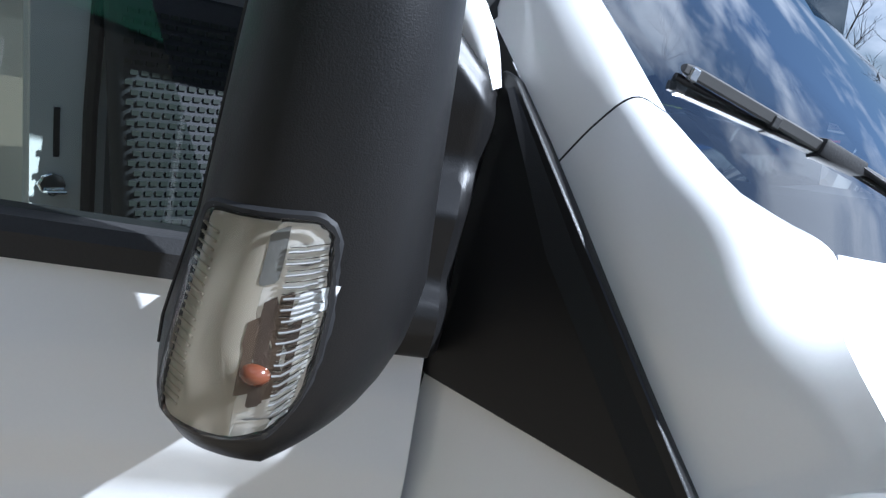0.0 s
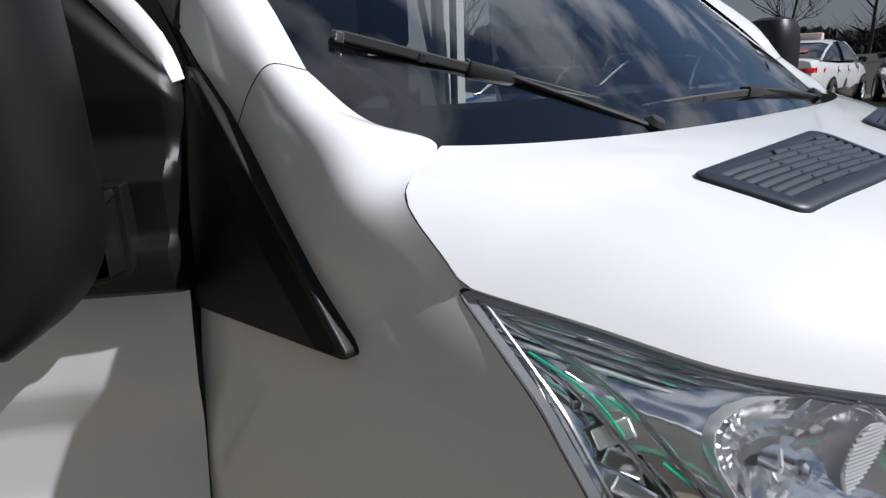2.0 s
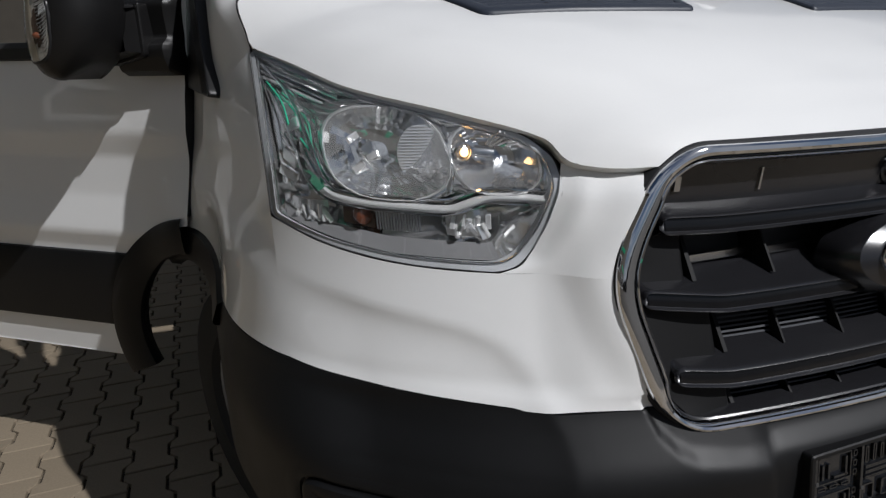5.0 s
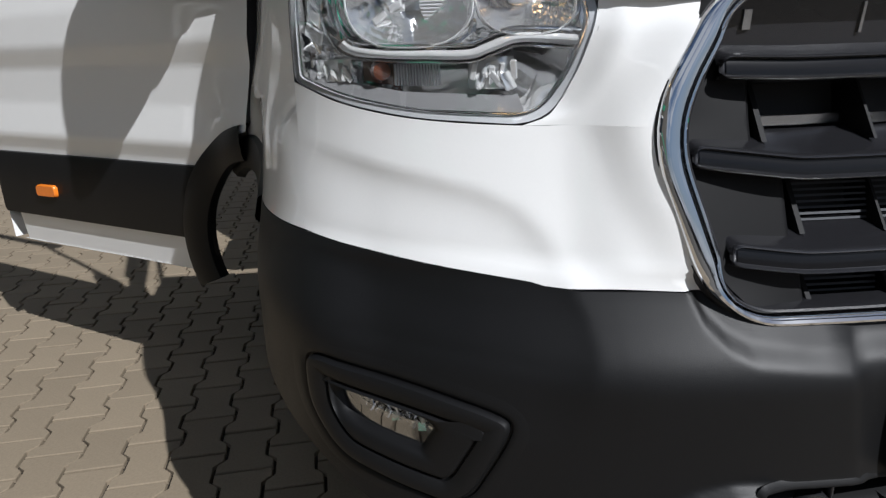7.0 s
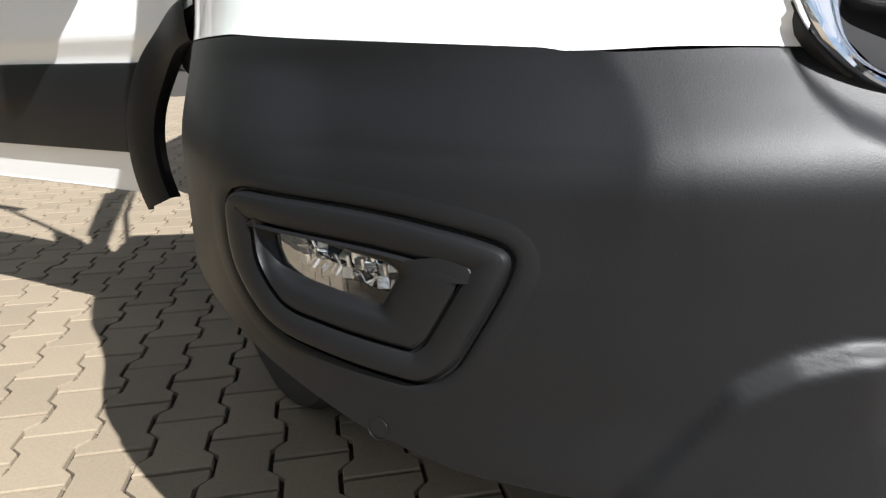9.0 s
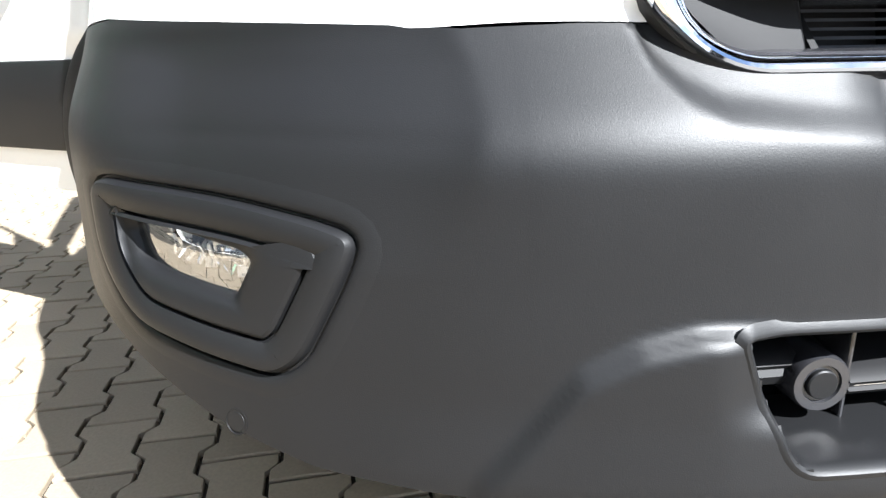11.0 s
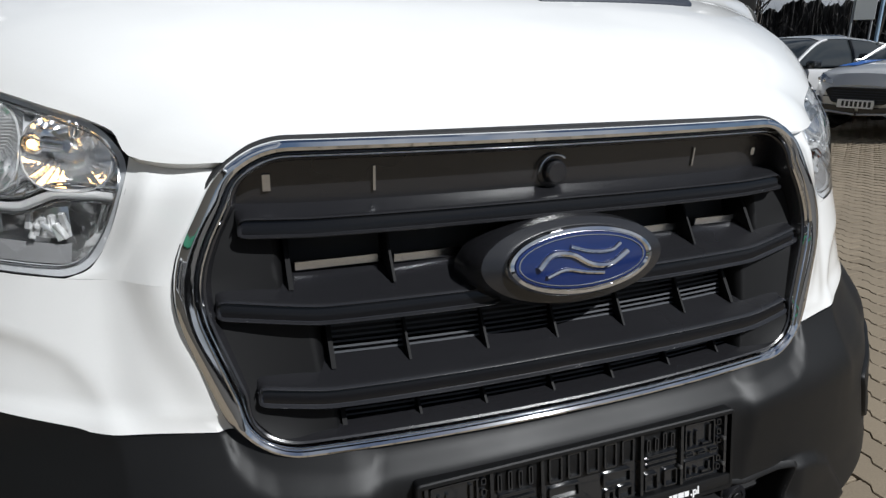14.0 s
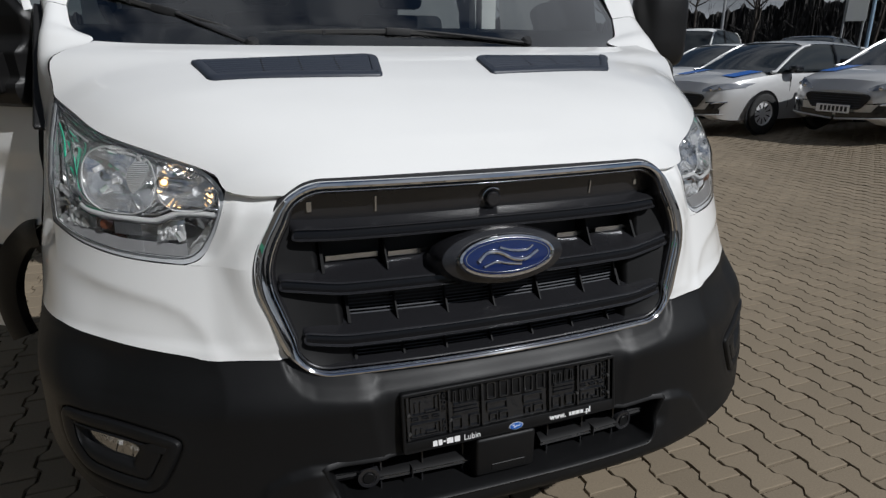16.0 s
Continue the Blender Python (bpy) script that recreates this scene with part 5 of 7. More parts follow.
    for off, wdt, mt, nm, bk in ((0.0, 0.0058, BLADE, "light_blade", 0.014), (-0.0115, 0.0030, CHROME, "chrome_line", 0.016), (0.0095, 0.0022, CHROME, "upper_line", 0.020)):
        bm = bmesh.new()

        def band(u, v):
            c = sw(u)
            t = (sw(min(1, u + 0.01)) - sw(max(0, u - 0.01))).normalized()
            nn = Vector((t.y, -t.x, 0))
            q = c - nn * (off + wdt * (v - 0.5) * 2)
            q = Vector((max(0.585, min(0.938, q.x)), q.y))
            p = deep_lay(q, bk - 0.006 * math.sin(v * math.pi))
            return p
        first = 0.40 if nm == "light_blade" else 0.0
        grid(bm, lambda u, v: band(first + (1 - first) * u, v), 60, 5)
        part(nm, bm, mt, lamp)
    # reflector strip along the upper outer edge
    for k in range(3):
        bm = bmesh.new()

        def strip_f(u, v, k=k):
            x, z = 0.925 - 0.098 * u, 1.222 - 0.052 * u - 0.010 * k - 0.007 * v
            return deep_lay((x, z), 0.022 + 0.006 * k - 0.004 * math.sin(v * math.pi))
        grid(bm, strip_f, 14, 3)
        part("edge_fin", bm, REFLECT if k != 1 else HOUSING, lamp)
    # outer side reflectors, cut at angles
    for k in range(7):
        bm = bmesh.new()
        z0 = 1.025 + 0.024 * k
        x = 0.925 - 0.004 * k
        mm = Matrix.Translation(deep_lay((x - 0.012, z0), 0.040)) @ Euler((lamp_rng.uniform(-0.5, 0.5), s * lamp_rng.uniform(-0.5, 0.5), s * (0.9 + lamp_rng.uniform(-0.3, 0.3)))).to_matrix().to_4x4()
        box(bm, -0.020, 0.020, -0.002, 0.002, -0.011, 0.011, mm, 0.002, 1)
        part("side_facet", bm, REFLECT if k % 3 else HOUSING, lamp)
    # greenish glints inside the lamp, drawn as thin green tubes
    for k, (x, z, tone) in enumerate(((0.905, 1.16, 0), (0.880, 1.125, 0), (0.873, 1.075, 0))):
        bm = bmesh.new()
        cc = line((x + 0.015, z + 0.03, 0), (x, z, 0), (x - 0.004, z - 0.035, 0))
        tube(bm, [deep_lay(cc(j / 8), 0.018) for j in range(9)], 0.0016, 6)
        part("green_glint", bm, GREENTINT, lamp, "greenish glint in the headlamp, drawn as a coloured line")
    # clear plastic wall along the lamp's foot
    bm = bmesh.new()
    grid(bm, lambda u, v: (lambda x: deep_lay((x, interp(x, (0.64, 0.66, 0.79, 0.88, 0.93), (0.952, 0.944, 0.948, 0.964, 0.984)) + 0.020 * v), 0.012 + 0.022 * v))(0.655 + 0.265 * u), 30, 3)
    part("foot_wall", bm, FROST, lamp)
    # lower row: small ribbed lamp, indicator and faceted lamp
    low = new("indicator")
    low.parent = lamp
    bm = bmesh.new()
    grid(bm, lambda u, v: deep_lay((0.842 - 0.040 * u, 0.976 + 0.006 * (1 - u) + 0.028 * v), 0.042), 8, 4)
    part("amber_reflector", bm, SMOKE, low)
    bm = bmesh.new()
    m = Matrix.Translation(deep_lay((0.818, 0.995), 0.034)) @ Matrix.Rotation(radians(90), 4, "X")
    lathe(bm, [(0.016, -0.01), (0.0155, 0.0), (0.012, 0.008), (0.005, 0.012), (0.0, 0.0125)], m, 20)
    part("amber_bulb", bm, AMBERDEEP, low)
    for k in range(16):
        bm = bmesh.new()
        x = 0.800 - k * 0.0036
        tube(bm, [deep_lay((x, 0.976 + 0.028 * j / 3), 0.036) for j in range(4)], 0.0015, 5)
        part("indicator_rib", bm, LENSRIM, low)
    for cx, w, n_f, nm in ((0.884, 0.030, 9, "inner_lamp"), (0.683, 0.034, 10, "outer_lamp")):
        bm = bmesh.new()
        grid(bm, lambda u, v: deep_lay((cx + w * (0.5 - u) * 1.6, 0.972 + 0.040 * v), 0.045 - 0.012 * math.cos((u - 0.5) * 3)), 8, 4)
        bk = part(nm, bm, REFLECT, lamp)
        for k in range(n_f):
            bm = bmesh.new()
            x = cx + w * (0.75 - 1.5 * (k + 0.5) / n_f)
            mm = Matrix.Translation(deep_lay((x, 0.988 + lamp_rng.uniform(-0.008, 0.008)), 0.030)) @ Euler((lamp_rng.uniform(-0.5, 0.5), lamp_rng.uniform(-0.9, 0.9), lamp_rng.uniform(-0.9, 0.9))).to_matrix().to_4x4()
            box(bm, -0.004, 0.004, -0.003, 0.003, -0.012, 0.012, mm, 0.0012, 1)
            part("facet", bm, REFLECT, bk)


HOUSING = mat("lamp_housing", (0.86, 0.86, 0.86), 0.07, metal=0.90, vary=0.05, bump=0.16, scale=26, big=12)
SMOKE = mat("smoked_amber", (0.15, 0.11, 0.085), 0.22, metal=0.5, vary=0.2, big=30)
WEAVE = mat("seat_weave", (0.016, 0.021, 0.018), 0.8, vary=0.2)
RIPPLE = mat("rippled_reflector", (0.82, 0.80, 0.76), 0.18, metal=0.45, vary=0.08, bump=0.25, scale=90, big=20)
SMOKEDARK = mat("dark_smoked_amber", (0.065, 0.045, 0.035), 0.25, vary=0.2, big=30)
SMOKEGREY = mat("grey_chamber", (0.20, 0.20, 0.19), 0.3, vary=0.2, big=30)
# colour of the glints drawn in the headlamps
GREENTINT = mat("green_glint_colour", (0.05, 0.42, 0.26), 0.2, vary=0.1)
for s, _ in SIDES:
    headlamp(s)

# ---- black corner triangles between wing, pillar and door ----
for s, _ in SIDES:
    tri = new("corner_trim")
    tri.parent = van

    outline = resample(rounded([(0.789, 1.155), (1.094, 1.164), (1.094, 1.484), (1.078, 1.480)], [0.024, 0.006, 0.006, 0.010], 8), 0.003)

    def on_trim(p, out):
        """A flat plate through the tip, the lower rear corner and the head."""
        k = (p.x - 0.789) / 0.300
        x = 1.004 + 0.042 * k - 0.0334 * (p.y - 1.158 - 0.006 * k) / 0.312
        return Vector((s * (x + out), p.x - 0.25 * out, p.y + 0.15 * out))
    bm = bmesh.new()
    rings(bm, [[on_trim(q, h) for q in inset(outline, d)] for d, h in ((0.0, -0.014), (0.0, 0.008), (0.0008, 0.0102), (0.0022, 0.0115), (0.0030, 0.0115))])
    fill_loop(bm, inset(outline, 0.0030), lambda q: on_trim(q, 0.0115))
    bmesh.ops.remove_doubles(bm, verts=bm.verts[:], dist=1e-5)
    part("trim_body", bm, MIRBLACK, tri, angle=0.7)
    # slanting facet along the front edge, ending in a ridge
    bm = bmesh.new()

    def facet_strip(u, v):
        w = (0.008 + 0.026 * min(1.0, 2.5 * (1 - u))) * min(1.0, v / 0.85)
        y, z = 0.806 + 0.268 * u + 0.746 * w, 1.170 + 0.300 * u - 0.666 * w
        return on_trim(Vector((y, max(z, 1.1615 + 0.03 * (y - 0.80)))), (0.0100 + 0.0065 * v / 0.85) if v < 0.86 else 0.0112)
    grid(bm, facet_strip, 30, 7)
    part("trim_rib", bm, MIRBLACK, tri, angle=0.3)
    # black strip added under the seam between shoulder and pillar, for the gap's shade
    seam = line((0.988, 1.031, 1.400), (0.975, 1.003, 1.444), (0.954, 0.984, 1.467), (0.922, 0.971, 1.467))
    bm = bmesh.new()
    grid(bm, flip(lambda u, v: seam(u) + Vector((0, 0.6, 0.8)) * (0.024 * (v - 0.5)), s), 16, 2)
    part("seam_backing", bm, RUBBER, van)
    # dark door aperture seal behind
    bm = bmesh.new()
    tube(bm, [(s * x, y, z) for x, y, z in ((1.025, 1.11, 0.78), (1.025, 1.11, 1.16), (1.004, 1.115, 1.45), (0.998, 1.15, 1.58), (0.985, 1.38, 1.77), (0.955, 1.72, 2.06))], [0.016, 0.016, 0.020, 0.026, 0.026, 0.024], 8)
    part("door_seal", bm, RUBBER, van)
    rear = line((0.995, 1.029, 1.4075), (1.006, 1.105, 1.505), (0.992, 1.330, 1.705), (0.955, 1.750, 2.050))
    bm = bmesh.new()
    grid(bm, flip(lambda u, v: rear(u) + Vector((0.002 - 0.012 * v, 0.085 * v - 0.001, -0.055 * v - 0.001)), s), 30, 4)
    part("aperture_trim", bm, RUBBER, van)

# ---- wipers ----
LIFT = Vector((0, -0.6, 0.8))
W1 = [(-0.862, 0.994, 1.517), (-0.765, 0.932, 1.486), (-0.672, 0.878, 1.458), (-0.580, 0.829, 1.431), (-0.505, 0.790, 1.408)]
A1 = [(-0.672, 0.878, 1.470), (-0.600, 0.822, 1.436), (-0.520, 0.766, 1.400), (-0.455, 0.728, 1.372)]
W2 = [(-0.430, 0.768, 1.396), (-0.26, 0.738, 1.404), (-0.050, 0.724, 1.406), (0.06, 0.722, 1.402), (0.15, 0.722, 1.396)]
A2 = [(-0.050, 0.724, 1.416), (0.06, 0.716, 1.410), (0.22, 0.716, 1.396), (0.37, 0.724, 1.382)]
for pts, arm in ((W1, A1), (W2, A2)):
    wiper = new("wiper")
    wiper.parent = van
    c = line(*pts)
    n = 30
    loops = []
    for k in range(n + 1):
        p = c(k / n) + LIFT * 0.005
        d = (c(min(1, k / n + 0.02)) - c(max(0, k / n - 0.02))).normalized()
        sd = d.cross(LIFT).normalized()
        h = 0.0105 if 0.02 < k / n < 0.98 else 0.007
        loops.append([p + sd * (0.0068 * a) + LIFT * (h * b) for a, b in ((-1, -0.3), (-0.9, 0.2), (-0.2, 0.75), (0.3, 0.7), (1, -0.1), (0.9, -0.4), (0, -0.5))])
    bm = bmesh.new()
    rings(bm, loops, cap_first=True, cap_last=True)
    blade = part("blade", bm, WIPERGREY, wiper, "grey aero wiper blade")
    bm = bmesh.new()
    tube(bm, [c(k / 12) - LIFT * 0.006 for k in range(13)], 0.0042, 6)
    part("rubber_edge", bm, RUBBER, blade)
    for t in (0.03, 0.30):
        bm = bmesh.new()
        d = (c(t + 0.03) - c(t)).normalized()
        box(bm, -0.006, 0.006, -0.0095, 0.0095, -0.005, 0.0095, Matrix.Translation(c(t)) @ d.to_track_quat("X", "Z").to_matrix().to_4x4(), 0.002, 1)
        part("blade_clip", bm, SATIN if t < 0.1 else RUBBER, blade)
    bm = bmesh.new()
    d = (Vector(pts[3]) - Vector(pts[2])).normalized()
    box(bm, -0.034, 0.040, -0.012, 0.012, -0.006, 0.015, Matrix.Translation(Vector(pts[2])) @ d.to_track_quat("X", "Z").to_matrix().to_4x4(), 0.004, 2)
    part("connector", bm, RUBBER, wiper)
    bm = bmesh.new()
    ac = line(*arm)
    tube(bm, [ac(k / 12) for k in range(13)], [0.005 + 0.008 * (k / 12) for k in range(13)], 10, flat=0.55)
    part("arm", bm, RUBBER, wiper)
    bm = bmesh.new()
    lathe(bm, [(0.018, -0.02), (0.018, 0.010), (0.012, 0.018), (0, 0.019)], Matrix.Translation(arm[-1]) @ Matrix.Rotation(0.6, 4, "X"), 16)
    part("pivot_cap", bm, RUBBER, wiper)

# ---- wheels ----


def wheel(m, r=0.352, w=0.215, parent=None, rim=None, name="wheel", slots=0):
    wh = new(name)
    wh.parent = parent
    bm = bmesh.new()
    h = w / 2
    lathe(bm, [(r * 0.62, -h * 0.8), (r * 0.66, -h), (r * 0.86, -h * 1.04), (r * 0.96, -h * 0.92), (r, -h * 0.7), (r, h * 0.7), (r * 0.96, h * 0.92), (r * 0.86, h * 1.04), (r * 0.66, h), (r * 0.62, h * 0.8)], m, 40)
    part("tyre", bm, TYRE, wh)
    bm = bmesh.new()
    lathe(bm, [(r * 0.63, h * 0.82), (r * 0.60, h * 0.80), (r * 0.57, h * (0.6 if slots else 0.45)), (r * 0.42, h * (0.58 if slots else 0.35)), (r * 0.36, h * 0.55), (r * 0.16, h * 0.52), (r * 0.13, h * 0.66), (0, h * 0.66)], m, 32)
    rm = part("rim", bm, rim or RIM, wh)
    bm = bmesh.new()
    lathe(bm, [(r * 0.615, -h * 0.8), (r * 0.58, h * 0.3), (0.02, h * 0.25)], m, 24)
    part("rim_well", bm, DARK, wh)
    for k in range(slots):
        bm = bmesh.new()
        mk_ = m @ Matrix.Rotation((k + 0.5) * math.tau / slots, 4, "Z")
        rings(bm, [[mk_ @ Vector((r * a, r * b, h * hh)) for a, b in ((0.24, -0.012), (0.50, -0.045), (0.545, -0.03), (0.545, 0.03), (0.50, 0.045), (0.24, 0.012))] for hh in (0.40, 0.63)], cap_last=True)
        part("trim_slot", bm, DARK, rm)
    for k in range(0 if slots else 5):
        a = k * math.tau / 5
        bm = bmesh.new()
        box(bm, r * 0.2, r * 0.58, -r * 0.05, r * 0.05, h * 0.42, h * 0.60, m @ Matrix.Rotation(a, 4, "Z"), 0.008, 1)
        part("spoke", bm, rim or RIM, rm)
    return wh


for s, _ in SIDES:
    for y in (WHEEL_Y, 4.75):
        steer = Matrix.Rotation(radians(24), 4, "Z") if y < 2 else Matrix()
        wheel(Matrix.Translation((s * 0.905, y, 0.352)) @ steer @ Matrix.Rotation(radians(90 * s), 4, "Y"), parent=van)
    # wheel house
    bm = bmesh.new()
    loops = []
    for x in (1.02, 0.66):
        loops.append([Vector((s * x, WHEEL_Y + 0.43 * math.cos(a), WHEEL_Z + 0.43 * math.sin(a))) for a in [math.pi * (-0.05 + 0.93 * k / 24) for k in range(25)]])
    rings(bm, loops, close=False)
    part("wheel_house", bm, DARK, van)
    # black arch moulding on wing
    bm = bmesh.new()
    loops = []
    for r, dx in ((0.405, -0.01), (0.410, 0.010), (0.425, 0.016), (0.482, 0.010), (0.490, 0.0)):
        lp = []
        for k in range(19):
            a = radians(62 + (124 - 62) * k / 18)
            y, z = WHEEL_Y + r * math.cos(a), WHEEL_Z + r * math.sin(a)
            q = q_of_y(y, max(z, 0.45))
            p = skin(q, max(z, 0.45))
            lp.append(Vector((s * (p.x + dx), y, z)))
        loops.append(lp)
    rings(bm, loops, close=False)
    part("arch_moulding", bm, BLACK, van)

# ---- cab, body and interior ----
bm = bmesh.new()
for s, _ in SIDES:
    grid(bm, flip(lambda u, v: Vector((1.055 - 0.12 * smooth01((v - 0.45) / 0.55) ** 1.5, 2.57 + 3.3 * u, 0.42 + 2.1 * v)), s), 12, 16)
grid(bm, lambda u, v: Vector((-0.93 + 1.86 * u, 2.33 + 3.54 * v, 2.52 + 0.05 * math.sin(u * math.pi))), 12, 6)
grid(bm, lambda u, v: Vector((-0.93 + 1.86 * u, 1.755 + 0.575 * v - 0.13 * math.sin(u * math.pi) * (1 - v), 2.08 + 0.44 * math.sin(v * math.pi / 2) + 0.05 * math.sin(u * math.pi) * v)), 16, 8)
grid(bm, lambda u, v: Vector((-1.03 + 2.06 * u, 5.87, 0.42 + 2.1 * v)), 4, 4)
part("cargo_body", bm, PAINT, van)
bm = bmesh.new()
grid(bm, lambda u, v: Vector((-1.0 + 2.0 * u, 2.60, 0.5 + 2.0 * v)), 6, 6)
part("bulkhead", bm, GREYTRIM, van)
bm = bmesh.new()
grid(bm, lambda u, v: Vector((-1.0 + 2.0 * u, 0.55 + 5.2 * v, 0.50)), 6, 6)
part("cab_floor", bm, DASH, van)
for s, _ in SIDES:
    # door post
    bm = bmesh.new()
    box(bm, s * 0.95, s * 1.105, 2.545, 2.62, 0.45, 2.2, None, 0.012, 2)
    post = part("door_post", bm, PAINT, van)
    bm = bmesh.new()
    m = Matrix.Translation((s * 1.066, 2.542, 1.005)) @ Matrix.Rotation(radians(90), 4, "X")
    lathe(bm, [(0.0, 0.012), (0.030, 0.012), (0.034, 0.008), (0.036, 0.0)], m, 8)
    tube(bm, [(s * 1.085, 2.535, 0.985), (s * 1.08, 2.515, 0.99), (s * 1.04, 2.515, 0.99), (s * 1.035, 2.535, 0.985)], 0.006, 8)
    part("latch_striker", bm, CHROME, post)
    bm = bmesh.new()
    box(bm, s * 1.050, s * 1.064, 2.540, 2.546, 1.08, 1.21)
    part("dark_slot", bm, DARK, post)
    bm = bmesh.new()
    tube(bm, [(s * x, y, z) for x, y, z in ((0.985, 2.52, 0.5), (0.985, 2.52, 1.2), (0.97, 2.50, 1.7), (0.92, 2.45, 2.1))], 0.018, 8)
    part("post_seal", bm, RUBBER, van)
    if s > 0:
        # closed far door
        bm = bmesh.new()
        grid(bm, lambda u, v: Vector((1.046 - 0.004 * math.cos(v * 3), 1.088 + 1.22 * u, 0.45 + 0.80 * v)), 12, 10)
        fd = part("closed_door", bm, PAINT, van)
        bm = bmesh.new()
        grid(bm, lambda u, v: Vector((1.040 - 0.09 * v, 1.30 + 0.98 * u + 0.10 * v * (1 - u), 1.26 + 0.75 * v)), 8, 8)
        gl = part("door_glass", bm, CARGLASS, fd)
        gl.visible_shadow = False
bm = bmesh.new()
prof = [(0.80, 1.20), (0.86, 1.30), (0.95, 1.345), (1.10, 1.36), (1.24, 1.35), (1.30, 1.28), (1.32, 1.0), (1.25, 0.7)]
rings(bm, [[Vector((x, y + 0.06 * (x / 0.95) ** 2, z)) for y, z in prof] for x in [-0.95 + 1.9 * k / 20 for k in range(21)]], close=False)
part("dashboard", bm, DASH, van)
bm = bmesh.new()
m = Matrix.Translation((0.47, 1.46, 1.20)) @ Matrix.Rotation(radians(-62), 4, "X")
ring = [m @ Vector((0.19 * math.cos(a), 0.19 * math.sin(a), 0)) for a in [k * math.tau / 32 for k in range(33)]]
tube(bm, ring, 0.015, 8, cap=False)
tube(bm, [m @ Vector((-0.18, 0, 0)), m @ Vector((0, -0.02, -0.02)), m @ Vector((0.18, 0, 0))], 0.022, 8)
part("steering_wheel", bm, DASH, van)
for x0, x1 in ((-0.985, -0.50), (-0.48, -0.02), (0.22, 0.72)):
    seat = new("cab_seat")
    seat.parent = van
    bm = bmesh.new()
    box(bm, x0, x1, 1.80, 2.28, 0.80, 0.96, None, 0.04, 3)
    part("cushion", bm, CLOTH, seat)
    bm = bmesh.new()
    box(bm, x0 + 0.01, x1 - 0.01, 0, 0.14, 0, 0.66, Matrix.Translation((0, 2.24, 0.92)) @ Matrix.Rotation(radians(-14), 4, "X"), 0.045, 3)
    part("backrest", bm, CLOTH, seat)
    bm = bmesh.new()
    xm = (x0 + x1) / 2
    box(bm, xm - 0.12, xm + 0.12, 2.39, 2.49, 1.58, 1.80, None, 0.035, 3)
    part("headrest", bm, CLOTH, seat)
    if x0 < -0.9:
        # raised net weave on the near seat's front and flank
        bm = bmesh.new()
        for i in range(15):
            for j in range(22):
                p = Vector((x0 + 0.03 + (0.026 * i) + 0.013 * (j % 2), 2.24, 0.98 + 0.024 * j))
                p.y = 2.236 + (p.z - 0.92) * 0.25
                box(bm, -0.009, 0.009, -0.003, 0.003, -0.006, 0.006, Matrix.Translation(p))
        ob = part("net_weave", bm, WEAVE, seat)
        tagged(ob, kind="stuff")

# ---- open front door ----
DH = Vector((-1.043, 1.083, 0))
DD, DN = Vector((-0.80, 0.60, 0)), Vector((-0.60, -0.80, 0))


def dr(u, z, w=0.0):
    """A place on the open door: u from the hinge, z up, w outwards."""
    return DH + DD * u + DN * w + Vector((0, 0, z))


door = new("open_door")
door.parent = van
LEN = 1.235


def swell(z):
    return interp(z, (0.40, 0.75, 0.80, 0.90, 1.00, 1.06, 1.15, 1.24), (0.0, 0.004, 0.018, 0.006, 0.006, 0.020, 0.016, 0.0))


def front_swell(u, z):
    return swell(z) + (flare(z) - 1.044) * (1 - smooth01(u / 0.22))


def door_arch(a, r):
    """The wheel arch cut into the door: an oval of size r, a round from its rear end."""
    return -0.018 + (0.268 + 1.15 * (r - 0.425)) * math.cos(a), 0.535 + (0.245 + (r - 0.425)) * math.sin(a)


def arch_u(z, r):
    """How far back the wheel arch cuts the door at height z."""
    k = 1 - ((z - 0.535) / (0.245 + (r - 0.425))) ** 2
    return max(0.0, -0.018 + (0.268 + 1.15 * (r - 0.425)) * math.sqrt(k)) if k > 0 else 0.0


part("outer_skin", sheet(lambda u, v: (lambda z: (lambda a: dr(a, z, front_swell(a, z)))(max(0.016, arch_u(z, 0.49)) + (LEN - max(0.016, arch_u(z, 0.49))) * u ** 1.5))(0.735 + v * 0.505), 48, 40), PAINT, door)
part("inner_skin", sheet(lambda u, v: (lambda z: dr(arch_u(z, 0.505) + (LEN - arch_u(z, 0.505)) * u, z, -0.07))(0.43 + v * 0.81), 12, 16), GREYTRIM, door)
# the door's front edge is coloured black so the gap there looks shaded
part("front_edge", sheet(lambda u, v: (lambda z: dr(max(0.016, arch_u(z, 0.505)), z, -0.07 + (0.07 + front_swell(max(0.016, arch_u(z, 0.505)), z)) * u))(0.43 + v * 0.81), 3, 24), RUBBER, door)
# black tube added to stand in for the shaded gap between wing and door
bm = bmesh.new()
tube(bm, [(-(flare(z) - 0.008), 1.108, z) for z in [0.98 + 0.02 * k for k in range(10)]], [0.004 + 0.006 * min(1, k / 4) for k in range(10)], 8)
part("dark_gap_tube", bm, RUBBER, van)
part("rear_edge", sheet(lambda u, v: (lambda z: dr(LEN, z, -0.07 + (0.07 + swell(z)) * u))(0.43 + v * 0.81), 3, 16), PAINT, door)
part("sill_skin", sheet(lambda u, v: (lambda z: dr(arch_u(z, 0.50) + (LEN - 0.06 - arch_u(z, 0.50)) * u, z, -0.012 * (1 - v)))(0.425 + v * 0.12), 12, 5), PAINT, door)
part("door_foot", sheet(lambda u, v: dr(0.40 + (LEN - 0.44) * u, 0.428, -0.07 + 0.06 * v), 8, 2), PAINT, door)
bm = bmesh.new()
loops = []
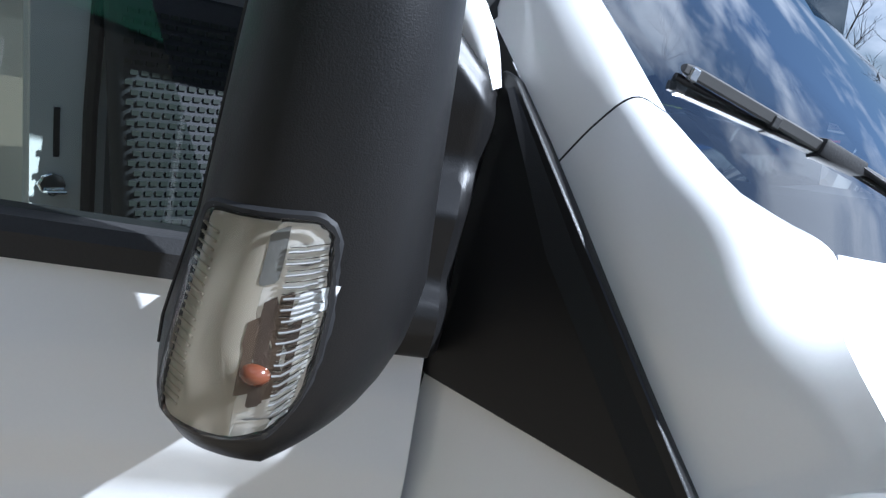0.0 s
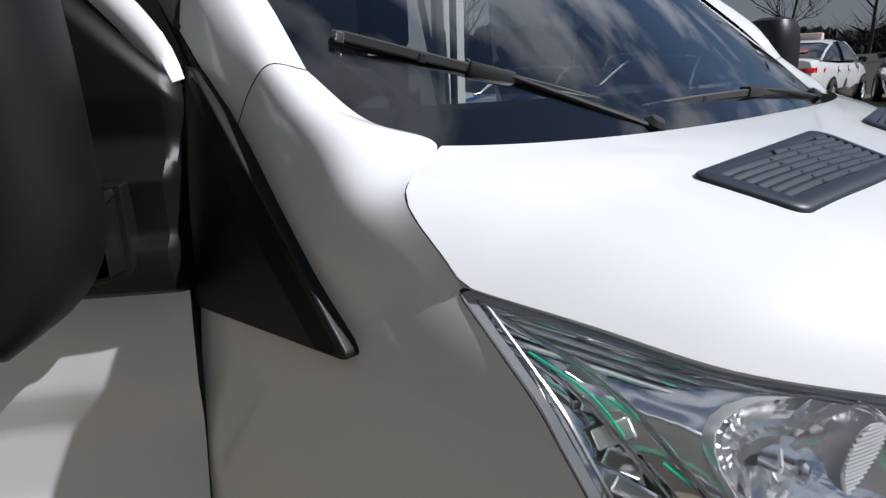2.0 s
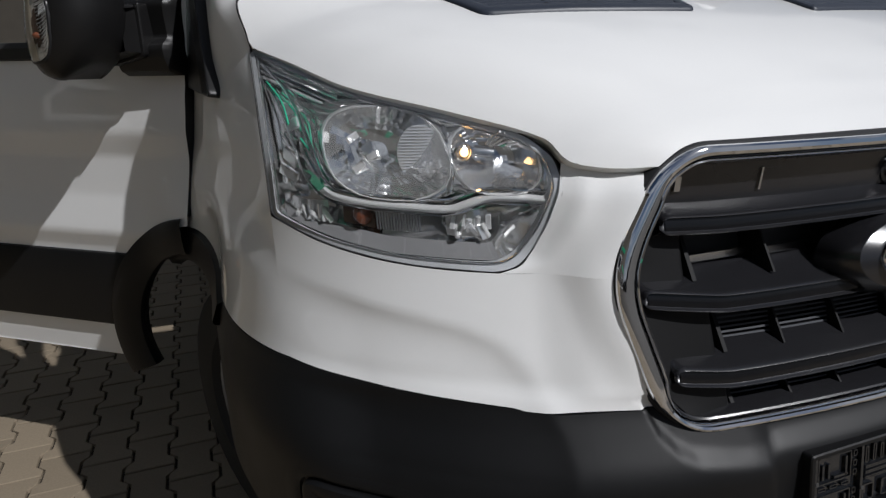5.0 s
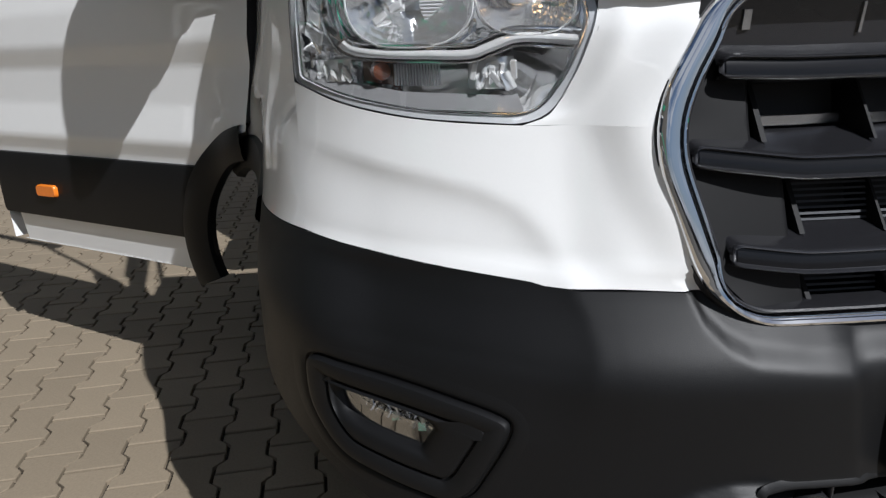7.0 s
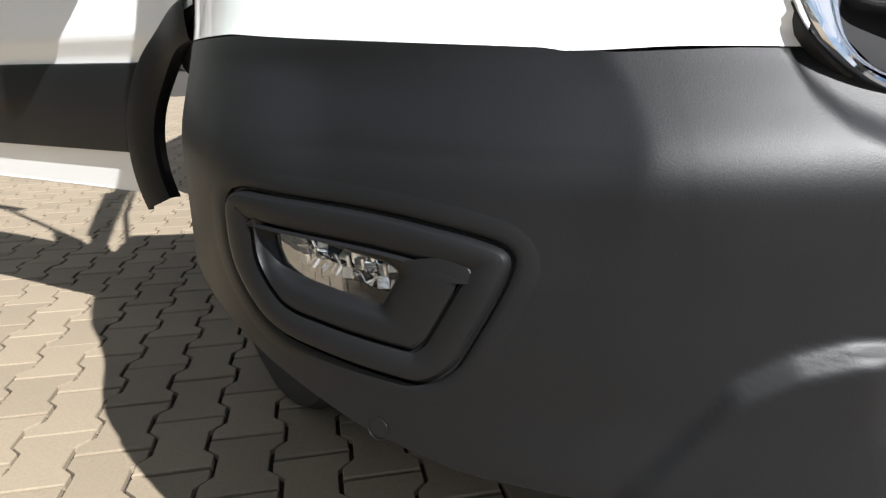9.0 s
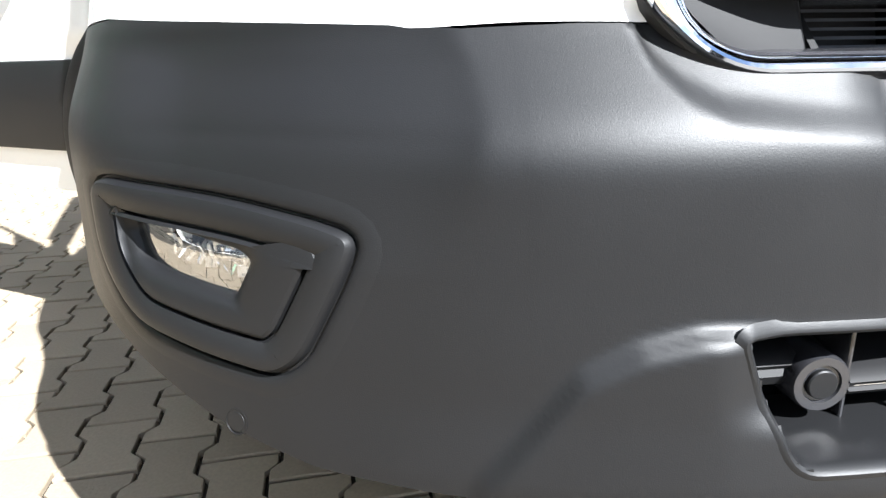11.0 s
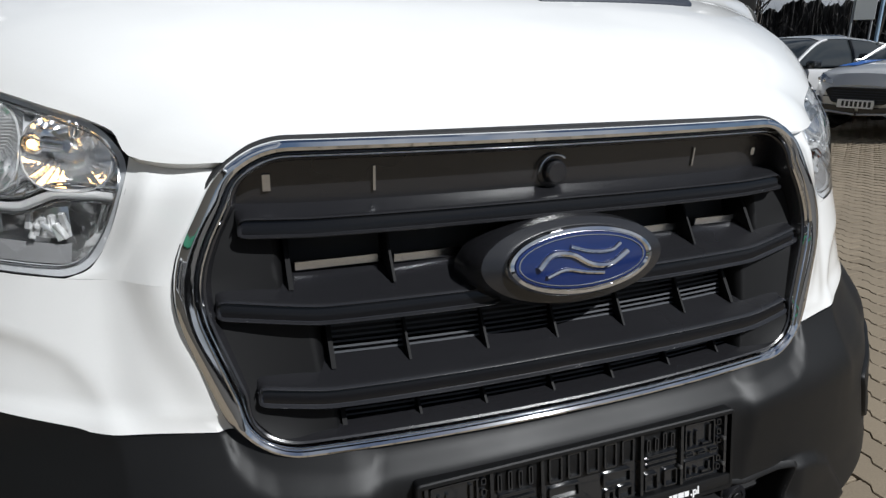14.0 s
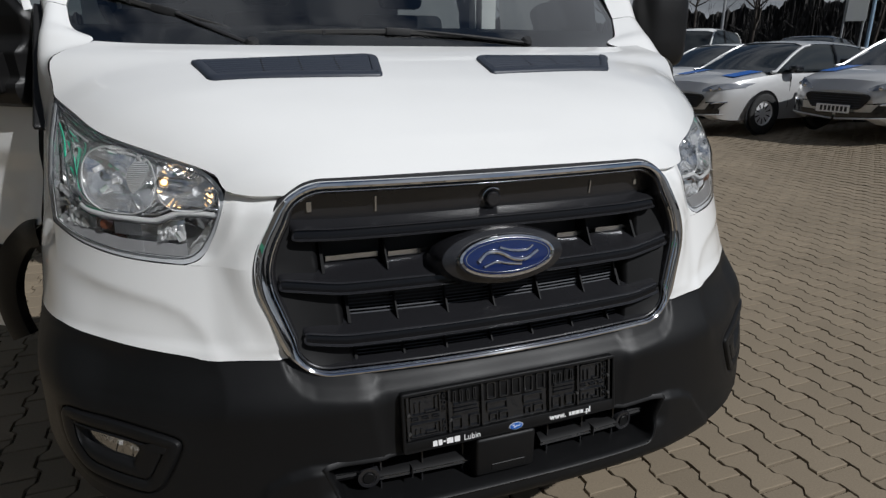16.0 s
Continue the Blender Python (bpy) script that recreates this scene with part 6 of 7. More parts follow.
for w, zz in ((-0.002, 0.742), (0.012, 0.738), (0.018, 0.725), (0.016, 0.64), (0.016, 0.545), (0.012, 0.530), (-0.004, 0.526)):
    us = [arch_u(zz, 0.50) + (LEN - 0.01 - arch_u(zz, 0.50)) * k / 30 for k in range(31)]
    loops.append([dr(u, zz, w + front_swell(u, zz) - swell(zz)) for u in us])
rings(bm, loops, close=False)
part("cladding", bm, BLACK, door, "black plastic side moulding")
bm = bmesh.new()
loops = []
for r, w in ((0.432, -0.016), (0.425, 0.008), (0.428, 0.020), (0.436, 0.025), (0.470, 0.0265), (0.500, 0.024), (0.510, 0.019), (0.514, -0.002)):
    lp = []
    for k in range(41):
        u, zz = door_arch(radians(-26 + 108 * k / 40), r)
        u = max(0.012, u)
        lp.append(dr(u, zz, w + (front_swell(u, zz) - swell(zz))))
    loops.append(lp)
rings(bm, loops, close=False)
part("arch_moulding", bm, BLACK, door)
mk = new("side_marker")
mk.parent = door
bm = bmesh.new()
o = rounded([(0.905, 0.602), (1.005, 0.600), (1.005, 0.640), (0.905, 0.642)], 0.014, 5)
rings(bm, [[dr(p.x, p.y, w) for p in inset(o, d)] for d, w in ((0, 0.014), (0.001, 0.024), (0.004, 0.028))], cap_last=True)
part("amber_lens", bm, AMBER, mk, "orange side marker lamp")
# belt strip and window
bm = bmesh.new()
loops = []
for w, zz in ((0.0, 1.232), (0.012, 1.236), (0.014, 1.262), (0.006, 1.275), (-0.03, 1.278)):
    loops.append([dr(0.10 + (LEN - 0.11) * k / 10, zz + 0.006 * k / 10, w) for k in range(11)])
rings(bm, loops, close=False)
part("belt_strip", bm, RUBBER, door)
wg = part("window_glass", sheet(lambda u, v: dr(0.23 + (LEN - 0.30) * u + 0.28 * v * (1 - u), 1.262 + 0.70 * v, -0.012 - 0.09 * v), 6, 6), DOORGLASS, door)
wg.visible_shadow = False
for a, b, r in (((0.42, 2.00), (LEN - 0.05, 2.00), 0.030), ((LEN - 0.03, 1.26), (LEN - 0.04, 2.00), 0.030)):
    bm = bmesh.new()
    tube(bm, [dr(a[0] + (b[0] - a[0]) * k / 8, a[1] + (b[1] - a[1]) * k / 8, -0.02 - 0.10 * (a[1] + (b[1] - a[1]) * k / 8 - 1.26)) for k in range(9)], r, 8)
    part("window_frame", bm, PAINT, door)
bm = bmesh.new()
bm.faces.new([bm.verts.new(dr(u, z, w)) for u, z, w in ((0.06, 1.165, 0.008), (0.20, 1.235, 0.004), (0.20, 1.66, -0.03), (0.03, 1.48, -0.012))])
bmesh.ops.solidify(bm, geom=bm.faces[:], thickness=0.012)
part("mirror_mount", bm, MIRBLACK, door)
frame_in = line((0.0, 1.457, 0), (0.10, 1.566, 0), (0.25, 1.73, 0), (0.47, 1.985, 0))
frame_out = line((0.0, 1.466, 0), (0.012, 1.514, 0), (0.042, 1.56, 0), (0.145, 1.685, 0), (0.445, 2.02, 0))
part("front_frame", sheet(lambda u, v: (lambda p: dr(p.x, p.y, -0.012 - 0.10 * max(0.0, p.y - 1.45) + 0.006 * math.sin(v * math.pi)))(frame_in(u).lerp(frame_out(u), 0.3 + 0.7 * v)), 40, 6, 0.012), PAINT, door)

# ---- door mirror, carried by the open door ----
mirror = new("door_mirror")
mirror.parent = van
MC = Vector((-1.245, 1.030, 0))
MA, MB = Vector((0.80, -0.60, 0)), Vector((-0.60, -0.80, 0))


def shell(phi, z, out=0.0):
    """The mirror housing: phi round it, z up."""
    k = interp(z, (1.192, 1.198, 1.210, 1.232, 1.28, 1.50, 1.60, 1.64, 1.655), (0.50, 0.66, 0.82, 0.93, 1.0, 0.98, 0.88, 0.70, 0.45))
    ca, sa = math.cos(phi), math.sin(phi)
    a = 0.091 * k * interp(z, (1.25, 1.30, 1.36, 1.52, 1.60), (1.0, 0.94, 0.86, 0.72, 0.70)) * math.copysign(abs(ca) ** 0.85, ca)
    b = 0.092 * k * math.copysign(abs(sa) ** 0.85, sa)
    shift = -0.10 * (1.36 - z) - 0.004 - 0.05 * max(0.0, z - 1.36)
    n = (MA * ca / 0.091 + MB * sa / 0.092).normalized()
    p = MC + MA * (a + shift) + MB * b + n * out
    lift = 0.060 * max(0.0, a / 0.091) * smooth01((1.40 - z) / 0.16)
    return Vector((p.x, p.y, z + lift))


bm = bmesh.new()
zs = [1.192, 1.195, 1.2, 1.207, 1.218, 1.234, 1.256, 1.285] + [1.33 + 0.03 * k for k in range(9)] + [1.60, 1.62, 1.635, 1.646, 1.655]
rings(bm, [[shell(k * math.tau / 64, z) for k in range(64)] for z in zs], cap_first=True, cap_last=True)
part("housing", bm, MIRBLACK, mirror, "matt black mirror housing")
bm = bmesh.new()
tube(bm, [shell(radians(168), z, 0.0005) for z in [1.26 + 0.02 * k for k in range(18)]], 0.0016, 6)
part("housing_joint", bm, DARK, mirror)


def face_phi(a, z):
    """phi on the outer face for a place a along the housing's depth."""
    best = min((abs((shell(radians(d), z) - MC).dot(MA) - a), d) for d in range(20, 175, 1))
    return radians(best[1])


IND = rounded([(-0.067, 1.374), (0.000, 1.381), (0.010, 1.372), (0.012, 1.30), (0.000, 1.246), (-0.035, 1.226), (-0.084, 1.228), (-0.088, 1.245)], [0.010, 0.006, 0.008, 0.03, 0.03, 0.03, 0.010, 0.01], 4)
IND = resample(IND, 0.006)


def on_shell(p, out):
    return shell(face_phi(p.x, p.y), p.y, out)


bm = bmesh.new()
rings(bm, [[on_shell(p, h) for p in inset(IND, d)] for d, h in ((-0.003, 0.0), (-0.001, 0.003), (0.002, 0.003), (0.003, 0.0))])
ind = part("indicator", bm, DARK, mirror)
bm = bmesh.new()
fill_loop(bm, inset(IND, 0.001), lambda p: on_shell(p, 0.0035))
il = part("indicator_lens", bm, LENS, ind, "clear ribbed indicator lens")
il.visible_shadow = False
bm = bmesh.new()
rings(bm, [[on_shell(p, h) for p in inset(IND, d)] for d, h in ((0.003, 0.0035), (0.0045, 0.0045), (0.006, 0.0035))])
part("lens_bead", bm, LENS, ind)
bm = bmesh.new()
left = [p for p in inset(IND, 0.004)]
mid_a = lambda z: interp(z, (1.228, 1.38), (-0.040, -0.022))
fill_loop(bm, [Vector((min(p.x, mid_a(p.y)), p.y)) for p in left], lambda p: on_shell(p, 0.0012))
part("frosted_guide", bm, BEIGE, ind)
bm = bmesh.new()
fill_loop(bm, [Vector((max(p.x, mid_a(p.y)), p.y)) for p in left], lambda p: on_shell(p, 0.0008 - 0.0 * p.x))
part("reflector", bm, RIPPLE, ind)
# flat smoked strips: the bulb chamber's depth and shade are put into their colours
for k, (a0, a1, z0, z1, mt) in enumerate(((-0.038, -0.030, 1.262, 1.318, SMOKE), (-0.030, -0.022, 1.255, 1.332, SMOKEDARK), (-0.022, -0.014, 1.262, 1.336, SMOKE), (-0.014, -0.008, 1.268, 1.322, SMOKEDARK),
                                          (-0.030, -0.020, 1.335, 1.374, SMOKEGREY), (-0.012, 0.010, 1.352, 1.357, SMOKEGREY), (-0.034, -0.010, 1.247, 1.252, SMOKEGREY))):
    bm = bmesh.new()
    fill_loop(bm, [Vector(p) for p in resample(rounded([(a0, z0), (a1, z0 + 0.004), (a1 + 0.004, z1), (a0 + 0.004, z1 - 0.006)], 0.002, 2), 0.004)], lambda p, k=k: on_shell(p, 0.0014 + 0.0002 * (k % 2)))
    part("chamber_strip", bm, mt, ind)
# white patch painted for the bright highlight on the reflector
bm = bmesh.new()
fill_loop(bm, [Vector(p) for p in resample(rounded([(-0.012, 1.318), (0.012, 1.322), (0.015, 1.338), (-0.006, 1.336)], 0.003, 3), 0.004)], lambda p: on_shell(p, 0.0020))
part("painted_highlight", bm, WHITEPRINT, ind)
for k in range(34):
    z = 1.246 + k * 0.0035
    bm = bmesh.new()
    right_end = interp(z, (1.246, 1.30, 1.365), (-0.006, 0.006, 0.006))
    tube(bm, [on_shell(Vector((-0.016 + (right_end + 0.016) * j / 5, z + 0.005 * j / 5)), 0.0022) for j in range(6)], 0.0008, 5)
    part("lens_rib", bm, LENS if k % 2 else REFLECT, ind)
for k in range(22):
    z = 1.245 + k * 0.0055
    bm = bmesh.new()
    al = interp(z, (1.24, 1.376), (-0.083, -0.065))
    tube(bm, [on_shell(Vector((al + 0.010 * j / 3, z - 0.002 * j / 3)), 0.0022) for j in range(4)], 0.0010, 5)
    part("edge_rib", bm, BEIGE, ind)
bm = bmesh.new()
pb = on_shell(Vector((-0.026, 1.280)), 0.0)
nb = (on_shell(Vector((-0.026, 1.280)), 0.01) - pb).normalized()
bmesh.ops.create_uvsphere(bm, u_segments=16, v_segments=10, radius=0.0085, matrix=Matrix.Translation(pb - nb * 0.002) @ Matrix.Diagonal((1.2, 1.2, 0.9, 1)))
part("amber_bulb", bm, AMBERDEEP, ind)
# sculpted foot on the door's front corner, and the arm that carries the housing
FOOT_Z = (1.195, 1.206, 1.235, 1.252, 1.264, 1.276, 1.284, 1.340, 1.348, 1.354, 1.372, 1.385, 1.398, 1.415, 1.45, 1.50, 1.60, 1.75)
FOOT_W = (0.030, 0.052, 0.064, 0.066, 0.062, 0.046, 0.043, 0.050, 0.051, 0.047, 0.030, 0.018, 0.013, 0.016, 0.022, 0.020, 0.010, 0.000)


def foot(u, v):
    """u back from the hinge edge, v up to a slanting top edge."""
    d = 0.003 + 0.15 * u
    z = 1.195 + v * (0.262 + 1.09 * d)
    e = math.sqrt(min(1.0, u * 9.0))
    crown = 0.012 * smooth01((v - 0.90) / 0.10)
    return dr(d - 0.012 * smooth01((z - 1.30) / 0.15) * (1 - u), z, interp(z, FOOT_Z, FOOT_W) * (0.15 + 0.85 * e) - crown)


bm = bmesh.new()
grid(bm, foot, 26, 90)
part("foot", bm, MIRBLACK, mirror, angle=0.5)
bm = bmesh.new()
arm_o = resample(rounded([(0.058, 1.238), (0.16, 1.215), (0.16, 1.345), (0.058, 1.350)], [0.010, 0.02, 0.02, 0.004], 4), 0.015)
rings(bm, [[dr(p.x, p.y, w) for p in inset(arm_o, d)] for d, w in ((0.0, 0.02), (0.0, 0.075), (0.002, 0.079), (0.008, 0.080), (0.010, 0.088), (0.014, 0.12))])
part("arm", bm, MIRBLACK, mirror, angle=0.4)
bm = bmesh.new()
tube(bm, [dr(0.062 + 0.09 * k / 10, 1.343 - 0.012 * k / 10, 0.081) for k in range(11)], 0.0035, 6)
part("arm_ridge", bm, MIRBLACK, mirror)

# far side mirror
fm = new("door_mirror")
fm.parent = van
bm = bmesh.new()
zs2 = [1.30, 1.306, 1.32, 1.35, 1.41, 1.48, 1.54, 1.585, 1.61, 1.62]
ks = [0.5, 0.75, 0.9, 1, 1, 1, 0.98, 0.9, 0.75, 0.5]
rings(bm, [[Vector((1.140 + 0.110 * k * math.copysign(abs(math.cos(a)) ** 0.7, math.cos(a)), 1.075 + 0.085 * k * math.copysign(abs(math.sin(a)) ** 0.8, math.sin(a)), z)) for a in [i * math.tau / 40 for i in range(40)]] for z, k in zip(zs2, ks)], cap_first=True, cap_last=True)
part("housing", bm, MIRBLACK, fm)
bm = bmesh.new()
tube(bm, [(1.05, 1.12, 1.34), (1.07, 1.08, 1.34), (1.12, 1.04, 1.34)], [0.06, 0.05, 0.05], 12, flat=0.9)
part("arm", bm, MIRBLACK, fm)

# ---- surroundings: parked cars, poles, woods ----


def rise(x, y):
    """The paved yard climbs gently away to one side."""
    return 0.05 * max(0.0, min(40.0, x - 0.6 * y - 3.0)) * smooth01((x - 3) / 6)


def car(name, label, x, y, heading, paint, length=4.38, width=1.82, height=1.47, saloon=False, stripe=None, sign=False, plate=True, group="parked cars", rear_lights=True):
    """A parked car: front towards +X before it is turned to its heading."""
    root = thing(name, label, "car", group)
    L, hw = length, width / 2
    st = [0.0, 0.05, 0.12, 0.24, 0.45, 0.9, 1.25, L * 0.45, L * 0.65, L * 0.82, L - 0.35, L - 0.10, L - 0.02, L]
    ww = [0.60, 0.74, 0.83, 0.90, 0.96, 0.99, 1.0, 1.0, 1.0, 0.98, 0.94, 0.88, 0.80, 0.72]
    zt = [0.62, 0.73, 0.79, 0.83, 0.88, 0.94, 0.975, 0.98, 0.99, 1.02, 1.04 if not saloon else 1.06, 1.02, 0.95, 0.80]
    zb = [0.30, 0.24, 0.21, 0.19, 0.18, 0.18, 0.18, 0.18, 0.18, 0.19, 0.22, 0.28, 0.36, 0.42]

    def sect(i):
        w = hw * ww[i]
        b, t = zb[i], zt[i]
        xs = L / 2 - st[i]
        pts = [(0.75, b), (0.95, b + 0.03), (0.985, b + 0.20), (1.0, (b + t) / 2 + 0.02), (0.985, t - 0.14), (0.93, t - 0.03), (0.80, t + 0.004), (0.4, t + 0.030), (0.0, t + 0.038)]
        left = [Vector((xs, -w * p, z)) for p, z in pts]
        return left + [Vector((v.x, -v.y, v.z)) for v in left[-2::-1]]
    def front_at(y, z, sd):
        """The point of the nose at half-width y and height z, a little proud."""
        lo, hi = 0.0, 1.1
        for _ in range(24):
            m = (lo + hi) / 2
            t, b = interp(m, st, zt), interp(m, st, zb)
            w = hw * interp(m, st, ww) * interp(t + 0.004 - z, (-0.03, 0.0, 0.034, 0.144, (t - b) / 2, 1), (0.4, 0.80, 0.93, 0.985, 1.0, 1.0)) if z < t + 0.03 else 0.0
            lo, hi = (lo, m) if w >= y else (m, hi)
        return Vector((L / 2 - hi + 0.014, sd * (y + 0.006), z + 0.004))

    def rear_at(y, z, sd):
        """The point of the tail at half-width y and height z, a little proud."""
        lo, hi = L, L - 1.1
        for _ in range(24):
            m = (lo + hi) / 2
            t, b = interp(m, st, zt), interp(m, st, zb)
            w = hw * interp(m, st, ww) * interp(t - z, (-0.03, 0.0, 0.034, 0.144, (t - b) / 2, 1), (0.4, 0.80, 0.93, 0.985, 1.0, 1.0)) if b < z < t + 0.03 else 0.0
            lo, hi = (lo, m) if w >= y else (m, hi)
        return Vector((L / 2 - hi - 0.014, sd * (y + 0.006), z))
    bm = bmesh.new()
    n = 46
    secs = [sect(i) for i in range(len(st))]
    loops = []
    for k in range(n + 1):
        t = st[-1] * (k / n)
        lp = []
        for j in range(len(secs[0])):
            lp.append(spline(t, st, [sc[j] for sc in secs]))
        loops.append(lp)
    rings(bm, loops, close=False, cap_first=False)
    for lp in (secs[0], secs[-1]):
        bm.faces.new([bm.verts.new(p) for p in lp])
    wheels_x = (L / 2 - 0.88, L / 2 - 0.88 - 2.68)
    part("body", bm, paint, root)
    # greenhouse
    if saloon:
        prof = [(L / 2 - 1.10, 0.97), (L / 2 - 1.85, height - 0.06), (L / 2 - 2.2, height), (L / 2 - 3.0, height - 0.02), (L / 2 - 3.75, height - 0.20), (L / 2 - 4.35, 1.05)]
    else:
        prof = [(L / 2 - 1.02, 0.96), (L / 2 - 1.80, height - 0.07), (L / 2 - 2.2, height), (L / 2 - 3.2, height - 0.04), (L / 2 - 3.85, height - 0.16), (L / 2 - 4.22, 1.04)]
    cf = line(*[(a, 0, b) for a, b in prof])
    loops = []
    for k in range(25):
        p = cf(k / 24)
        t01 = (p.z - 0.98) / (height - 0.98)
        wt = hw * (0.93 - 0.20 * max(0, t01))
        base = hw * 0.93
        low = interp(p.x, (-L / 2, L / 2), (1.03, 0.96))
        loops.append([Vector((p.x, -base, low)), Vector((p.x, -(base + wt) / 2 - 0.01, (low + p.z) / 2)), Vector((p.x, -wt, max(low, p.z - 0.05))), Vector((p.x, -wt * 0.75, p.z)), Vector((p.x, 0, p.z + 0.015)),
                      Vector((p.x, wt * 0.75, p.z)), Vector((p.x, wt, max(low, p.z - 0.05))), Vector((p.x, (base + wt) / 2 + 0.01, (low + p.z) / 2)), Vector((p.x, base, low))])
    bm = bmesh.new()
    rings(bm, loops, close=False)
    part("glass_house", bm, CARWINDOW, root, "dark tinted windows")
    # roof skin and pillars laid over the glass
    i0, i1 = 7, 19 if not saloon else 17
    bm = bmesh.new()
    up = Vector((0, 0, 0.008))
    rings(bm, [[q + up + Vector((0, math.copysign(0.006, q.y), 0)) for q in lp[2:7]] for lp in loops[i0:i1]], close=False)
    part("roof", bm, paint, root)
    for sd in (-1, 1):
        for ks in ((0, 8), (12, 13), (i1 - 2, 24)):
            bm = bmesh.new()
            pts = []
            if ks[1] - ks[0] == 1:
                lp = loops[ks[0]]
                side = lp[:3] if sd < 0 else lp[8:5:-1]
                pts = [q + Vector((0, sd * 0.010, 0)) for q in side]
            else:
                for k in range(ks[0], ks[1] + 1):
                    pts.append(loops[k][2 if sd < 0 else 6] + Vector((0, sd * 0.008, 0.0)))
            tube(bm, pts, 0.026 if ks[1] - ks[0] > 1 else 0.03, 6)
            part("pillar", bm, paint if ks[1] - ks[0] > 1 else GLOSSBLACK, root)
        # door seams, handles, mirror
        for dx in (L / 2 - 1.45, L / 2 - 2.35, L / 2 - 3.2):
            bm = bmesh.new()
            box(bm, dx - 0.004, dx + 0.004, sd * hw * 0.99 - 0.006, sd * hw * 0.99 + 0.006, 0.40, 0.90)
            part("door_gap", bm, DARK, root)
        for dx in (L / 2 - 2.22, L / 2 - 3.08):
            bm = bmesh.new()
            box(bm, dx - 0.09, dx + 0.09, sd * hw - 0.015, sd * hw + 0.02, 0.80, 0.825, None, 0.008, 2)
            part("door_handle", bm, paint, root)
        bm = bmesh.new()
        box(bm, L / 2 - 1.55, L / 2 - 1.35, sd * (hw + 0.06) - 0.08, sd * (hw + 0.06) + 0.08, 0.96, 1.09, None, 0.04, 3)
        part("wing_mirror", bm, GLOSSBLACK, root)
        for wx in wheels_x:
            bm = bmesh.new()
            mm = Matrix.Translation((wx, sd * (hw - 0.012), 0.32)) @ Matrix.Rotation(radians(-90 * sd), 4, "X")
            lathe(bm, [(0.0, 0.016), (0.36, 0.016), (0.375, 0.024), (0.365, 0.026), (0.36, 0.018)], mm, 32)
            part("wheel_arch", bm, DARK, root)
            wheel(Matrix.Translation((wx, sd * (hw - 0.030), 0.318)) @ Matrix.Rotation(radians(-90 * sd), 4, "X"), 0.318, 0.16, root, ALLOY, slots=10)
        # lamps
        bm = bmesh.new()
        grid(bm, lambda u, v: front_at(hw * (0.46 + 0.49 * u), 0.650 + 0.075 * u + (0.045 + 0.055 * math.sin(u * 2.6)) * v, sd), 18, 5)
        hl = part("headlight", bm, CARLAMP, root)
        for u in (0.35, 0.62):
            bm = bmesh.new()
            q = front_at(hw * (0.46 + 0.49 * u), 0.675 + 0.075 * u, sd)
            lathe(bm, [(0.0, 0.012), (0.022, 0.010), (0.030, 0.002), (0.032, -0.02)], Matrix.Translation(q) @ Matrix.Rotation(radians(90), 4, "Y"), 14)
            part("lamp_bowl", bm, CHROME, hl)
        bm = bmesh.new()
        grid(bm, lambda u, v: rear_at(hw * (0.42 + 0.54 * u), 0.80 - 0.02 * u + (0.06 + 0.05 * u) * v, sd), 12, 4)
        part("tail_light", bm, RED, root)
        bm = bmesh.new()
        grid(bm, lambda u, v: front_at(hw * (0.66 + 0.22 * u - 0.10 * (1 - v)), 0.34 + 0.03 * u + 0.14 * v, sd), 8, 5)
        intake = part("bumper_intake", bm, GLOSSBLACK, root)
        bm = bmesh.new()
        tube(bm, [front_at(hw * (0.68 + 0.20 * k / 6), 0.475 + 0.03 * k / 6, sd) for k in range(7)], 0.010, 6)
        part("bright_edge", bm, CHROME, intake)
        bm = bmesh.new()
        grid(bm, lambda u, v: front_at(hw * (0.02 + 0.80 * u), 0.255 + 0.05 * u + 0.085 * v, sd), 12, 3)
        part("lower_intake", bm, GLOSSBLACK, root)
        bm = bmesh.new()
        tube(bm, [front_at(hw * (0.02 + 0.84 * k / 10), 0.262 + 0.055 * k / 10, sd) + Vector((0.012, 0, -0.012)) for k in range(11)], 0.014, 6)
        part("lower_lip", bm, paint, root)
    bm = bmesh.new()
    o = rounded([(-0.50, 0.57), (-0.36, 0.40), (0.36, 0.40), (0.50, 0.57), (0.44, 0.62), (-0.44, 0.62)], 0.04, 4)
    rings(bm, [[Vector((L / 2 + b + 0.03 - 0.09 * p.x * p.x, p.x, p.y)) for p in inset(o, d)] for d, b in ((0, -0.01), (0.004, 0.03), (0.02, 0.03), (0.025, 0.018))], cap_last=True)
    gr = part("radiator_grille", bm, RUBBER, root)
    for k in range(5):
        bm = bmesh.new()
        tube(bm, [(L / 2 + 0.052 - 0.09 * yy * yy, yy, 0.43 + 0.035 * k) for yy in [-0.38 + 0.76 * j / 8 for j in range(9)]], 0.006, 6)
        part("grille_slat", bm, VENTGREY, gr)
    if plate:
        for xx in (L / 2 + 0.066, -L / 2 - 0.03):
            bm = bmesh.new()
            zc = 0.40 if xx > 0 else 0.62
            box(bm, xx - 0.006, xx + 0.006, -0.26, 0.26, zc - 0.057, zc + 0.057, None, 0.004, 1)
            pl = part("number_plate", bm, WHITEPRINT, root)
            for k in range(7):
                bm = bmesh.new()
                yy = -0.19 + 0.063 * k
                box(bm, xx - 0.0085, xx + 0.0085, yy, yy + 0.036, zc - 0.036, zc + 0.036)
                part("plate_bar", bm, DARK, pl)
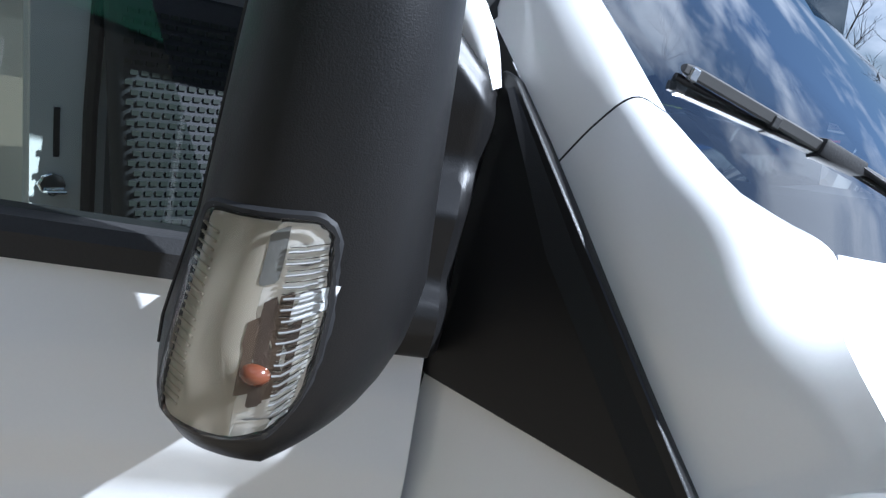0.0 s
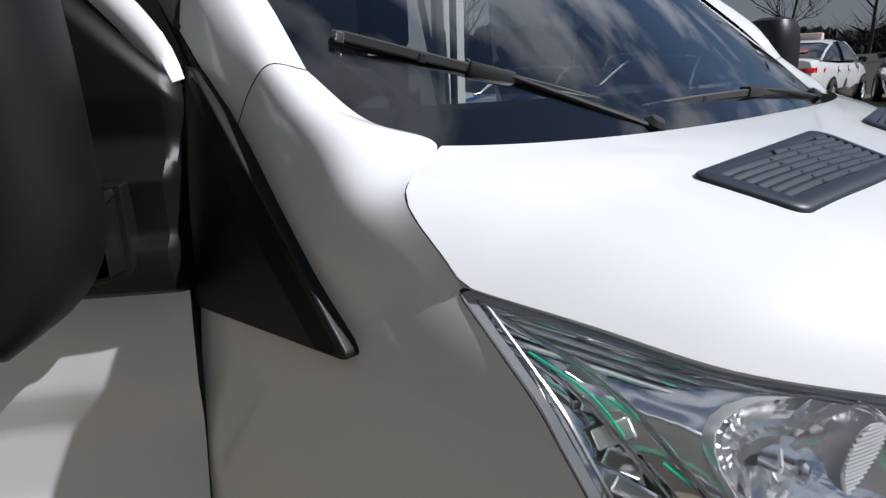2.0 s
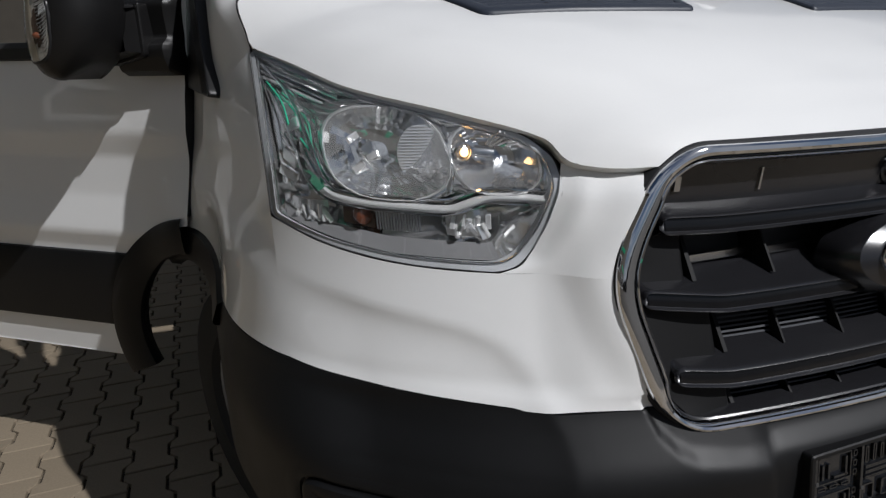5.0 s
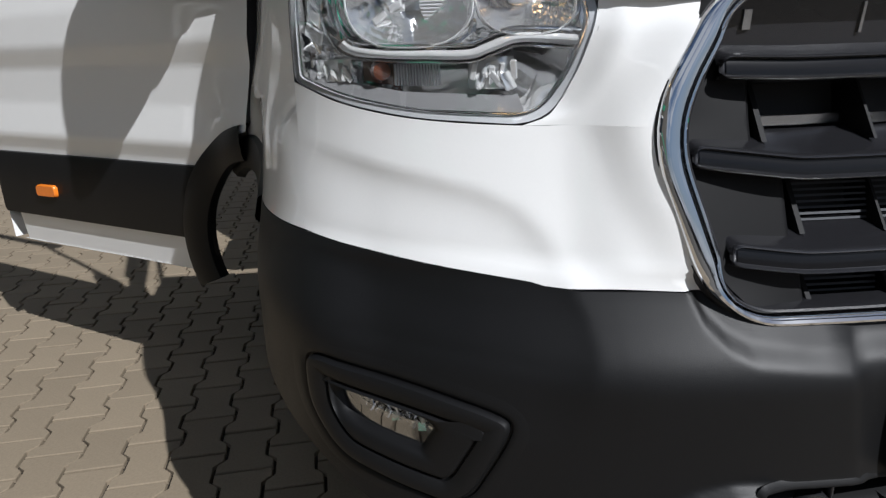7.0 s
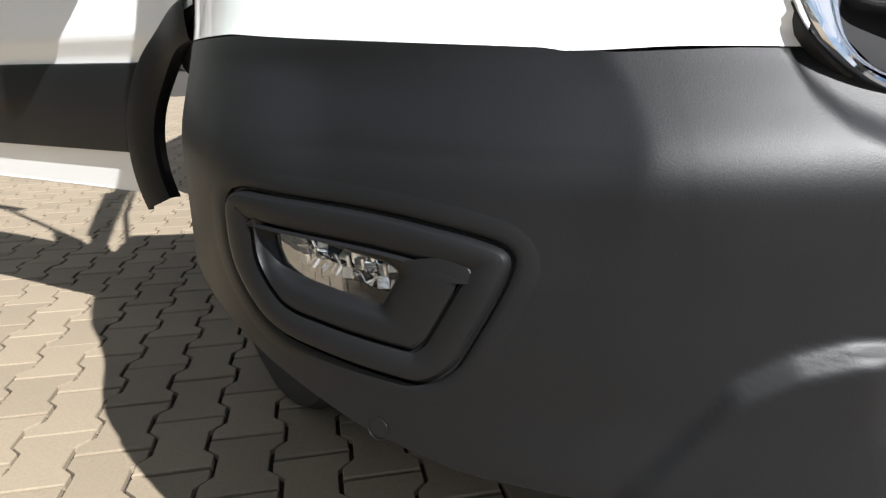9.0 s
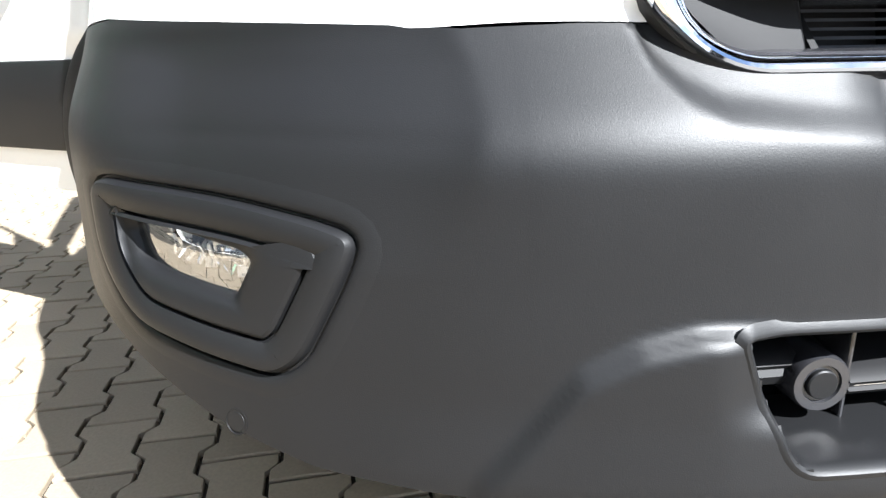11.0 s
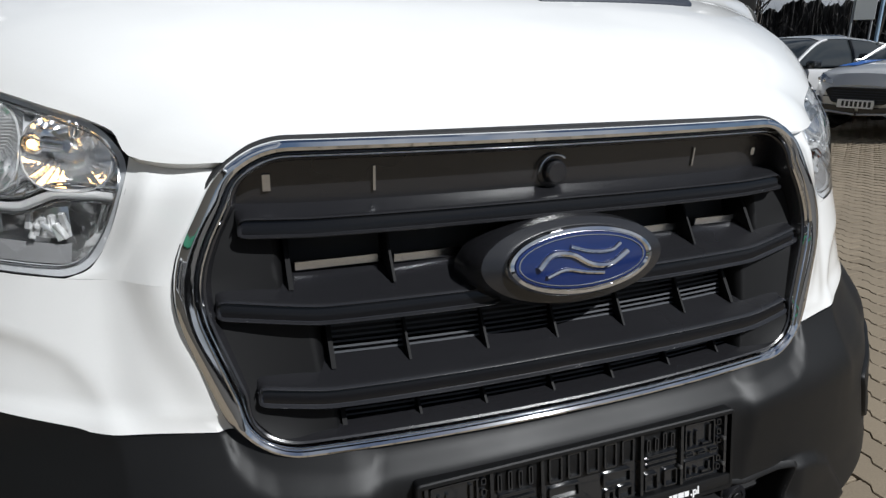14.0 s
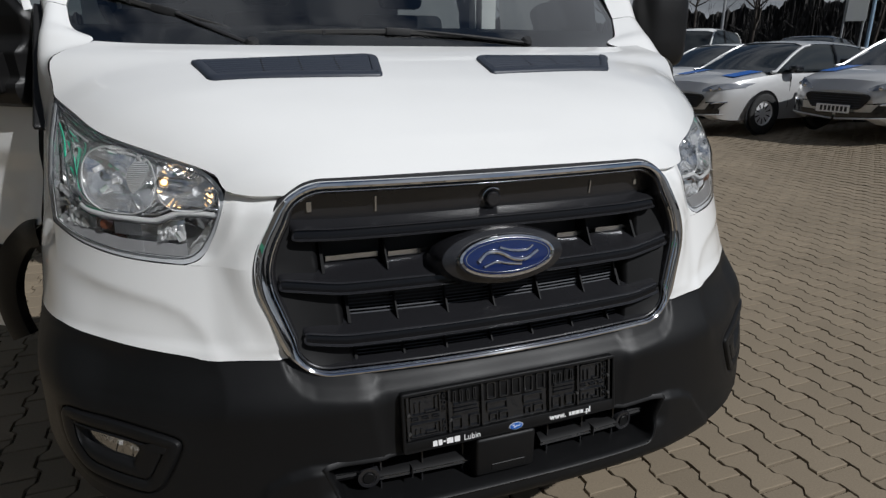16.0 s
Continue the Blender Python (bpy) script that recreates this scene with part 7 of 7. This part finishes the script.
    if stripe:
        for sd in (-1, 1):
            bm = bmesh.new()
            grid(bm, lambda u, v: (lambda xx: Vector((xx, sd * hw * (0.44 + 0.30 * v), interp(L / 2 - xx, st, zt) + 0.030 + 0.010 * (1 - v))))(L / 2 - 0.42 - 0.62 * u), 8, 3)
            part("bonnet_stripe", bm, stripe, root, "bright blue bonnet stripe")
    if sign:
        bm = bmesh.new()
        box(bm, -0.22, -0.02, -0.36, 0.36, height + 0.01, height + 0.17, None, 0.025, 2)
        part("roof_sign", bm, CREAM, root, "pale roof sign")
        # red sheet painted for the red light showing in the rear window
        bm = bmesh.new()
        grid(bm, lambda u, v: Vector((-1.44 - 0.14 * v, -0.46 + 0.86 * u, 1.250 - 0.049 * v)), 6, 2)
        part("red_window_glow", bm, RED, root)
    root.matrix_world = Matrix.Translation((x, y, rise(x, y))) @ Matrix.Rotation(heading, 4, "Z")
    return root


CARWINDOW = mat("car_window", (0.02, 0.024, 0.026), 0.06, vary=0.1, coat=0.6)
CARLAMP = mat("car_headlamp", (0.42, 0.43, 0.45), 0.10, metal=0.7, vary=0.15, big=14)
WHITECAR = mat("white_car_paint", (0.78, 0.78, 0.77), 0.3, coat=1.0, vary=0.02)
HEAD = math.atan2(-0.42, -0.91)
ROW = math.atan2(-0.05, -1.0)
car("hatchback", "silver hatchback with bright blue bonnet stripes", 9.32, 7.95, ROW, SILVERPAINT, stripe=SKYBLUE)
car("hatchback", "silver hatchback with blue bonnet stripes and dark grille", 10.25, 5.78, ROW, SILVERPAINT, stripe=SKYBLUE)
car("hatchback", "white hatchback parked behind silver ones", 10.6, 10.6, ROW, WHITECAR)
car("estate_car", "dark estate car with bright roof rails", 16.4, 13.4, HEAD, DARKPAINT, height=1.56)
car("estate_car", "dark estate car with a yellow green flank", 17.2, 10.2, HEAD, YELLOW, height=1.5)
car("saloon_car", "white saloon with roof sign and red rear lamps", 15.32, 4.86, radians(0), WHITECAR, length=4.85, height=1.46, saloon=True, sign=True, group="cars across the yard")
car("saloon_car", "dark saloon parked beside a white one", 15.0, 2.2, math.atan2(0.30, 0.95), DARKPAINT, length=4.8, height=1.46, saloon=True, group="cars across the yard")
car("saloon_car", "dark grey hatchback far across the yard", 15.8, 8.2, math.atan2(0.30, 0.95), DARKPAINT, group="cars across the yard")

car("white_van", "white van parked far behind the silver cars", 15.36, 16.85, HEAD, WHITECAR, length=5.0, width=1.95, height=2.0)

# poles and a notice board at the yard's edge
for x, y, h, r, mt, lab in ((17.2, 17.9, 7.0, 0.05, POLE, "tall thin grey steel lamp post"), (18.2, 13.0, 5.0, 0.05, PALEBLUE, "pale blue steel post beside a notice board"), (40.0, 17.0, 9.0, 0.09, POLE, "tall grey lamp post at the wood's edge")):
    p = thing("lamp_post", lab, "lamp post")
    bm = bmesh.new()
    z0 = rise(x, y)
    tube(bm, [(x, y, z0 + h * k / 8) for k in range(9)], [r * (1.2 - 0.5 * k / 8) for k in range(9)], 10)
    part("pole", bm, mt, p)
    bm = bmesh.new()
    tube(bm, [(x, y, z0 + h), (x - 0.3, y - 0.1, z0 + h + 0.12), (x - 0.8, y - 0.3, z0 + h + 0.15)], [0.04, 0.035, 0.05], 8)
    part("arm", bm, mt, p)
    bm = bmesh.new()
    box(bm, -0.30, 0.30, -0.09, 0.09, -0.05, 0.05, Matrix.Translation((x - 1.0, y - 0.4, z0 + h + 0.15)) @ Matrix.Rotation(0.35, 4, "Z"), 0.03, 2)
    part("lamp_head", bm, GREYTRIM, p)
board = thing("notice_board", "small pale grey board on two thin posts", "notice board")
bx, by = 17.6, 13.1
for d in (-0.2, 0.2):
    bm = bmesh.new()
    tube(bm, [(bx + d, by - d * 0.8, rise(bx, by)), (bx + d, by - d * 0.8, rise(bx, by) + 2.6)], 0.03, 8)
    part("post", bm, POLE, board)
bm = bmesh.new()
box(bm, -0.27, 0.27, -0.02, 0.02, -0.33, 0.33, Matrix.Translation((bx, by - 0.05, rise(bx, by) + 2.25)) @ Matrix.Rotation(-0.7, 4, "Z"), 0.01, 1)
part("panel", bm, GREYTRIM, board)


def bare_tree(rng, x, y, z0, h, name="bare_tree"):
    """A leafless tree: trunk, limbs and many thin twigs."""
    t = thing(name, "leafless tree with dark bare twigs", "tree", "bare trees at the wood's edge")
    bm = bmesh.new()
    tw = bmesh.new()
    lean = Vector((rng.uniform(-0.05, 0.05), rng.uniform(-0.05, 0.05), 1))
    trunk = [Vector((x, y, z0)) + lean * h * 0.75 * k / 6 + Vector((rng.uniform(-0.1, 0.1), rng.uniform(-0.1, 0.1), 0)) * (k > 0) for k in range(7)]
    tube(bm, trunk, [0.012 * h * (1 - 0.12 * k) for k in range(7)], 7)

    def branch(p, d, ln, r, lev):
        pts = [p]
        for k in range(4):
            d = (d + Vector((rng.uniform(-0.25, 0.25), rng.uniform(-0.25, 0.25), rng.uniform(-0.05, 0.22)))).normalized()
            pts.append(pts[-1] + d * ln / 4)
        tube(bm if lev < 1 else tw, pts, [r, r * 0.8, r * 0.6, r * 0.45, r * 0.25], 4 if lev else 5, cap=False)
        if lev < 2:
            for k in range(4 if lev else 6):
                q = pts[rng.randint(1, 4)]
                dd = (d + Vector((rng.uniform(-1, 1), rng.uniform(-1, 1), rng.uniform(-0.2, 0.8)))).normalized()
                branch(q, dd, ln * rng.uniform(0.4, 0.65), r * 0.45, lev + 1)
    for k in range(9):
        a = rng.uniform(0, math.tau)
        q = trunk[rng.randint(2, 6)]
        branch(q, Vector((math.cos(a), math.sin(a), rng.uniform(0.3, 1.0))).normalized(), h * rng.uniform(0.22, 0.38), 0.006 * h, 0)
    part("trunk", bm, BARK, t)
    part("crown", tw, TWIG, t)


tree_rng = random.Random(5)
for k in range(16):
    a = radians(4 + 92 * k / 15 + tree_rng.uniform(-2, 2))
    d = tree_rng.uniform(40, 52)
    x, y = d * math.sin(a), d * math.cos(a)
    bare_tree(tree_rng, x, y, rise(x, y) - 0.1, tree_rng.uniform(7, 12))

# dense leafless wood behind, all the way round
wv, wf = [], []
wood_rng = random.Random(8)


def stick(p, q, w):
    k = len(wv)
    side = Vector((q - p).cross(Vector((p.y, -p.x, 0.3)))).normalized() * w
    other = Vector((p.y, -p.x, 0)).normalized().cross(Vector((0, 0, 1))) * w
    wv.extend([p - side, p + side, p + other, q])
    wf.extend([(k, k + 1, k + 3), (k + 1, k + 2, k + 3), (k + 2, k, k + 3)])


for n in range(3600):
    a = wood_rng.uniform(0, math.tau)
    d = wood_rng.uniform(54, 78)
    x, y = d * math.sin(a), d * math.cos(a)
    z0 = rise(x, y) - 0.2
    h = wood_rng.uniform(2.5, 6.0) * (1 + 0.25 * math.sin(a * 9) + 0.2 * math.sin(a * 23))
    base = Vector((x, y, z0))
    stick(base, base + Vector((wood_rng.uniform(-0.6, 0.6), wood_rng.uniform(-0.6, 0.6), h)), 0.16)
    for j in range(15):
        s0 = base + Vector((0, 0, h * wood_rng.uniform(0.0, 0.6)))
        b = wood_rng.uniform(0, math.tau)
        r = wood_rng.uniform(0.5, 1.9)
        stick(s0, s0 + Vector((r * math.cos(b), r * math.sin(b), h * wood_rng.uniform(0.15, 0.45))), 0.10 if j < 6 else 0.05)
me = bpy.data.meshes.new("far_wood")
me.from_pydata(wv, [], wf)
me.materials.append(TWIG)
wood = new("far_wood", me)
tagged(wood, "dark leafless wood along the horizon", "wood", kind="stuff")
# dense dark growth that closes the foot of the wood
bank_rng = random.Random(4)


def growth(u, v):
    a = u * math.tau
    d = 66 + 5 * v + bank_rng.uniform(-1.6, 1.6)
    deg = math.degrees(a)
    h = interp(deg, (0, 25, 55, 64, 82, 120, 360), (5.2, 5.2, 5.1, 3.0, 2.6, 3.5, 5.0)) * (1 + 0.06 * math.sin(a * 31) + 0.05 * math.sin(a * 83))
    rag = 0.03 * h * v * (math.sin(a * 211) + math.sin(a * 347 + 1) + 0.7 * math.sin(a * 619 + 2)) + bank_rng.uniform(-0.012, 0.012) * h * (v > 0.9)
    return Vector((d * math.sin(a), d * math.cos(a), rise(d * math.sin(a), d * math.cos(a)) - 0.3 + v * h + rag))


bank = part("hedge_bank", sheet(growth, 4200, 3), TWIG, None)
tagged(bank, "dark hedge bank below the wood", "hedge", kind="structure")

# ---- unseen building added behind the camera: blocks sky, shows in reflections ----
BEIGEWALL = mat("beige_render", (0.085, 0.075, 0.06), 0.9, vary=0.12, scale=8, big=0.6, bump=0.2)
GREENBAND = mat("green_band", (0.02, 0.24, 0.12), 0.5, vary=0.06)
hall = thing("unseen_building", "unseen long brown building with a green band, added across the yard", "building")
bm = bmesh.new()
box(bm, -17.0, -8.0, -24.0, 22.0, -0.1, 8.0)
part("wall", bm, BEIGEWALL, hall)
bm = bmesh.new()
box(bm, -8.0, -7.94, -24.0, 22.0, 3.3, 3.75)
part("green_band", bm, GREENBAND, hall)
bm = bmesh.new()
box(bm, -17.2, -7.8, -24.2, 22.2, 8.0, 8.25)
part("roof", bm, POLE, hall)
for k in range(9):
    y = -21.0 + 4.8 * k
    win = new("window")
    win.parent = hall
    bm = bmesh.new()
    box(bm, -7.99, -7.93, y, y + 2.6, 1.0, 2.7)
    part("frame", bm, WHITEPRINT, win)
    bm = bmesh.new()
    box(bm, -7.94, -7.915, y + 0.1, y + 2.5, 1.1, 2.6)
    part("pane", bm, DARKPAINT, win)

# ---- ground and paving ----


def far(t):
    return math.copysign(abs(2 * t - 1) ** 3 * 1500, t - 0.5)


ground = part("ground", sheet(lambda u, v: Vector((far(u), far(v), rise(far(u), far(v)) - 0.014 - 0.05 * smooth01((far(u) - 2.5) / 2.0))), 120, 120), JOINT)
tagged(ground, "sandy ground under a wide paved car park", "ground", kind="structure")

# interlocking concrete pavers: waisted blocks in columns, each column shifted by half a block
PITCH, COL = 0.185, 0.130
SHAPE = [(0.0775, 0.0925), (0.0775, 0.060), (0.0525, 0.035), (0.0525, -0.035), (0.0775, -0.060), (0.0775, -0.0925)]
SHAPE = SHAPE + [(-x, z) for x, z in SHAPE[::-1]]
SHAPE = [Vector(p) for p in SHAPE]


def paver_mesh():
    bm = bmesh.new()
    lo = [Vector((p.x * 0.936, p.y * 0.950, -0.014)) for p in SHAPE]
    mi = [Vector((p.x * 0.936, p.y * 0.950, -0.003)) for p in SHAPE]
    hi = [Vector((p.x * 0.905, p.y * 0.926, 0.0)) for p in SHAPE]
    rings(bm, [lo, mi, hi], cap_last=True)
    bmesh.ops.recalc_face_normals(bm, faces=bm.faces[:])
    me = bpy.data.meshes.new("paver")
    bm.to_mesh(me)
    bm.free()
    me.materials.append(PAVER)
    return me


PAVER_ME = paver_mesh()
TURN = Matrix.Rotation(radians(1.0), 4, "Z")
base_co = [v.co.copy() for v in PAVER_ME.vertices]
base_faces = [list(p.vertices) for p in PAVER_ME.polygons]
pave_rng = random.Random(3)
cells = []
for i in range(-58, 150):
    for j in range(-26, 85):
        p = TURN @ Vector((i * COL, (j + 0.5 * (i % 2)) * PITCH, 0))
        if -7.0 < p.x < 18.0 and -4.5 < p.y < 15.0:
            cells.append(p)
near = []
rest = []
for p in cells:
    tilt = Euler((pave_rng.uniform(-0.008, 0.008), pave_rng.uniform(-0.008, 0.008), pave_rng.uniform(-0.01, 0.01)))
    z = rise(p.x, p.y) + pave_rng.uniform(-0.0015, 0.0015)
    m = Matrix.Translation((p.x, p.y, z)) @ TURN @ tilt.to_matrix().to_4x4()
    if -2.5 < p.x < -1.05 and 0.35 < p.y < 2.6 and len(near) < 155 or 0.45 < p.x < 2.4 and -0.3 < p.y < 1.3 and len(near) < 300 and p.x < 2.2:
        near.append(m)
    else:
        rest.append(m)
verts, faces = [], []
for m in rest:
    k = len(verts)
    verts += [m @ c for c in base_co]
    faces += [[a + k for a in f] for f in base_faces]
me = bpy.data.meshes.new("paving")
me.from_pydata(verts, [], faces)
me.materials.append(PAVER)
paving = new("pavement", me)
tagged(paving, "beige interlocking concrete pavers with dark sandy joints", "pavement", kind="structure")
for m in near:
    ob = new("paver", PAVER_ME)
    ob.parent = paving
    ob.matrix_world = m
